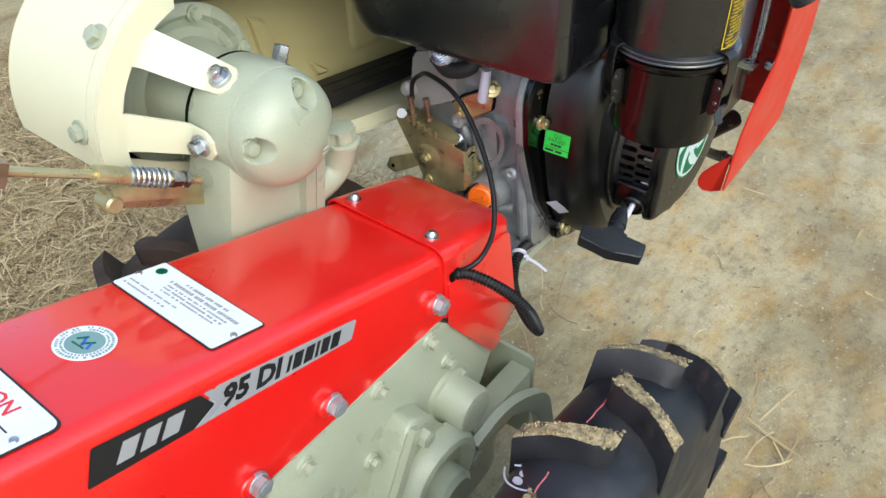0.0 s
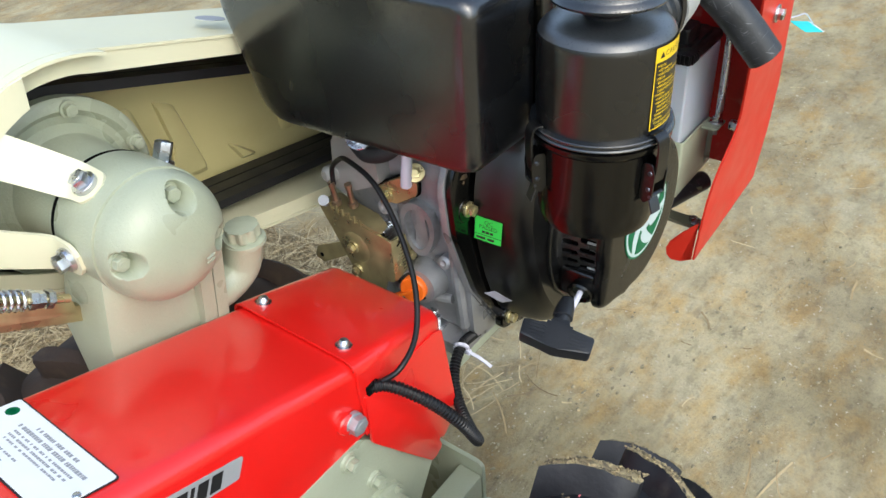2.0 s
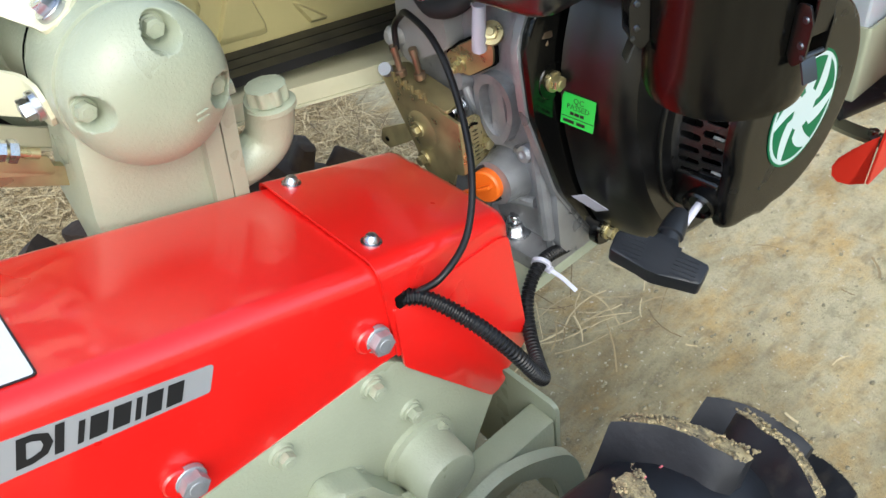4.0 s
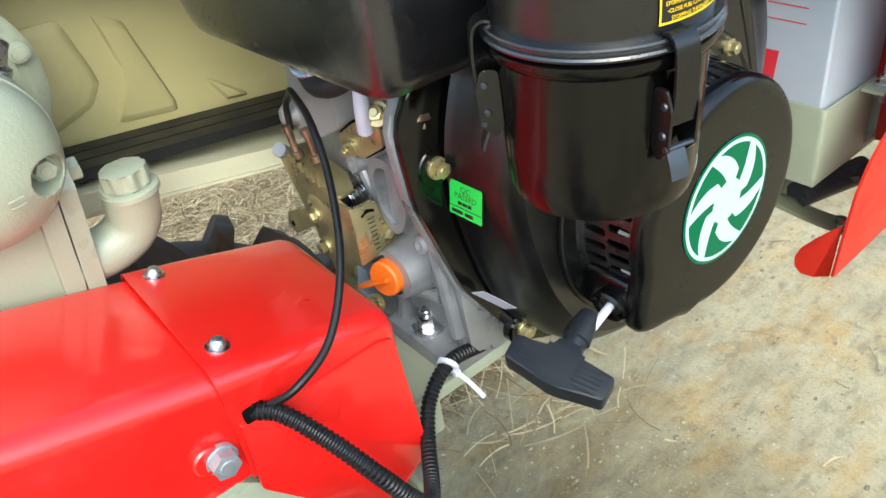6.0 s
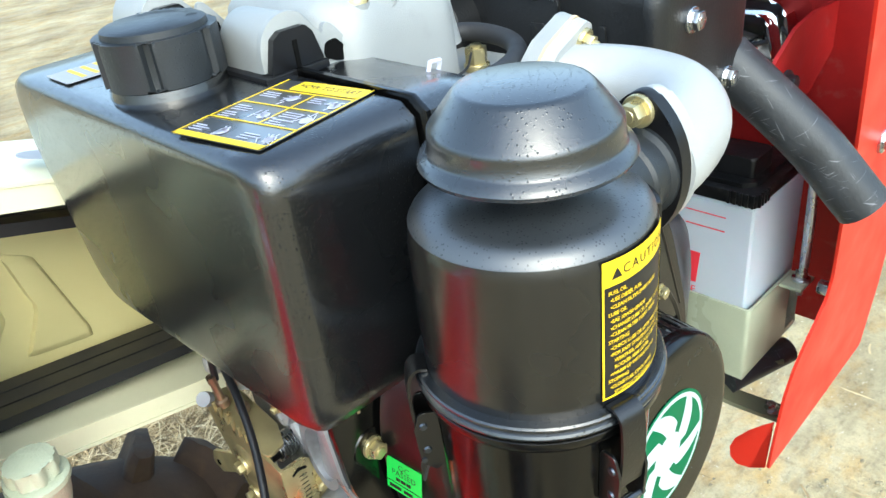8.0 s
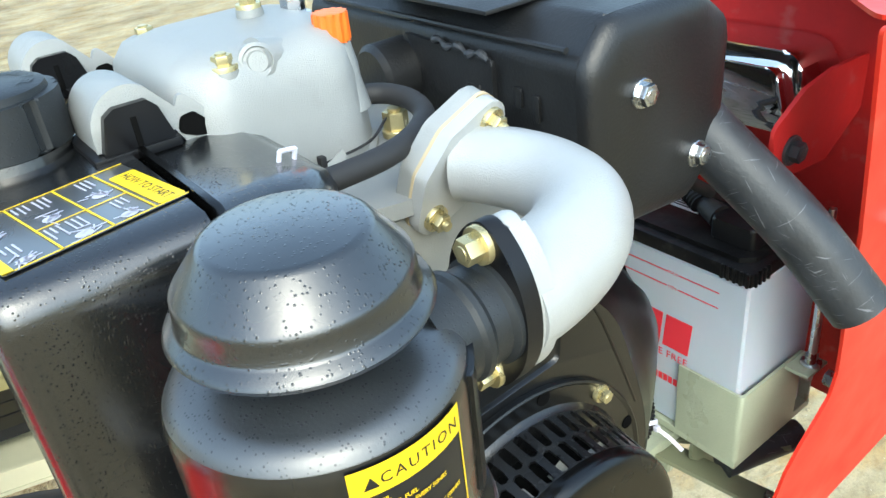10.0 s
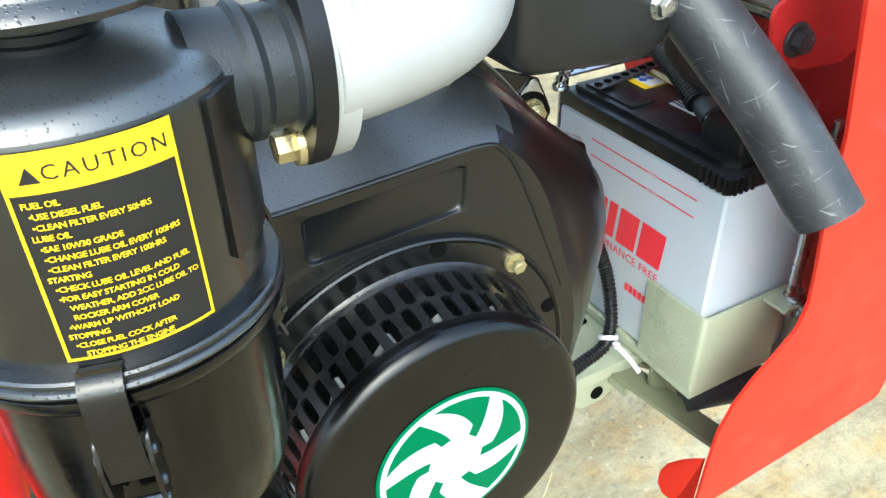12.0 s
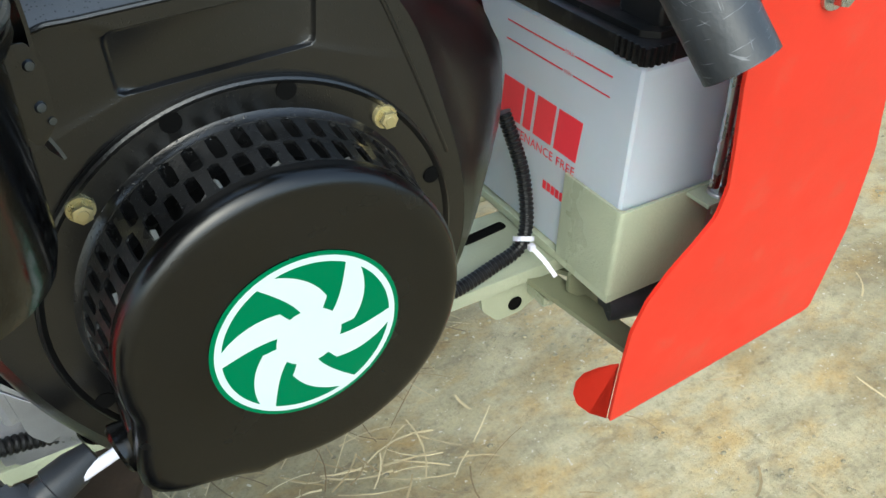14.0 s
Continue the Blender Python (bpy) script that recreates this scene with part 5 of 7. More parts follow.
part("pump_plate", sheet(fillet([(-0.030, -0.012), (-0.016, -0.021), (0.020, -0.012), (0.030, 0.004), (0.022, 0.017), (-0.012, 0.010), (-0.032, 0.004)], 0.007), 0.003, pn, bevel=0.0006), BRASSY, crank, "pale zinc plated pump plate")
part("plate_gasket", sheet(fillet([(-0.032, -0.014), (-0.016, -0.023), (0.022, -0.014), (0.032, 0.004), (0.024, 0.019), (-0.012, 0.012), (-0.034, 0.005)], 0.007), 0.0025, pn @ Matrix.Translation((0, 0, -0.0028))), DARK, crank)
bolt(pn @ Vector((-0.021, -0.008, 0.004)), pn.to_3x3() @ Vector((0, 0, 1)), 0.0056, BRASSY, crank, h=0.005, washer=1.5, stud=0.005)
bolt((0.190, 0.002, 0.907), (-0.6, -0.5, 0.55), 0.0066, BRASSY, crank, h=0.006, washer=1.6, stud=0.004)
part("nozzle", tube([(0.182, 0.010, 0.893), (0.180, 0.006, 0.912), (0.181, 0.004, 0.935)], lambda u: 0.0068 - 0.001 * u, 14), TIE, crank, "white plastic nozzle")
bolt((0.184, -0.058, 0.924), (-0.2, -0.25, -0.95), 0.0095, COPPER, crank, h=0.006, washer=1.25)
part("pump_hose", tube([(0.176, 0.075, 0.935), (0.172, 0.052, 0.925), (0.180, 0.028, 0.932), (0.20, 0.02, 0.95)], 0.010, 14), RUBBER, crank)
bolt((0.172, 0.062, 0.945), (-0.7, -0.3, 0.6), 0.011, STEEL, crank, h=0.012, washer=1.5)
bolt((0.202, 0.004, 0.682), (0, 0, 1), 0.0105, STEEL, crank, h=0.011, washer=1.6, stud=0.008)
bolt((0.188, 0.073, 0.675), (-0.7, -0.3, 0.6), 0.0085, BRASSY, crank, h=0.008, washer=1.4, stud=0.005)
bolt((0.226, 0.075, 0.682), (0, 0, 1), 0.0105, STEEL, crank, h=0.011, washer=1.6, stud=0.008)
dip = part("oil_dipstick", lathe([(0, 0), (0.0165, 0), (0.0165, 0.008), (0.0145, 0.010), (0, 0.010)], aim((0.173, 0.004, 0.758), (-1, -0.25, 0.15)), 32), ORANGE, engine, "orange plastic oil filler plug")
ax_d = Vector((-1, -0.25, 0.15)).normalized()
wing_d = Vector((-0.012, 0.026, -0.014))
wing_d = (wing_d - ax_d * wing_d.dot(ax_d)).normalized()
wm = Matrix.Translation((0.173, 0.004, 0.758)) @ Matrix((wing_d, ax_d.cross(wing_d), ax_d)).transposed().to_4x4()
part("dipstick_wing", box(-0.010, 0.028, -0.0018, 0.0018, 0.006, 0.016, 0.001, m=wm), ORANGE, dip)
part("washer", lathe([(0.0165, -0.002), (0.0195, -0.002), (0.0195, 0.002), (0.0165, 0.002)], aim((0.175, 0.0045, 0.7577), (-1, -0.25, 0.15)), 28), RUBBER, dip)

# ---- governor bracket and cable
gov = part("governor_bracket", prism(fillet([(0.133, 0.844), (0.100, 0.786), (0.068, 0.722), (0.048, 0.720), (0.034, 0.764), (0.0205, 0.768), (0.0205, 0.826), (0.060, 0.832), (0.118, 0.845)], 0.004), 0.157, 0.160, "yz", 0.0006), OLIVE_ZINC, engine, "yellow zinc plated speed control bracket")
bm = prism(fillet([(0.158, 0.036), (0.176, 0.040), (0.184, 0.060), (0.184, 0.122), (0.158, 0.128)], 0.005), 0.8445, 0.8475, "xy", 0.0006)
for v in bm.verts:
    v.co.z -= (0.128 - v.co.y) * 0.17
part("bracket_top", bm, OLIVE_ZINC, gov)
for k in range(6):
    part("tooth", box(0.1555, 0.1585, 0.064 + k * 0.009, 0.067 + k * 0.009, 0.832 + k * 0.0016, 0.842 + k * 0.0016, 0.0006), OLIVE_ZINC, gov)
part("side_plate", prism(fillet([(0.1575, 0.769), (0.1575, 0.826), (0.184, 0.826), (0.184, 0.772)], [0.001, 0.001, 0.009, 0.002]), 0.0200, 0.0230, "xz", 0.0006), BRASSY, gov, "bright yellow zinc plate")
part("stop_plate", prism(fillet([(0.178, 0.818), (0.187, 0.817), (0.202, 0.782), (0.200, 0.762), (0.186, 0.758), (0.178, 0.764)], 0.006), 0.0245, 0.0270, "xz", 0.0006), BRASSY, gov)
for k in range(8):
    part("mark", box(0.1735 - 0.0003 * k, 0.1785, 0.0195, 0.0201, 0.778 + k * 0.0046, 0.7786 + k * 0.0046, 0.0), DARK, gov)
part("slot", prism(fillet([(0.166, 0.8165), (0.172, 0.8205), (0.1795, 0.8175), (0.1795, 0.815), (0.172, 0.8175), (0.166, 0.8145)], 0.001), 0.0192, 0.0201, "xz"), DARK, gov)
part("dish", lathe([(0, 0.002), (0.009, 0.0025), (0.017, 0.0015), (0.021, 0), (0.021, -0.001), (0, -0.001)], aim((0.157, 0.078, 0.797), (-1, 0, 0)), 28), OLIVE_ZINC, gov)
bolt((0.154, 0.080, 0.799), (-1, 0, 0), 0.0058, OLIVE_ZINC, gov, h=0.005)
bolt((0.156, 0.080, 0.763), (-1, 0, 0), 0.0055, OLIVE_ZINC, gov, h=0.005, washer=1.5)
bolt((0.189, 0.0245, 0.789), (0, -1, 0), 0.0062, BRASSY, gov, h=0.007, washer=1.3)
part("tab", prism(fillet([(0.096, 0.778), (0.140, 0.750), (0.156, 0.754), (0.148, 0.772), (0.102, 0.796)], 0.004), 0.157, 0.160, "yz", 0.0006), OLIVE_ZINC, gov)
part("hole", lathe([(0, 0), (0.003, 0), (0.003, 0.0006), (0, 0.0006)], aim((0.1568, 0.142, 0.761), (-1, 0, 0)), 12), DARK, gov)
for x, y in ((0.164, 0.106), (0.171, 0.086)):
    part("adjuster", lathe([(0, 0), (0.0058, 0), (0.0058, 0.006), (0.0034, 0.007), (0.0034, 0.026), (0.0042, 0.026), (0.0042, 0.032), (0, 0.032)], aim((x, y, 0.845), (-0.1, 0.05, 1)), 14), COPPER, gov)
part("adjuster_disc", lathe([(0, 0), (0.0065, 0), (0.0065, 0.008), (0, 0.008)], aim((0.157, 0.119, 0.849), (-0.6, -0.4, 0.6)), 20), ALU, gov)
pts = []
for k in range(130):
    a = k / 129 * 2 * math.pi * 6.5
    pts.append(Vector((0.173 + 0.017 * k / 129, 0.055 + math.cos(a) * 0.0105, 0.816 + math.sin(a) * 0.0105)))
part("spring", tube(pts, 0.0012, 6, smooth=False), STEEL, gov)
part("spring_post", lathe([(0, 0), (0.0078, 0), (0.0078, 0.028), (0, 0.028)], aim((0.166, 0.055, 0.816), (1, 0, 0)), 20), PLASTIC, gov)
part("spring_block", prism(fillet([(0.042, 0.805), (0.068, 0.805), (0.068, 0.829), (0.059, 0.829), (0.059, 0.822), (0.051, 0.822), (0.051, 0.829), (0.042, 0.829)], 0.0015), 0.192, 0.206, "yz", 0.0008), ALU, gov)
part("throttle_cable", tube([(0.164, 0.107, 0.872), (0.165, 0.106, 0.894), (0.165, 0.094, 0.908), (0.157, 0.071, 0.919), (0.143, 0.022, 0.914), (0.127, -0.019, 0.887), (0.099, -0.062, 0.849), (0.064, -0.090, 0.817), (0.028, -0.098, 0.802), (0.006, -0.085, 0.790)], 0.0030, 12), PLASTIC, engine, "thin black throttle cable")
conduit([(0.001, -0.081, 0.789), (0.014, -0.096, 0.787), (0.030, -0.127, 0.770), (0.048, -0.150, 0.737), (0.068, -0.153, 0.695), (0.083, -0.145, 0.672), (0.101, -0.121, 0.659), (0.122, -0.091, 0.661), (0.145, -0.068, 0.676), (0.180, -0.055, 0.687), (0.23, -0.047, 0.672), (0.30, -0.050, 0.668), (0.40, -0.055, 0.668), (0.52, -0.052, 0.668), (0.585, -0.045, 0.675), (0.622, -0.040, 0.690), (0.632, -0.020, 0.74), (0.62, 0.0, 0.80)], 0.0068, engine, label="black corrugated cable conduit")


def cable_tie(at, along, r, tail, parent):
    """A loop round a conduit with its lock and tail."""
    m = aim(at, along)
    t = part("cable_tie", lathe([(r, -0.0022), (r + 0.0014, -0.0022), (r + 0.0014, 0.0022), (r, 0.0022)], m, 24), TIE, parent, "white nylon cable tie")
    d = Vector(tail)
    e = Vector(at) + d.normalized() * (r + 0.002)
    part("tie_lock", box(-0.003, 0.003, -0.0025, 0.0025, -0.003, 0.003, 0.0008, m=Matrix.Translation(e)), TIE, t)
    part("tie_tail", strip([e, e + d * 0.5, e + d + Vector((0, 0, -0.004))], 0.0042, 0.0012, along), TIE, t)
    return t


cable_tie((0.177, -0.056, 0.686), (0.85, 0.4, 0.3), 0.0085, (0.004, -0.030, -0.008), engine)
cable_tie((0.622, -0.040, 0.690), (0.3, 0.5, 0.8), 0.0085, (0.010, -0.026, -0.016), engine)

# ---- flange and shroud
SC = (0.345, 0.845)
base_poly = [(0.160, 0.925), (0.178, 0.955), (0.24, 0.99), (0.30, 1.030), (0.44, 1.030), (0.478, 0.992), (0.514, 0.948), (0.552, 0.930), (0.555, 0.885), (0.530, 0.80), (0.48, 0.70), (0.40, 0.650), (0.30, 0.645), (0.255, 0.670), (0.197, 0.765), (0.166, 0.86)]
front_poly = [(0.206, 0.90), (0.232, 0.965), (0.285, 1.012), (0.415, 1.010), (0.462, 0.968), (0.500, 0.85), (0.502, 0.79), (0.465, 0.718), (0.40, 0.682), (0.318, 0.677), (0.268, 0.704), (0.228, 0.777), (0.208, 0.85)]
base_o = ring_outline(fillet(base_poly, 0.018), SC, 96)
inner_o = ring_outline(fillet([(0.195, 0.90), (0.220, 0.975), (0.285, 1.028), (0.43, 1.026), (0.474, 0.990), (0.512, 0.946), (0.556, 0.930), (0.560, 0.895), (0.530, 0.80), (0.475, 0.71), (0.40, 0.662), (0.310, 0.655), (0.254, 0.687), (0.217, 0.766), (0.197, 0.85)], 0.02), SC, 96)
front_o = ring_outline(fillet(front_poly, 0.022), SC, 96)


def eased(o, rounds=3):
    """Softens an outline by averaging each point with its neighbours."""
    for _ in range(rounds):
        n = len(o)
        o = [tuple((o[i - 1][c] + 2 * o[i][c] + o[(i + 1) % n][c]) / 4 for c in (0, 1)) for i in range(n)]
    return o


inner_o, front_o = eased(inner_o, 8), eased(front_o, 8)
flange = part("mounting_flange", prism(grown(base_o, SC, 1.012), -0.060, -0.052, "xz", 0.002), ALU, engine, "aluminium engine flange edge")
part("gasket_plate", prism(base_o, -0.068, -0.0605, "xz", 0.003), BLACK, flange)
secs = [(-0.072, grown(inner_o, SC, 1.02)), (-0.078, inner_o), (-0.096, blend(inner_o, front_o, 0.08)), (-0.112, blend(inner_o, front_o, 0.26)), (-0.122, blend(inner_o, front_o, 0.5)), (-0.130, blend(inner_o, front_o, 0.85)), (-0.134, grown(front_o, SC, 0.975))]


def roof_line(x):
    """Height of the crease between the shroud's upright face and its sloping roof."""
    return 0.9845 + (x - 0.305) * 0.06


def roll_back(bm):
    for v in bm.verts:
        if v.co.y < -0.085:
            v.co.y += 1.45 * max(0.0, v.co.z - roof_line(v.co.x))
    return bm


face_edge = [(x, min(z, roof_line(x))) for x, z in grown(front_o, SC, 0.972)]
secs.append((-0.1344, face_edge))
shell = roll_back(loft(secs, "xz", cap=(True, False)))
for f in shell.faces:  # wet roof, its black lightened to stand in for sky sheen
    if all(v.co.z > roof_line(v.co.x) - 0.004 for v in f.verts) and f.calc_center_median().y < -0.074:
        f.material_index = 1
shroud = part("flywheel_shroud", shell, [BLACK_SATIN, WET_SKY_SHEEN], engine, "black painted pressed steel fan shroud", smooth=50)
# its upright face, with a panel pressed in
PC = (0.356, 0.964)
panel = ring_outline(fillet([(0.306, 0.946), (0.404, 0.952), (0.407, 0.982), (0.305, 0.976)], 0.005), PC, 120)
rimmed = ring_outline(face_edge, PC, 120)
part("shroud_face", loft([(-0.1343, rimmed), (-0.1344, grown(panel, PC, 1.03)), (-0.1340, grown(panel, PC, 1.005)), (-0.1316, grown(panel, PC, 0.975)), (-0.1310, grown(panel, PC, 0.95))], "xz", cap=(False, True)), BLACK_SATIN, shroud, smooth=40)
for at, ax, r in (((0.188, -0.065, 0.886), (0, -1, 0.0), 0.0080), ((0.250, -0.074, 0.694), (0, -1, 0), 0.0085), ((0.5030, -0.0560, 0.9615), (0, -1, 0.2), 0.0095)):
    part("bolt_seat", lathe([(0, -0.006), (0.017, -0.006), (0.017, 0.002), (0.015, 0.004), (0, 0.004)], aim(at, ax), 28), BLACK, shroud)
    bolt(Vector(at) + Vector(ax) * 0.005, ax, r * 0.85, BRASSY, shroud, h=0.006, washer=1.3, stud=0.003)
part("pressed_edge", tube([(0.256, -0.1330, 0.945), (0.268, -0.1342, 0.974), (0.282, -0.1346, 0.9832), (0.30, -0.1346, 0.9845), (0.36, -0.1346, 0.988), (0.415, -0.1346, 0.991), (0.430, -0.1346, 0.985), (0.442, -0.1342, 0.968), (0.462, -0.1338, 0.92), (0.482, -0.1338, 0.868)], 0.0015, 8), BLACK_SATIN, shroud)
tab = part("shroud_tab", prism(fillet([(0.474, 1.000), (0.512, 0.985), (0.526, 0.955), (0.500, 0.940), (0.470, 0.960)], 0.006), -0.0545, -0.0505, "xz", 0.001), BLACK, shroud)
part("tab_plate", prism(fillet([(0.492, 0.972), (0.507, 0.988), (0.516, 0.972), (0.512, 0.950), (0.494, 0.952)], 0.004), -0.0565, -0.0548, "xz", 0.0004), STEEL, tab, "bright zinc clip plate")
# green inspection label and a torn white one
m = facing((0.1950, -0.0890, 0.8610), (0.09, -1, 0.0), (0.12, 0, 1)) @ Matrix.Rotation(radians(-2), 4, "Z") @ Matrix.Diagonal((0.90, 0.90, 1, 1))
qc = part("inspection_label", sheet(rect(0.036, 0.031), 0.0005, m), LIME, shroud, "bright green inspection label with black print")
m2 = m @ Matrix.Translation((0, 0, 0.0007))
lettering("print", "QC", 0.0078, INK, qc, m2 @ Matrix.Translation((0, 0.0095, 0)))
lettering("print", "PASSED", 0.0075, INK, qc, m2 @ Matrix.Translation((0, 0.0030, 0)))
bars([(-0.008, -0.003, 0.004, 0.003), (-0.003, -0.003, 0.005, 0.0028), (0.003, -0.003, 0.004, 0.003), (-0.018, -0.0072, 0.036, 0.0006), (-0.015, -0.0115, 0.012, 0.003), (0.0, -0.0115, 0.009, 0.003)], m2, INK, qc, "scrawl")
part("paper_label", sheet(rect(0.044, 0.013), 0.0005, facing((0.2115, -0.0885, 0.757), (0.65, -0.10, -0.75), (0.30, -0.85, 0.37))), LILAC, shroud, "worn white paper label")

# ---- recoil starter
RX, RZ = 0.361, 0.822
m = aim((RX, -0.134, RZ), (0, -1, 0))
starter = part("starter_ring", lathe([(0.097, 0), (0.1208, 0), (0.1215, 0.0028), (0.1209, 0.0048), (0.1196, 0.0056), (0.1182, 0.0048), (0.1170, 0.0036), (0.1025, 0.0035), (0.097, 0.003)], m, 96), BLACK_SATIN, engine, "black recoil starter housing with air slots")
for a in (108, 78, 18, 205, 245, 330):
    part("hole", lathe([(0, 0), (0.0055, 0), (0.0055, 0.0012), (0, 0.0012)], aim((RX + 0.1135 * math.cos(radians(a)), -0.1372, RZ + 0.1135 * math.sin(radians(a))), (0, -1, 0)), 16), DARK, starter)
for a in (47, 138, 285):
    bolt((RX + 0.1135 * math.cos(radians(a)), -0.1390, RZ + 0.1135 * math.sin(radians(a))), (0, -1, 0), 0.0052, BRASSY, starter, h=0.0055, washer=1.35)


def slotted_wall(r0, r1, h0, h1, cols=48, rows=2):
    """A drum wall pierced by rows of long rounded slots, each cut through its own cell."""
    bm = bmesh.new()
    hh = (h1 - h0) / rows

    def P(t, h):
        r = r0 + (r1 - r0) * (h - h0) / (h1 - h0)
        a = 2 * math.pi * t / cols
        return bm.verts.new((r * math.cos(a), r * math.sin(a), h))
    for row in range(rows):
        a0, a1 = h0 + row * hh, h0 + (row + 1) * hh
        for c in range(cols):
            s = c + 0.5 * (row % 2)
            mid, am = s + 0.5, (a0 + a1) / 2
            outer = [(s, a0), (mid, a0), (s + 1, a0), (s + 1, am), (s + 1, a1), (mid, a1), (s, a1), (s, am)]
            w, q = 0.275, hh * 0.45
            hole = [(mid - w * 0.86, am - q * 0.92), (mid, am - q * 1.06), (mid + w * 0.86, am - q * 0.92), (mid + w, am), (mid + w * 0.86, am + q * 0.92), (mid, am + q * 1.06), (mid - w * 0.86, am + q * 0.92), (mid - w, am)]
            vo, vh = [P(*p) for p in outer], [P(*p) for p in hole]
            for k in range(8):
                bm.faces.new((vo[k], vo[(k + 1) % 8], vh[(k + 1) % 8], vh[k]))
    bmesh.ops.remove_doubles(bm, verts=bm.verts, dist=1e-5)
    bmesh.ops.recalc_face_normals(bm, faces=bm.faces)
    bmesh.ops.solidify(bm, geom=bm.faces[:], thickness=0.0018)
    return bm


bm = slotted_wall(0.1000, 0.0960, 0.0075, 0.0480)
bmesh.ops.transform(bm, matrix=m, verts=bm.verts)
part("slotted_drum", bm, DRUM, starter, smooth=25)
part("drum_foot", lathe([(0.0982, 0.003), (0.1045, 0.003), (0.1022, 0.0045), (0.1005, 0.0080), (0.0982, 0.0080)], m, 80), DRUM, starter)
part("inner_drum", lathe([(0, 0.008), (0.078, 0.008), (0.078, 0.046), (0, 0.046)], m, 60), DARK, starter)
for k in range(16):
    a = 2 * math.pi * k / 16
    part("fan_blade", box(-0.0012, 0.0012, -0.012, 0.006, 0.036, 0.0462, 0.0, m=m @ Matrix.Rotation(a, 4, "Z") @ Matrix.Translation((0.088, 0, 0)) @ Matrix.Rotation(0.5, 4, "Z")), ALU_PALE, starter)
face_o = [(RX + 0.0960 * math.cos(radians(a)), RZ + 0.0960 * math.sin(radians(a))) for a in range(-104, 196, 4)]
face_o += [(0.2655, 0.788), (0.262, 0.768), (0.2615, 0.755), (0.266, 0.746), (0.276, 0.740), (0.292, 0.737), (0.308, 0.733), (0.322, 0.727)]
face_o = ring_outline(face_o, (RX, RZ), 128)
part("starter_face", loft([(-0.1815, face_o)] + [(h, grown(face_o, (RX, RZ), k)) for h, k in ((-0.1858, 1.0), (-0.1888, 0.996), (-0.1913, 0.984), (-0.1934, 0.965), (-0.1948, 0.940), (-0.1954, 0.912), (-0.1955, 0.885), (-0.1955, 0.860))], "xz"), FACE, starter, smooth=40)
part("rope_guide", prism(fillet([(0.30, 0.80), (0.263, 0.79), (0.262, 0.755), (0.275, 0.745), (0.31, 0.745)], 0.006), -0.1815, -0.140, "xz", 0.002), BLACK, starter)
rope_at = Vector((0.262, -0.168, 0.766))
part("rope_eye", lathe([(0.0095, -0.004), (0.0135, -0.004), (0.0155, 0.004), (0.0135, 0.006), (0.0110, 0.004), (0.0095, 0.002)], aim(rope_at, (-0.9, -0.1, -0.2)), 28), BLACK, starter)
# emblem
m = facing((RX, -0.1958, RZ), (1, 0, 0), (0, 0, 1))
emblem = part("fan_emblem", lathe([(0, 0), (0.0530, 0), (0.0530, 0.0004), (0, 0.0004)], m, 64), GREEN_INK, starter, "round green and white fan sign")
part("emblem_field", lathe([(0, 0.0003), (0.0505, 0.0003), (0.0505, 0.0007), (0, 0.0007)], m, 64), EMB_WHITE, emblem)
for k in range(6):
    pts = []
    for j in range(9):
        u = j / 8
        pts.append((0.0182 + 0.0288 * u, 39.5 + 28 * u - 8 * u * u))
    pts += [(0.0470, 59.5 + 47.5 * j / 10) for j in range(1, 10)]
    for j in range(9):
        u = 1 - j / 8
        pts.append((0.0259 + 0.0211 * u, 62.4 + 44.6 * u ** 0.9))
    pts += [(0.0184, 60.6), (0.0183, 50.0)]
    part("emblem_blade", sheet([(r * math.cos(radians(a + 60 * k)), r * math.sin(radians(a + 60 * k))) for r, a in pts], 0.0003, m @ Matrix.Translation((0, 0, 0.0006))), GREEN_INK, emblem, smooth=0)
# pull handle
stem_end = Vector((0.204, -0.175, 0.752))
part("rope", tube([rope_at, rope_at.lerp(stem_end, 0.5), stem_end], 0.0035, 10, smooth=False), TIE, starter, "white starter rope")
grip_l, grip_r = Vector((0.182, -0.139, 0.755)), Vector((0.206, -0.212, 0.742))
mid = (grip_l + grip_r) / 2
along = (grip_r - grip_l).normalized()
out = (mid - rope_at).normalized()
out = (out - along * out.dot(along)).normalized()
hm = Matrix.Translation(mid) @ Matrix((along, out, along.cross(out))).transposed().to_4x4()
handle_out = fillet([(-0.0405, -0.010), (-0.0395, 0.011), (0.0, 0.0165), (0.0395, 0.011), (0.0405, -0.010), (0.012, -0.0125), (0.0095, -0.022), (-0.0095, -0.022), (-0.012, -0.0125)], [0.004, 0.004, 0.03, 0.004, 0.004, 0.004, 0.003, 0.003, 0.004], 3)
bm = prism(handle_out, -0.0095, 0.0095, "xy", 0.003)
bmesh.ops.transform(bm, matrix=hm, verts=bm.verts)
handle = part("pull_handle", bm, GRIP, engine, "black ribbed plastic starter pull handle")
bm = lathe([(0, 0), (0.0095, 0), (0.0095, 0.010), (0.0115, 0.011), (0.0105, 0.024), (0.0075, 0.036), (0, 0.036)], aim(mid - out * 0.018, -out), 24)
part("stem", bm, GRIP, handle)
for sd in (-1, 1):
    for k in range(5):
        for dz in (0.0093, -0.0101):
            part("grip_rib", sheet(rect(0.020, 0.0014, 0.0006, sd * 0.023, -0.007 + k * 0.0042), 0.0008, hm @ Matrix.Translation((0, 0, dz))), GRIP, handle)

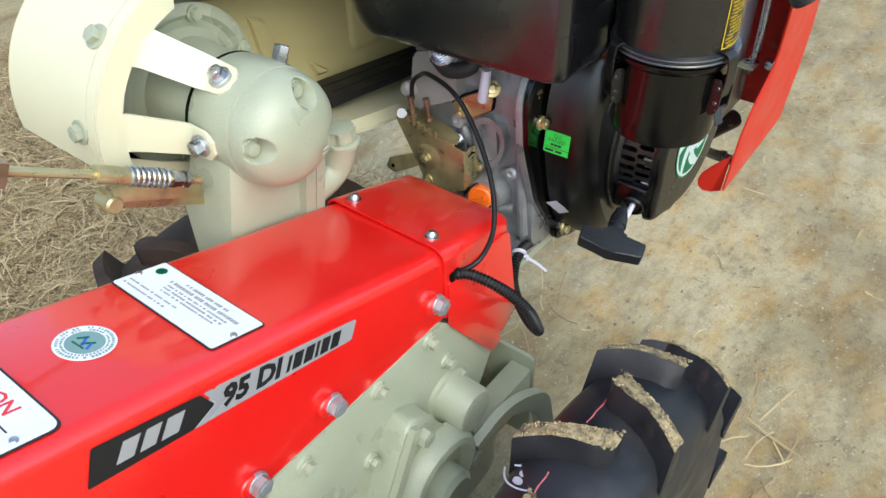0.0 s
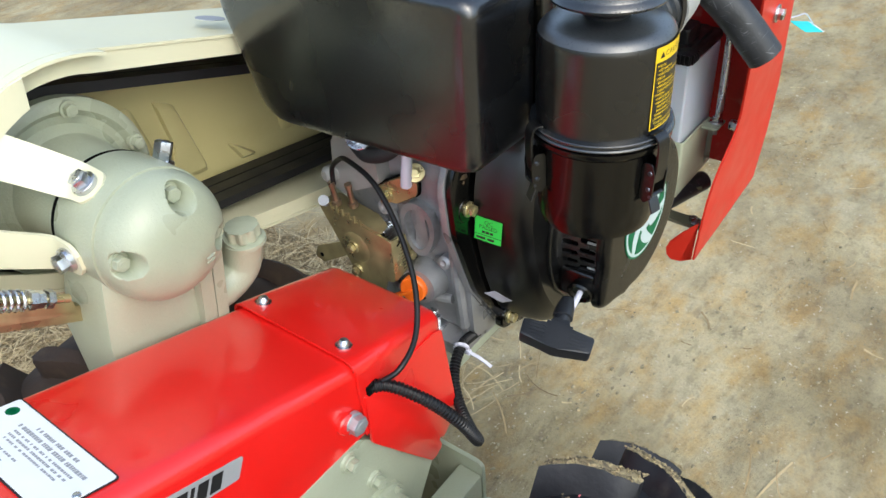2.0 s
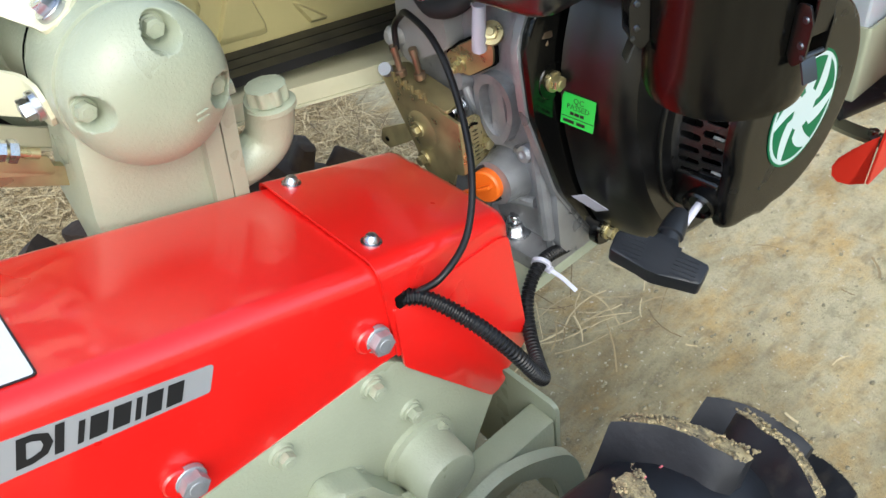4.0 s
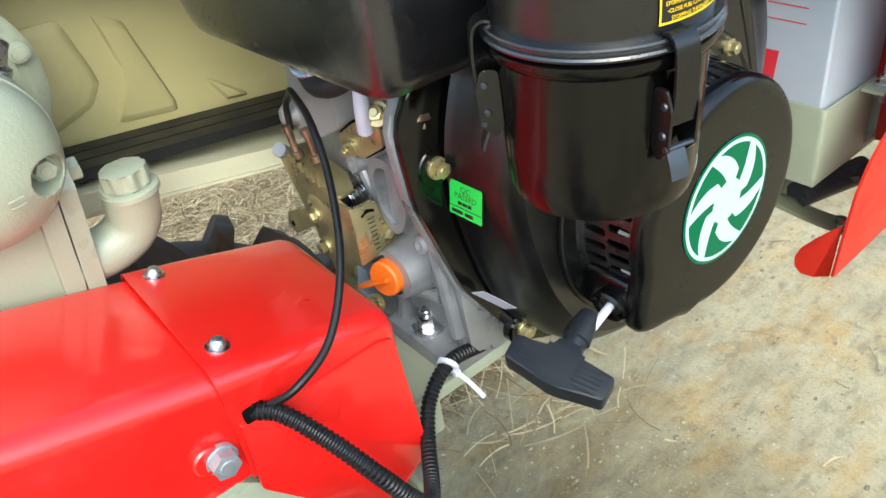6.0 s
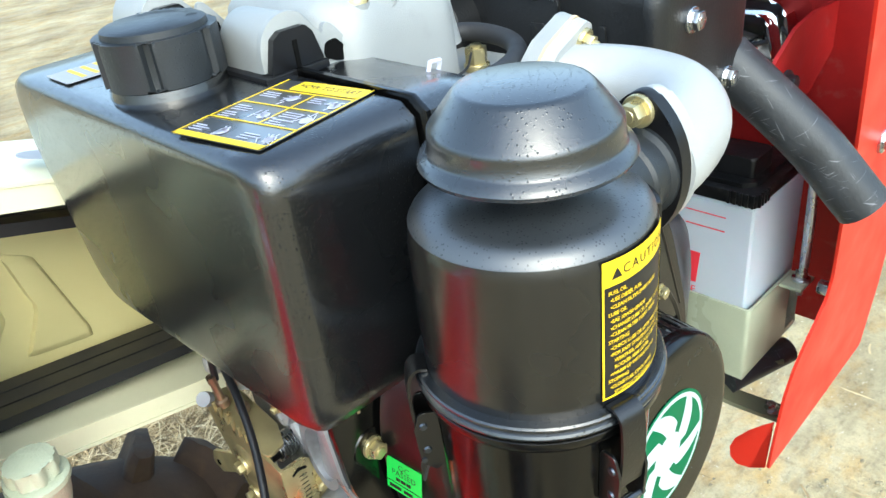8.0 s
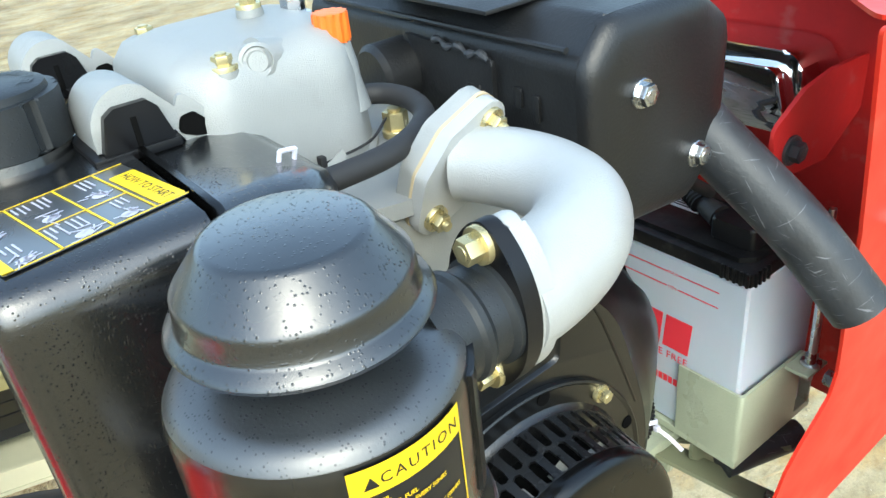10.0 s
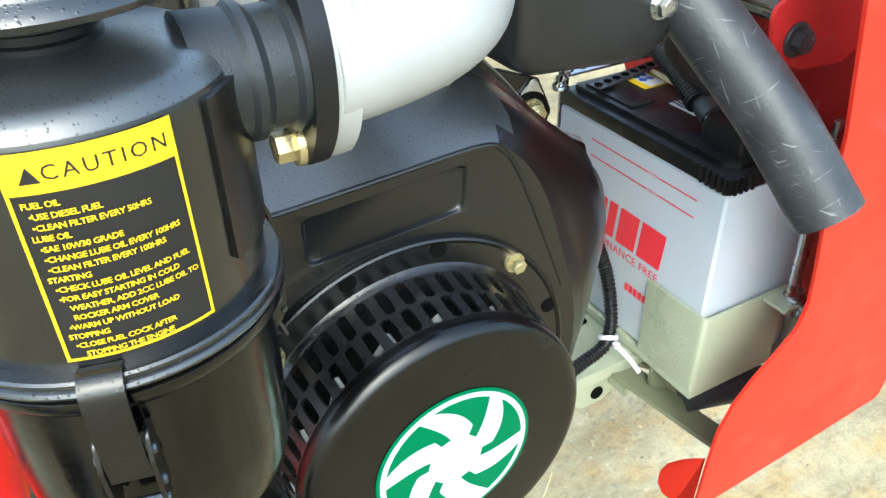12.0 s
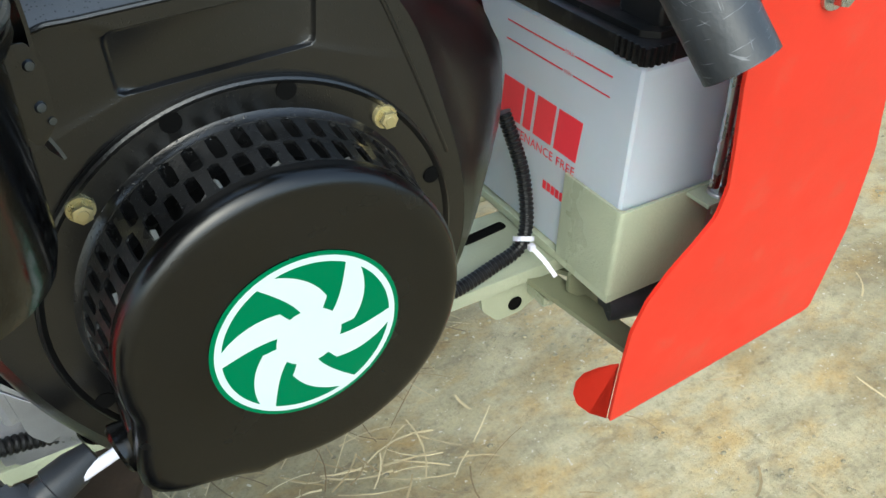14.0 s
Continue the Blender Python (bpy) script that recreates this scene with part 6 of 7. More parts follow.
# ---- air cleaner
AXC = Vector((0.2105, -0.2035, 0.0))
m = Matrix.Translation(AXC) @ Matrix.Diagonal((0.96, 0.96, 1, 1))
cleaner = part("air_cleaner_cup", lathe([(0, 0.9175), (0.048, 0.9175), (0.0535, 0.921), (0.0562, 0.930), (0.0568, 0.95), (0.0590, 1.004), (0.0625, 1.006), (0.0648, 1.0095), (0.0648, 1.013), (0.062, 1.0148), (0, 1.0148)], m, 80), BLACK, engine, "black air cleaner with clips and rain cap")
part("clamp_ring", lathe([(0.060, 1.0150), (0.0640, 1.0151), (0.0658, 1.0160), (0.0662, 1.0172), (0.0655, 1.0184), (0.0642, 1.0190), (0.0642, 1.0196), (0.0650, 1.0204), (0.0651, 1.0214), (0.0642, 1.0222), (0.060, 1.0226)], m, 96), WET_CAP, cleaner)
part("cleaner_body", lathe([(0, 1.0160), (0.0595, 1.0160), (0.0600, 1.060), (0.0600, 1.0945), (0.0597, 1.0975), (0.0587, 1.1005), (0, 1.1005)], m, 80), CLEANER, cleaner)
# top split off so its paler black can imitate sky sheen
part("body_top", lathe([(0, 1.0990), (0.0580, 1.0990), (0.0588, 1.1003), (0.0570, 1.1033), (0.0546, 1.1055), (0.0517, 1.1070), (0.0480, 1.1080), (0.036, 1.1098), (0.0215, 1.1115), (0, 1.1115)], m, 80), WET_SKY_SHEEN, cleaner, "wet top of the air cleaner body, paled for sky sheen")
part("neck", lathe([(0, 1.110), (0.0205, 1.110), (0.0205, 1.1135), (0.0195, 1.1145), (0.0195, 1.117), (0.0210, 1.118), (0.0210, 1.1205), (0.0195, 1.1215), (0.0195, 1.127), (0, 1.127)], m, 40), PLASTIC, cleaner)
part("rain_cap", lathe([(0, 1.1255), (0.048, 1.1255), (0.0512, 1.1262), (0.0525, 1.1285), (0.0510, 1.1310), (0.0480, 1.1325), (0.0468, 1.1340), (0.0463, 1.1405), (0.0460, 1.1430), (0.0448, 1.1445), (0.0335, 1.1572), (0.0318, 1.1586), (0.0295, 1.1592), (0, 1.1600)], m @ Matrix.Diagonal((0.965, 0.965, 1, 1)), 80), WET_CAP, cleaner, "conical black rain cap with drops")


def over_centre_clip(a):
    """A wire-hinged clip that hooks over the clamp ring."""
    d = Vector((math.cos(radians(a)), math.sin(radians(a)), 0))
    t = Vector((-d.y, d.x, 0))
    o = AXC
    def at(r, z):
        p = o + d * (r * 0.96)
        return (p.x, p.y, z + o.z)
    c = part("clip", strip([at(0.0600, 1.0235), at(0.0655, 1.0240), at(0.0700, 1.0190), at(0.0712, 1.006), at(0.0706, 0.992), at(0.0690, 0.980)], 0.0138, 0.0016, t), BLACK_SATIN, cleaner, "black spring clip")
    for s in (-1, 1):
        q = o + t * s * 0.0082
        part("clip_cheek", prism(fillet([(0.0585, 0.998), (0.0680, 0.999), (0.0715, 0.988), (0.0700, 0.966), (0.0620, 0.958), (0.0575, 0.965)], 0.004), -0.0008, 0.0008, "xz", 0.0003), BLACK_SATIN, c, m=Matrix.Translation(q - d * 0.0026) @ Matrix.Rotation(radians(a), 4, "Z"))
        for rr, rz in ((0.0640, 0.990), (0.0634, 0.974)):
            part("rivet", lathe([(0, 0), (0.0024, 0), (0.0018, 0.001), (0, 0.0013)], aim(o + d * rr + t * s * 0.0090 + Vector((0, 0, rz)), t * s), 12), BLUED, c)
    part("clip_bar", tube([o + d * 0.0659 + t * -0.0098 + Vector((0, 0, 0.9675)), o + d * 0.0659 + t * 0.0098 + Vector((0, 0, 0.9675))], 0.0016, 8, smooth=False), BLUED, c)
    part("clip_tongue", strip([at(0.0640, 0.965), at(0.0665, 0.960), at(0.0685, 0.955), at(0.0705, 0.949)], 0.0115, 0.0014, t), BLUED, c)


for a in (257, 144, 20):
    over_centre_clip(a)

# caution label wrapped on the cleaner's body
A0, A1, Z0, Z1, RL = radians(-111.5), radians(-64.0), 1.0275, 1.099, 0.0579


def wrapped(bm, lift):
    """Lays a flat sheet (x along the arc from its middle, y up) on the cleaner's round side."""
    amid, zmid = (A0 + A1) / 2, (Z0 + Z1) / 2
    for v in bm.verts:
        a = amid + v.co.x / RL
        r = RL + lift + v.co.z
        v.co = (AXC.x + r * math.cos(a), AXC.y + r * math.sin(a), AXC.z + zmid + v.co.y)
    return bm


LW, LH = (A1 - A0) * RL, Z1 - Z0


def grid_sheet(w, h, cx, cy, n=16):
    bm = bmesh.new()
    for k in range(n):
        x0, x1 = cx - w / 2 + w * k / n, cx - w / 2 + w * (k + 1) / n
        bm.faces.new([bm.verts.new(p) for p in ((x0, cy - h / 2, 0), (x1, cy - h / 2, 0), (x1, cy + h / 2, 0), (x0, cy + h / 2, 0))])
    bmesh.ops.remove_doubles(bm, verts=bm.verts, dist=1e-6)
    return bm


label = part("caution_label", wrapped(grid_sheet(LW, LH, 0, 0), 0.0001), INK, cleaner, "black caution label with yellow border and print", smooth=60)
bm = grid_sheet(LW, 0.0125, 0, LH / 2 - 0.00625)
for w, h, cx, cy in ((0.0011, LH, -LW / 2 + 0.0006, 0), (0.0011, LH, LW / 2 - 0.0006, 0), (LW, 0.0011, 0, -LH / 2 + 0.0006)):
    joined(bm, grid_sheet(w, h, cx, cy))
part("label_border", wrapped(bm, 0.0003), YELLOW, label, smooth=60)
part("heading", wrapped((lambda b: (bmesh.ops.translate(b, vec=(0.004, LH / 2 - 0.0066, 0), verts=b.verts), b)[1])(text_bm("CAUTION", 0.0066, spacing=1.25)), 0.0006), INK, label, smooth=0)
part("warning_sign", wrapped((lambda b: (bmesh.ops.translate(b, vec=(-LW / 2 + 0.0075, LH / 2 - 0.0068, 0), verts=b.verts), b)[1])(prism([(-0.0028, -0.0024), (0.0028, -0.0024), (0, 0.0026)], 0, 0.0001, "xy")), 0.0005), INK, label, smooth=0)
lines = ["FUEL OIL", " .USE DIESEL FUEL", " .CLEAN FILTER EVERY 50HRS", "LUBE OIL", " .SAE 10W30 GRADE", " .CHANGE LUBE OIL EVERY 100HRS", " .CLEAN FILTER EVERY 100HRS", "STARTING", " .CHECK LUBE OIL LEVEL AND FUEL", " .FOR EASY STARTING IN COLD", "   WEATHER, ADD 2CC LUBE OIL TO", "   ROCKER ARM COVER", " .WARM UP WITHOUT LOAD", "STOPPING", " .CLOSE FUEL COCK AFTER", "   STOPPING THE ENGINE"]
for k, body in enumerate(lines):  # each printed line
    indent = len(body) - len(body.lstrip())
    b = text_bm(body.strip().replace(".", "\u2022", 1) if body.strip().startswith(".") else body.strip(), 0.00272, spacing=0.92, align="LEFT", lean=0.00006)
    bmesh.ops.translate(b, vec=(-LW / 2 + 0.0030 + indent * 0.0011, LH / 2 - 0.0158 - k * 0.00355, 0), verts=b.verts)
    part("print_line", wrapped(b, 0.0005), YELLOW, label, smooth=0)

# the raised pad round the outlet, with its upright edge beside the label
pad = [(0.0618 * math.cos(radians(a)), 0.0618 * math.sin(radians(a))) for a in range(-50, 31, 4)]
pad += [(0.056 * math.cos(radians(a)), 0.056 * math.sin(radians(a))) for a in range(30, -51, -4)]
part("outlet_pad", prism(pad, 1.040, 1.0985, "xy", 0.0012), BLACK_SATIN, cleaner, m=m)

# outlet, rubber joint and elbow
joint = part("outlet_joint", lathe([(0, -0.024), (0.024, -0.024), (0.023, -0.008), (0.0245, -0.006), (0.0245, -0.003), (0.022, 0.0), (0.022, 0.008), (0.0245, 0.010), (0.0245, 0.015), (0, 0.015)], aim((0.274, -0.212, 1.0905), (1, 0, 0)), 40), SLATE, engine, "black joint with bolted oval flange")
oval = []
for k in range(48):
    a = 2 * math.pi * k / 48
    oval.append((-0.2125 + 0.0250 * math.cos(a) * (1 - 0.35 * abs(math.sin(a)) ** 3), 1.0912 + 0.0415 * math.sin(a)))
part("oval_flange", prism(oval, 0.2865, 0.2950, "yz", 0.002), PLASTIC, joint)
bolt((0.2855, -0.2125, 1.1225), (-1, 0, 0), 0.0062, BRASSY, joint, h=0.0075, washer=1.4)
bolt((0.2855, -0.2125, 1.0590), (-1, 0, 0), 0.0062, BRASSY, joint, h=0.0075, washer=1.4)
elbow = part("intake_elbow", tube([(0.296, -0.2125, 1.0905), (0.316, -0.2115, 1.091), (0.339, -0.207, 1.092), (0.360, -0.197, 1.0935), (0.376, -0.180, 1.095), (0.382, -0.157, 1.0965), (0.379, -0.134, 1.098), (0.370, -0.114, 1.099), (0.362, -0.102, 1.099)], lambda u: 0.0264 - 0.0054 * u ** 1.2, 40), SILVER, engine, "silver-white cast intake elbow")
part("elbow_flange", prism(grown(oval, (-0.2125, 1.0912), 0.97), 0.2952, 0.3045, "yz", 0.003), SILVER, elbow)
hn = Vector((0.12, -0.97, -0.30)).normalized()
ha = Vector((0.032, -0.009, 0.042))
hf = facing((0.360, -0.098, 1.099), (ha - hn * ha.dot(hn)).normalized(), hn.cross(ha))
head_oval = fillet([(-0.043, -0.008), (-0.014, -0.0255), (0.014, -0.0255), (0.043, -0.008), (0.043, 0.008), (0.014, 0.0255), (-0.014, 0.0255), (-0.043, 0.008)], 0.010, 4)
part("head_flange", sheet(head_oval, 0.0085, hf, bevel=0.002), SILVER, elbow)
part("gasket", sheet(grown(head_oval, (0, 0), 1.01), 0.002, hf @ Matrix.Translation((0, 0, -0.002))), material("paper_gasket", (0.50, 0.40, 0.25), 0.8, bump=0.1), elbow)
part("head_pad", sheet(grown(head_oval, (0, 0), 0.99), 0.010, hf @ Matrix.Translation((0, 0, -0.012)), bevel=0.002), ALU_PALE, elbow)
for u in (0.0315, -0.0315):
    bolt(hf @ Vector((u, 0, 0.0095)), hn, 0.0058, BRASSY, elbow, h=0.0055, washer=1.45, stud=0.005)

# ---- cylinder head and rocker cover
head = part("cylinder_head", box(0.245, 0.425, -0.092, 0.120, 1.000, 1.078, 0.010, 3), ALU_PALE, engine, "blasted aluminium cylinder head")
part("head_step", prism(fillet([(0.255, -0.080), (0.330, -0.100), (0.42, -0.06), (0.42, 0.11), (0.24, 0.11)], 0.014), 1.078, 1.088, "xy", 0.003), ALU_PALE, head)
vc_out = fillet([(0.238, -0.014), (0.258, -0.036), (0.345, -0.033), (0.368, -0.004), (0.368, 0.085), (0.345, 0.105), (0.255, 0.105), (0.236, 0.085)], 0.018)
vc_o = ring_outline(vc_out, (0.302, 0.037), 72)
rocker = part("rocker_cover", loft([(1.086, grown(vc_o, (0.302, 0.037), 1.05)), (1.092, grown(vc_o, (0.302, 0.037), 1.05)), (1.093, vc_o), (1.140, grown(vc_o, (0.302, 0.037), 0.975)), (1.158, grown(vc_o, (0.302, 0.037), 0.93)), (1.168, grown(vc_o, (0.302, 0.037), 0.83)), (1.172, grown(vc_o, (0.302, 0.037), 0.6))], "xy"), ALU_PALE, engine, "pale aluminium rocker cover", smooth=50)
for x, y, z in ((0.272, -0.021, 1.164), (0.322, 0.045, 1.178), (0.266, 0.082, 1.166)):
    part("bolt_pillar", lathe([(0, -0.012), (0.0098, -0.012), (0.0088, 0.012), (0.0084, 0.0170), (0, 0.0175)], aim((x, y, z - 0.0180), (0, 0, 1)), 24), ALU_PALE, rocker)
    bolt((x, y, z), (0, 0, 1), 0.0058, BRASSY, rocker, h=0.0055, washer=1.4, stud=0.003)
part("boss_spine", tube([(0.291, -0.018, 1.163), (0.315, -0.012, 1.158), (0.345, -0.005, 1.150)], lambda u: 0.012 - 0.003 * u, 20), ALU_PALE, rocker)
part("side_boss", lathe([(0, -0.02), (0.0105, -0.02), (0.0105, 0.003), (0.0085, 0.004), (0.0078, 0.0025), (0.0062, 0.0028), (0.0055, 0.0045), (0, 0.0045)], aim((0.290, -0.024, 1.163), (-0.2, -1, 0.25)), 28), ALU_PALE, rocker)
part("cap_post", lathe([(0, 0), (0.0165, 0), (0.0125, 0.020), (0.0095, 0.042), (0, 0.042)], aim((0.346, -0.012, 1.117), (0, 0, 1)), 24), ALU_PALE, rocker)
capo = []
for k in range(72):
    t = 2 * math.pi * k / 72
    rr = 0.0103 + 0.0006 * math.cos(12 * t)
    capo.append((0.346 + rr * math.cos(t), -0.012 + rr * math.sin(t)))
part("oil_cap", prism(capo, 1.1585, 1.176, "xy", 0.002), ORANGE, rocker, "orange plastic cap")
bolt((0.352, 0.045, 1.165), (0, 0, 1), 0.008, STEEL, rocker, h=0.012)
bolt((0.379, -0.016, 1.092), (0, 0, 1), 0.0085, BRASSY, engine, h=0.012, washer=1.15, name="banjo_bolt", stud=0.004)
part("cover_wire", tube([(0.262, -0.038, 1.096), (0.285, -0.0385, 1.0965), (0.315, -0.0385, 1.0985), (0.345, -0.037, 1.101), (0.368, -0.022, 1.105)], 0.0009, 8), RUBBER, rocker, "thin black wire")
part("wire_clip", box(0.308, 0.312, -0.0415, -0.036, 1.0935, 1.1035, 0.0006), RUBBER, rocker)
part("cover_strap", strip([(0.252, -0.037, 1.090), (0.285, -0.041, 1.091), (0.308, -0.0415, 1.0945), (0.325, -0.040, 1.101)], 0.0055, 0.0012, (0, 0.3, 1)), ALU_PALE, rocker, "bent aluminium strap")
hose = part("breather_hose", tube([(0.246, -0.097, 1.119), (0.268, -0.094, 1.115), (0.296, -0.093, 1.114), (0.325, -0.090, 1.114), (0.352, -0.079, 1.115), (0.373, -0.058, 1.115), (0.381, -0.034, 1.116), (0.377, -0.013, 1.117), (0.362, -0.003, 1.118), (0.344, -0.002, 1.119)], 0.0068, 18), RUBBER, engine, "bent black rubber breather hose")
for at, along in (((0.264, -0.0945, 1.1158), (0.95, 0.1, -0.15)), ((0.357, -0.0025, 1.1182), (0.98, -0.1, 0))):
    cl = aim(at, along)
    clamp = part("hose_clamp", lathe([(0.0070, -0.0055), (0.0084, -0.0055), (0.0084, -0.0030), (0.0070, -0.0030)], cl, 20), TIE, hose, "white spring hose clamp")
    lathe_b = lathe([(0.0070, 0.0030), (0.0084, 0.0030), (0.0084, 0.0055), (0.0070, 0.0055)], cl, 20)
    part("clamp_loop", lathe_b, TIE, clamp)
    up = cl.to_3x3() @ Vector((0, 1, 0))
    ax = cl.to_3x3() @ Vector((0, 0, 1))
    side = cl.to_3x3() @ Vector((1, 0, 0))
    for d in (-0.0045, 0.0045):
        base = Vector(at) + ax * d + up * 0.006
        part("clamp_ear", tube([base + side * 0.004, base + up * 0.008 + side * 0.0045, base + up * 0.0155 + side * 0.003], 0.0013, 8), TIE, clamp)
    part("clamp_bridge", tube([Vector(at) + ax * -0.0045 + up * 0.0215 + side * 0.003, Vector(at) + ax * 0.0045 + up * 0.0215 + side * 0.003], 0.0013, 8, smooth=False), TIE, clamp)

# ---- fuel tank
def tank_section(s, top_y=0.186, low_y=0.145, r=0.019):
    return ring_outline(fillet([(-0.133, 0.977), (low_y, 0.967), (top_y, 1.085), (top_y, 1.137), (-0.133, 1.137)], [r, r * 2.2, r * 2.0, r * 1.6, r * 0.65], 8), (0.01, 1.06), 96)


tk = tank_section(1)
tc2 = (0.01, 1.06)
secs = [(0.1170, grown(tk, tc2, 0.86)), (0.1175, grown(tk, tc2, 0.915)), (0.1188, grown(tk, tc2, 0.950)), (0.1213, grown(tk, tc2, 0.977)), (0.1250, grown(tk, tc2, 0.992)), (0.131, grown(tk, tc2, 0.999)), (0.144, tk), (0.210, grown(tk, tc2, 1.006))]
tank = part("fuel_tank", loft(secs, "yz"), BLACK_WET, engine, "black fuel tank with rain drops and cap", smooth=60)
secs = [(0.2165, grown(tk, tc2, 1.004)), (0.245, grown(tk, tc2, 0.985)), (0.268, grown(tk, tc2, 0.93)), (0.280, grown(tk, tc2, 0.85)), (0.284, grown(tk, tc2, 0.72))]
part("tank_front_half", loft([(h, [(y, min(z, 1.134)) for y, z in o]) for h, o in secs], "yz"), BLACK_WET, tank, smooth=60)
part("tank_seam", prism(grown(tk, tc2, 1.045), 0.2130, 0.2165, "yz", 0.001), BLACK, tank)
CAP = (0.163, 0.027)
cm = Matrix.Translation((*CAP, 0))
part("filler_neck", lathe([(0, 1.130), (0.036, 1.130), (0.033, 1.142), (0, 1.142)], cm, 48), BLACK_WET, tank)
cap_o = []
for k in range(120):
    a = 2 * math.pi * k / 120
    r = 0.0350 - (0.003 if (a * 6 / (2 * math.pi)) % 1 > 0.84 else 0)
    cap_o.append((CAP[0] + r * math.cos(a), CAP[1] + r * math.sin(a)))
tcap = part("tank_cap", prism(cap_o, 1.143, 1.170, "xy", 0.003), SLATE, tank, "ribbed black tank cap")
part("cap_crown", lathe([(0, 1.168), (0.0305, 1.168), (0.0295, 1.1735), (0.0268, 1.1748), (0, 1.1758)], cm, 48), SLATE, tcap)
word = text_bm("DIESEL FUEL", 0.0085, spacing=1.1, lean=0.0002)
for v in word.verts:
    a = radians(20) - v.co.x / 0.022
    r = 0.022 + v.co.y
    v.co = (CAP[0] + r * math.cos(a), CAP[1] + r * math.sin(a), 1.1757)
part("cap_lettering", word, PLASTIC, tcap, smooth=0)
# instruction label on the tank's top
TZ = 1.1379
m = facing((0.1665, -0.0780, TZ), (0.170, -0.985, 0), (0.985, 0.170, 0)) @ Matrix.Diagonal((0.729, 0.930, 1, 1))
how = part("instruction_label", sheet(rect(0.086, 0.088, 0.002), 0.0003, m), INK_GLOSS, tank, "starting instruction label in black, white and yellow")
m2 = m @ Matrix.Translation((0, 0, 0.0006))
part("heading_field", sheet(rect(0.066, 0.014, 0.002, 0.008, 0.0365), 0.0002, m2), YELLOW, how)
lettering("heading", "HOW TO START", 0.0078, INK, how, m2 @ Matrix.Translation((0.008, 0.0365, 0.0003)), lean=0.00008)
for w, h, x, y in ((0.086, 0.001, 0, 0.027), (0.086, 0.001, 0, 0.006), (0.086, 0.001, 0, -0.018), (0.001, 0.088, 0.0425, 0), (0.001, 0.088, -0.0425, 0), (0.001, 0.045, 0.006, 0.005), (0.086, 0.0050, 0, -0.0415)):
    part("yellow_rule", sheet(rect(w, h, 0, x, y), 0.0002, m2), YELLOW, how, smooth=0)
rows, rng = [], random.Random(12)
for cy in (0.022, 0.0, -0.010, -0.030):
    for col in (-0.038, 0.010):
        for k in range(3):
            rows.append((col, cy - k * 0.0028, rng.uniform(0.010, 0.020), 0.0009))
bars(rows, m2, LILAC, how, "printing", 0.0002)
bm = bmesh.new()
for x, y in ((-0.008, 0.018), (0.034, 0.016), (-0.004, -0.008), (0.034, -0.006), (0.034, -0.032), (-0.010, -0.033)):
    for k in range(7):
        a = rng.uniform(0, 3.14)
        sheet(rect(rng.uniform(0.005, 0.011), 0.0007), 0.0002, m2 @ Matrix.Translation((x + rng.gauss(0, 0.003), y + rng.gauss(0, 0.003), 0)) @ Matrix.Rotation(a, 4, "Z"), bm)
    lathe([(0.0032, 0), (0.0042, 0), (0.0042, 0.0002), (0.0032, 0.0002)], m2 @ Matrix.Translation((x + 0.002, y, 0)), 14, bm=bm)
part("diagram_print", bm, LILAC, how, smooth=0)
m = facing((0.165, 0.110, TZ), (0, -1, 0), (1, 0, 0))
lab2 = part("notice_label", sheet(rect(0.035, 0.075, 0.002), 0.0004, m), GREY_INK, tank, "small printed notice")
bars([(-0.014, 0.03 - k * 0.009, 0.026, 0.003) for k in range(7)], m @ Matrix.Translation((0, 0, 0.0005)), YELLOW, lab2, "printing", 0.0002)

# tank brackets: aluminium arms from the head with rubber saddles over the seam
SX = 0.216


def half_round(rx, rz, a0=180, a1=0, step=12):
    return [(SX + rx * math.cos(radians(a)), 1.149 + rz * math.sin(radians(a))) for a in range(a0, a1 - 1, -step)]


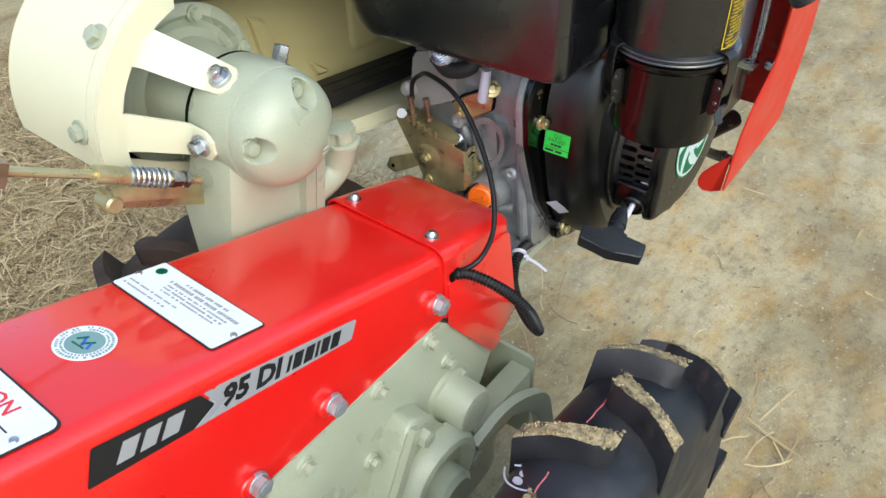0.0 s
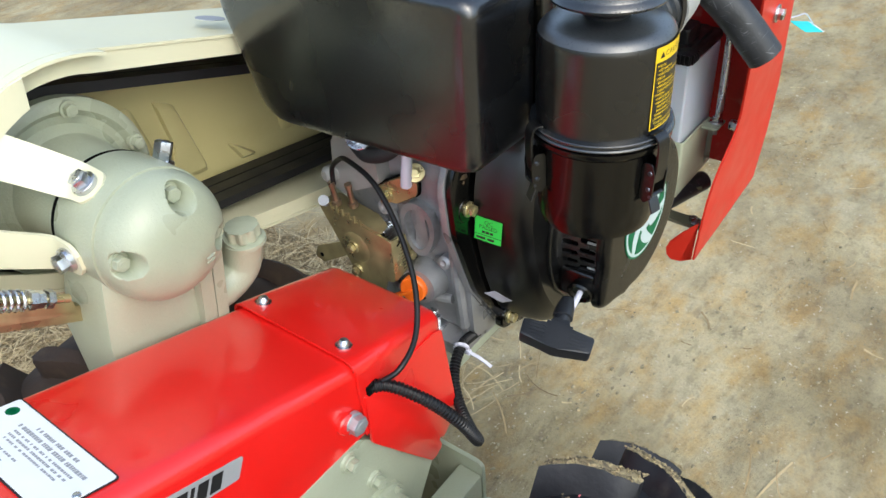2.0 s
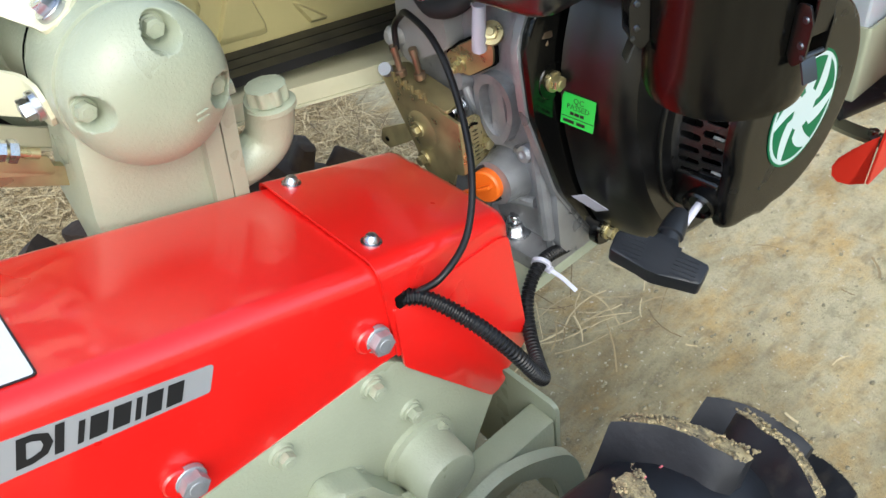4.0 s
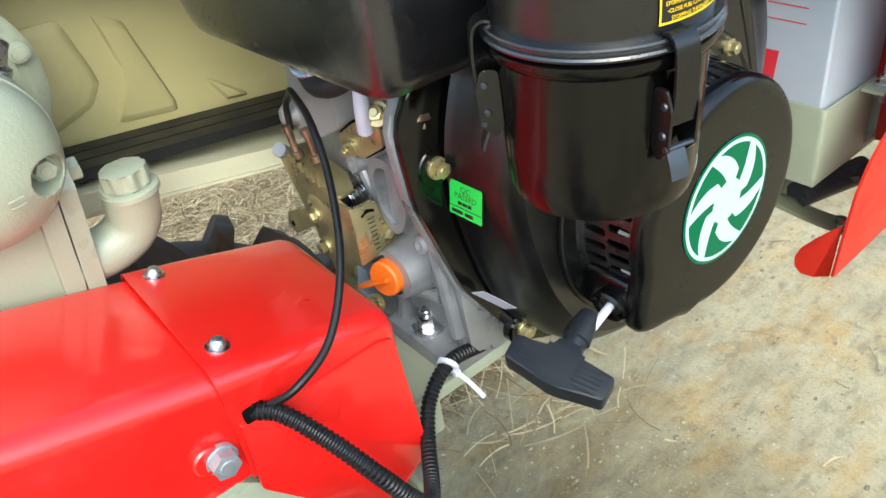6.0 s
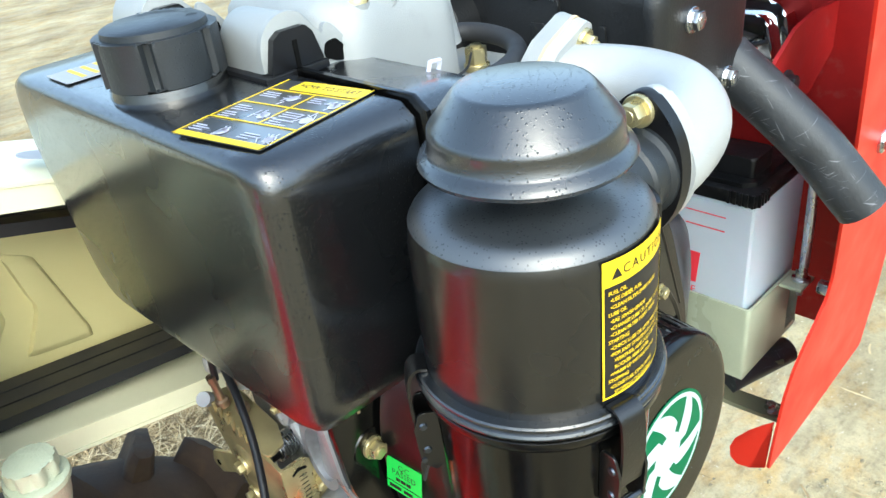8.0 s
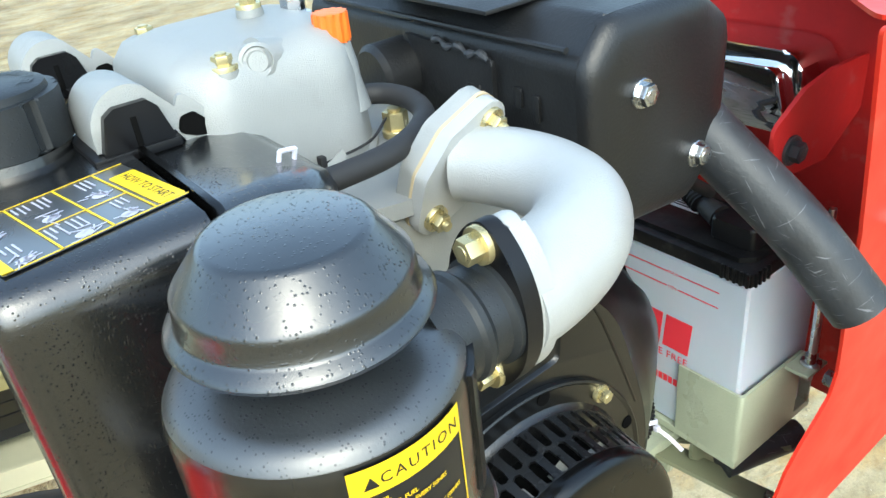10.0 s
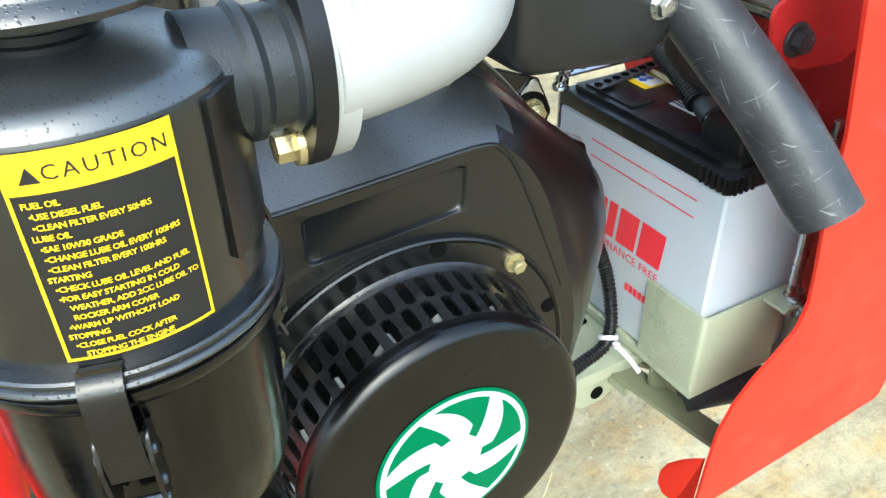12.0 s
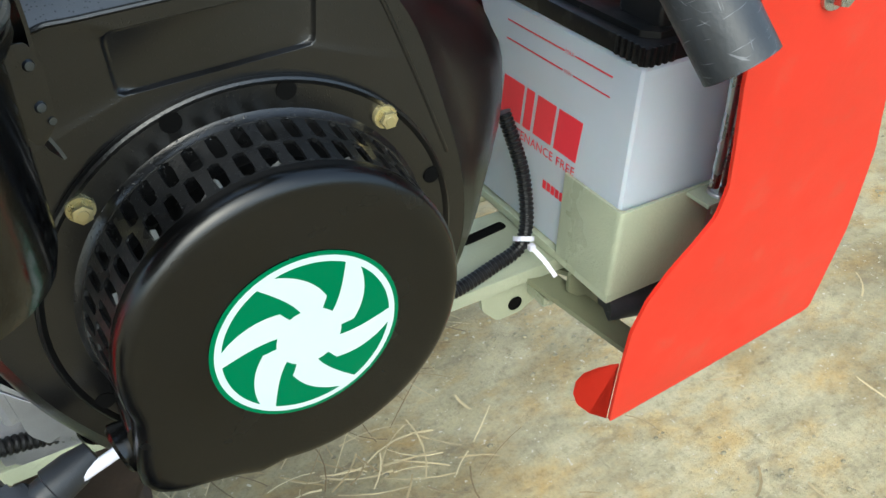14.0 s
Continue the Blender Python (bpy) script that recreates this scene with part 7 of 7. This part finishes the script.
arch = [(SX - 0.0195, 1.140)] + half_round(0.0195, 0.0215) + [(SX + 0.0195, 1.140)]
arch_in = [(SX - 0.0175, 1.140)] + half_round(0.0175, 0.0195) + [(SX + 0.0175, 1.140)]
arm_out = [(SX - 0.0205, 1.141)] + half_round(0.0205, 0.0225, 180, 60) + fillet([(SX + 0.026, 1.1635), (0.262, 1.139), (0.274, 1.131), (0.275, 1.112), (0.262, 1.106), (0.246, 1.124), (SX + 0.0205, 1.141)], [0.02, 0.01, 0.003, 0.003, 0.006, 0.01, 0.002])
for y in (-0.026, 0.122):
    arm = part("tank_bracket", prism(arm_out, y, y + 0.004, "xz", 0.0008), ALU_PALE, engine, "aluminium tank bracket arm with rubber saddle")
    part("saddle", prism(arch + list(reversed(arch_in)), y + 0.004, y + 0.046, "xz", 0.0005), ALU_PALE, arm)
    block = fillet([(SX - 0.0195, 1.138), (SX - 0.0135, 1.1590), (SX - 0.008, 1.1625), (SX + 0.009, 1.1625), (SX + 0.0135, 1.158), (SX + 0.0195, 1.138)], 0.0025)
    rubber = part("rubber_block", prism(block, y - 0.005, y + 0.044, "xz", 0.0012), PLASTIC, arm)
    part("block_base", box(SX - 0.0245, SX + 0.021, y - 0.0065, y + 0.047, 1.1345, 1.1400, 0.0015), PLASTIC, rubber)
    part("block_slot", box(SX - 0.0015, SX + 0.0015, y - 0.0057, y - 0.0045, 1.1405, 1.1560, 0.0004), DARK, rubber)
    part("arm_window", prism(fillet([(SX + 0.0215, 1.139), (SX + 0.024, 1.1475), (SX + 0.032, 1.1485), (SX + 0.038, 1.142), (SX + 0.0405, 1.133), (SX + 0.030, 1.135)], 0.004), y - 0.0006, y + 0.0002, "xz"), DARK, arm)
    part("arm_foot", box(0.250, 0.274, y + 0.001, y + 0.018, 1.118, 1.1235, 0.001), ALU_PALE, arm)
    bolt((0.2605, y - 0.002 + 0.012, 1.1245), (0.1, 0, 1), 0.0062, BRASSY, arm, h=0.006, washer=1.4)

# ---- muffler and exhaust
mo = fillet([(0.443, 1.020), (0.545, 1.012), (0.578, 1.045), (0.580, 1.135), (0.545, 1.160), (0.462, 1.160), (0.440, 1.135)], 0.02)
muffler = part("muffler", prism(mo, -0.118, 0.190, "xz", 0.006), HEATED, engine, "black heat-resistant painted muffler box")
mo_o = ring_outline(mo, (0.51, 1.085), 72)
part("end_plate", loft([(-0.1165, mo_o), (-0.1205, grown(mo_o, (0.51, 1.085), 0.995)), (-0.1250, grown(mo_o, (0.51, 1.085), 0.965)), (-0.1285, grown(mo_o, (0.51, 1.085), 0.90)), (-0.1305, grown(mo_o, (0.51, 1.085), 0.80)), (-0.1310, grown(mo_o, (0.51, 1.085), 0.60))], "xz"), HEATED, muffler, smooth=60)
for x, z in ((0.484, 1.110), (0.543, 1.050)):
    bolt((x, -0.131, z), (0, -1, 0), 0.0074, STEEL, muffler, h=0.006, washer=1.3)
part("side_panel", prism(fillet([(-0.048, 1.040), (0.05, 1.040), (0.05, 1.133), (-0.048, 1.129)], 0.005), 0.4365, 0.4405, "yz", 0.001), HEATED, muffler)
for y, z, w, h in ((-0.072, 1.100, 0.008, 0.014), (-0.088, 1.094, 0.006, 0.018), (-0.070, 1.072, 0.012, 0.010), (-0.036, 1.100, 0.014, 0.010), (-0.030, 1.072, 0.012, 0.010)):
    part("dimple", prism(fillet([(y, z), (y + w, z), (y + w, z + h), (y, z + h)], 0.002), 0.4352 if y > -0.05 else 0.4388, 0.4410, "yz", 0.001), HEATED, muffler)
bead = []
for k in range(9):
    bead.append((0.4362, 0.012 - 0.0072 * k, 1.1335 - 0.0005 * k + 0.0018 * math.sin(k * 2.1)))
part("weld_bead", tube(bead, lambda u: 0.0024 + 0.0008 * math.sin(u * 30), 8), PIPE_BLACK, muffler, "rough grey weld bead")
part("lid_seam", tube([(0.4395, -0.112, 1.1445), (0.4385, 0.0, 1.1445), (0.4395, 0.18, 1.1445)], 0.0022, 8), HEATED, muffler)
part("heat_guard_lip", box(0.425, 0.56, -0.06, 0.10, 1.161, 1.164, 0.001), HEATED, muffler)
part("inlet_pipe", lathe([(0, 0), (0.024, 0), (0.024, 0.03), (0.020, 0.034), (0, 0.034)], aim((0.442, 0.055, 1.105), (-1, 0, 0)), 32), HEATED, muffler)
part("tail_pipe", tube([(0.562, -0.095, 1.075), (0.580, -0.140, 1.030), (0.598, -0.183, 0.985), (0.616, -0.2265, 0.929)], 0.0225, 32, open_end=0.05), PIPE_BLACK, engine, "scratched black exhaust tail pipe")
links = bmesh.new()
for k in range(14):
    c = Vector((0.480, -0.120, 1.008)).lerp(Vector((0.600, 0.02, 0.985)), k / 13)
    c.z -= 0.006 * math.sin(k / 13 * 3.14)
    own = bmesh.new()
    loop = [Vector((0.006 * math.cos(a), 0.0035 * math.sin(a), 0)) for a in np.linspace(0, 2 * math.pi, 11)]
    mm = Matrix.Translation(c) @ Matrix.Rotation(0.86, 4, "Z") @ Matrix.Rotation(1.57 * (k % 2), 4, "X")
    tube([mm @ p for p in loop], 0.0012, 6, smooth=False, bm=links)
part("chain", links, STEEL, engine, "thin steel chain")
part("battery_cable", tube([(0.60, -0.09, 1.02), (0.63, -0.06, 0.985), (0.665, -0.045, 0.955), (0.70, -0.04, 0.93)], 0.006, 12), RUBBER, engine, "black battery cable")

# ---------------------------------------------------------------- battery in its tray
battery = thing("battery", (0.715, 0, 0.67), "white plastic battery with black lid and red print in tray", "battery")
case = part("case", box(0.6555, 0.778, -0.1175, 0.104, 0.672, 0.876, 0.006, 3), CASE, battery, "milky white battery case")
lid = part("lid", box(0.6545, 0.779, -0.1185, 0.105, 0.8765, 0.8915, 0.003), LID, battery, "black battery lid")
part("lid_top", prism(fillet([(0.665, -0.098), (0.676, -0.109), (0.757, -0.109), (0.768, -0.098), (0.768, 0.096), (0.665, 0.096)], 0.004), 0.891, 0.8965, "xy", 0.002), LID, lid)
for x0, x1, y0, y1 in ((0.672, 0.700, 0.02, 0.088), (0.745, 0.762, -0.05, 0.09)):
    part("lid_ridge", box(x0, x1, y0, y1, 0.896, 0.8985, 0.0012), LID, lid)
part("terminal_cover", prism(fillet([(0.680, -0.102), (0.680, -0.056), (0.716, -0.056), (0.724, -0.070), (0.724, -0.102)], 0.005), 0.896, 0.9175, "xy", 0.004, 3), PLASTIC, lid)
part("terminal_boot", lathe([(0, 0), (0.012, 0), (0.010, 0.018), (0.007, 0.030), (0, 0.030)], aim((0.697, -0.055, 0.910), (0.25, 0.95, 0.15)), 24), RUBBER, lid)
conduit([(0.701, -0.030, 0.914), (0.714, 0.006, 0.924), (0.726, 0.045, 0.932), (0.735, 0.085, 0.935), (0.735, 0.13, 0.92)], 0.0105, battery, name="terminal_hose", label="black corrugated battery cable hose")
for k in range(5):
    part("lid_rib", box(0.6515, 0.6545, -0.1170 + k * 0.0064, -0.1140 + k * 0.0064, 0.878, 0.8925, 0.0008), LID, lid)
for k in range(4):
    part("lid_rib", box(0.658 + k * 0.0064, 0.661 + k * 0.0064, -0.1215, -0.1185, 0.878, 0.8925, 0.0008), LID, lid)
strap = part("hold_down_strap", strip([(0.667, 0.0671, 0.902), (0.69, 0.071, 0.9025), (0.73, 0.078, 0.9025), (0.795, 0.090, 0.902)], 0.015, 0.0014, (-0.17, 0.98, 0)), PIPE_BLACK, battery, "dark perforated steel battery strap")
for k in range(10):
    at = Vector((0.672 + k * 0.0128, 0.0680 + k * 0.00226, 0.9036))
    part("strap_hole", lathe([(0, 0), (0.0042, 0), (0.0042, 0.0005), (0, 0.0005)], Matrix.Translation(at), 14), DARK, strap)
part("lid_rail", tube([(0.744, 0.074, 0.9005), (0.734, -0.023, 0.9005)], 0.0026, 8, smooth=False), CREAM_DEEP, lid, "pale lid rail")
lm = facing((0.720, -0.006, 0.8968), (0, -1, 0), (1, 0, 0))
part("paper_label", sheet(rect(0.033, 0.023), 0.0004, lm), WHITE, lid, "white printed label")
bars([(-0.015, 0.006 - k * 0.0042, 0.010 + 0.012 * (k % 2), 0.0016) for k in range(4)], lm @ Matrix.Translation((0, 0, 0.0005)), INK, lid, "label_print")
lm = facing((0.728, 0.066, 0.8968), (0, -1, 0), (1, 0, 0))
warn = part("warning_label", sheet(rect(0.037, 0.030), 0.0004, lm), YELLOW, lid, "yellow, white and blue warning label")
part("white_field", sheet(rect(0.033, 0.020, 0, 0, 0.003), 0.0002, lm @ Matrix.Translation((0, 0, 0.0005))), WHITE, warn)
for x, y in ((-0.010, 0.007), (-0.010, -0.002), (0.0, 0.007), (0.0, -0.002)):
    part("blue_disc", lathe([(0, 0), (0.0042, 0), (0.0042, 0.0002), (0, 0.0002)], lm @ Matrix.Translation((x, y, 0.0008)), 18), BLUE_INK, warn)
mf = facing((0.6552, 0, 0), (0, -1, 0), (0, 0, 1))
for z, w0, w1 in ((0.8585, -0.05, 0.030), (0.8585, 0.043, 0.088), (0.842, -0.05, 0.030), (0.842, 0.043, 0.088)):
    part("level_line", sheet(rect(w1 - w0, 0.0013, 0, (w0 + w1) / 2, z), 0.0002, mf), RED_INK, case, smooth=0)
lettering("level_word", "MAX", 0.0052, RED_INK, case, mf @ Matrix.Translation((0.0365, 0.8585, 0.0002)))
lettering("level_word", "MIN", 0.0052, RED_INK, case, mf @ Matrix.Translation((0.0365, 0.842, 0.0002)))
for x, w in ((-0.088, 0.031), (-0.053, 0.031), (-0.0180, 0.0115), (-0.0020, 0.0260), (0.0280, 0.0310)):
    part("logo_block", sheet([(x, 0.7690), (x + w, 0.7690), (x + w + 0.0035, 0.8080), (x + 0.0035, 0.8080)], 0.0003, mf), RED_INK, case, smooth=0)
lettering("print", "MAINTENANCE FREE", 0.0122, RED_INK, case, mf @ Matrix.Translation((0.000, 0.7590, 0.0002)), spacing=1.05, lean=0.0001)
bars([(0.019 + k * 0.0062, 0.7275, 0.0048, 0.0085) for k in range(5)], mf, RED_INK, case, "type_bars")

tray = thing("battery_tray", (0.715, -0.1, 0.66), "olive painted sheet metal battery tray bolted to the frame", "tray")
tp = [(0.651, -0.052), (0.651, -0.1255), (0.755, -0.1255), (0.755, -0.1225), (0.654, -0.1225), (0.654, -0.052)]
part("tray_wall", prism(fillet(tp, [0.0005, 0.006, 0.0005, 0.0005, 0.004, 0.0005], 4), 0.671, 0.757, "xy", 0.0004), OLIVE, tray)
part("tray_floor", box(0.652, 0.79, -0.124, 0.11, 0.662, 0.671, 0.001), OLIVE, tray)
part("tray_front", box(0.785, 0.788, -0.124, 0.11, 0.67, 0.73, 0.001), OLIVE, tray)
part("tray_brace", prism(fillet([(0.652, 0.662), (0.652, 0.64), (0.70, 0.60), (0.72, 0.60), (0.72, 0.662)], 0.006), -0.075, -0.071, "xz", 0.0008), OLIVE_DARK, tray)
part("hold_down_ear", box(0.722, 0.757, -0.150, -0.125, 0.752, 0.756, 0.001), OLIVE, tray)
part("hold_down_rod", tube([(0.745, -0.140, 0.735), (0.742, -0.140, 0.80), (0.740, -0.138, 0.93)], 0.0035, 10), STEEL, tray)
bolt((0.744, -0.140, 0.757), (0, 0, 1), 0.007, STEEL, tray, stud=0.004)
strap = part("hold_down_strap", box(0.655, 0.80, 0.094, 0.112, 0.9055, 0.908, 0.0006), STEEL, tray, "perforated zinc hold-down strap")
for k in range(9):
    part("strap_hole", lathe([(0, 0), (0.0048, 0), (0.0048, 0.0004), (0, 0.0004)], aim((0.663 + k * 0.016, 0.103, 0.9081), (0, 0, 1)), 16), DARK, strap)
for x in (0.662, 0.793):
    part("strap_leg", box(x - 0.005, x + 0.005, 0.1065, 0.1095, 0.668, 0.9055, 0.0006), STEEL, strap)

# ---------------------------------------------------------------- hanging tag
tag = thing("hanging_tag", (0.93, -0.19, 0.86), "turquoise card tag hanging on a thin white string", "tag")
tm = facing((0.925, -0.200, 0.858), (0.93, -0.10, -0.30), (0.20, 0.9, 0.35))
part("card", sheet(rect(0.085, 0.030, 0.004), 0.0008, tm), TEAL, tag)
part("card_edge", sheet(rect(0.012, 0.029, 0.003, 0.046, 0.0), 0.0008, tm), WHITE, tag)
part("string", tube([(0.800, -0.198, 0.912), (0.850, -0.200, 0.900), (0.905, -0.200, 0.885), (0.958, -0.202, 0.851)], 0.0012, 6), TIE, tag)
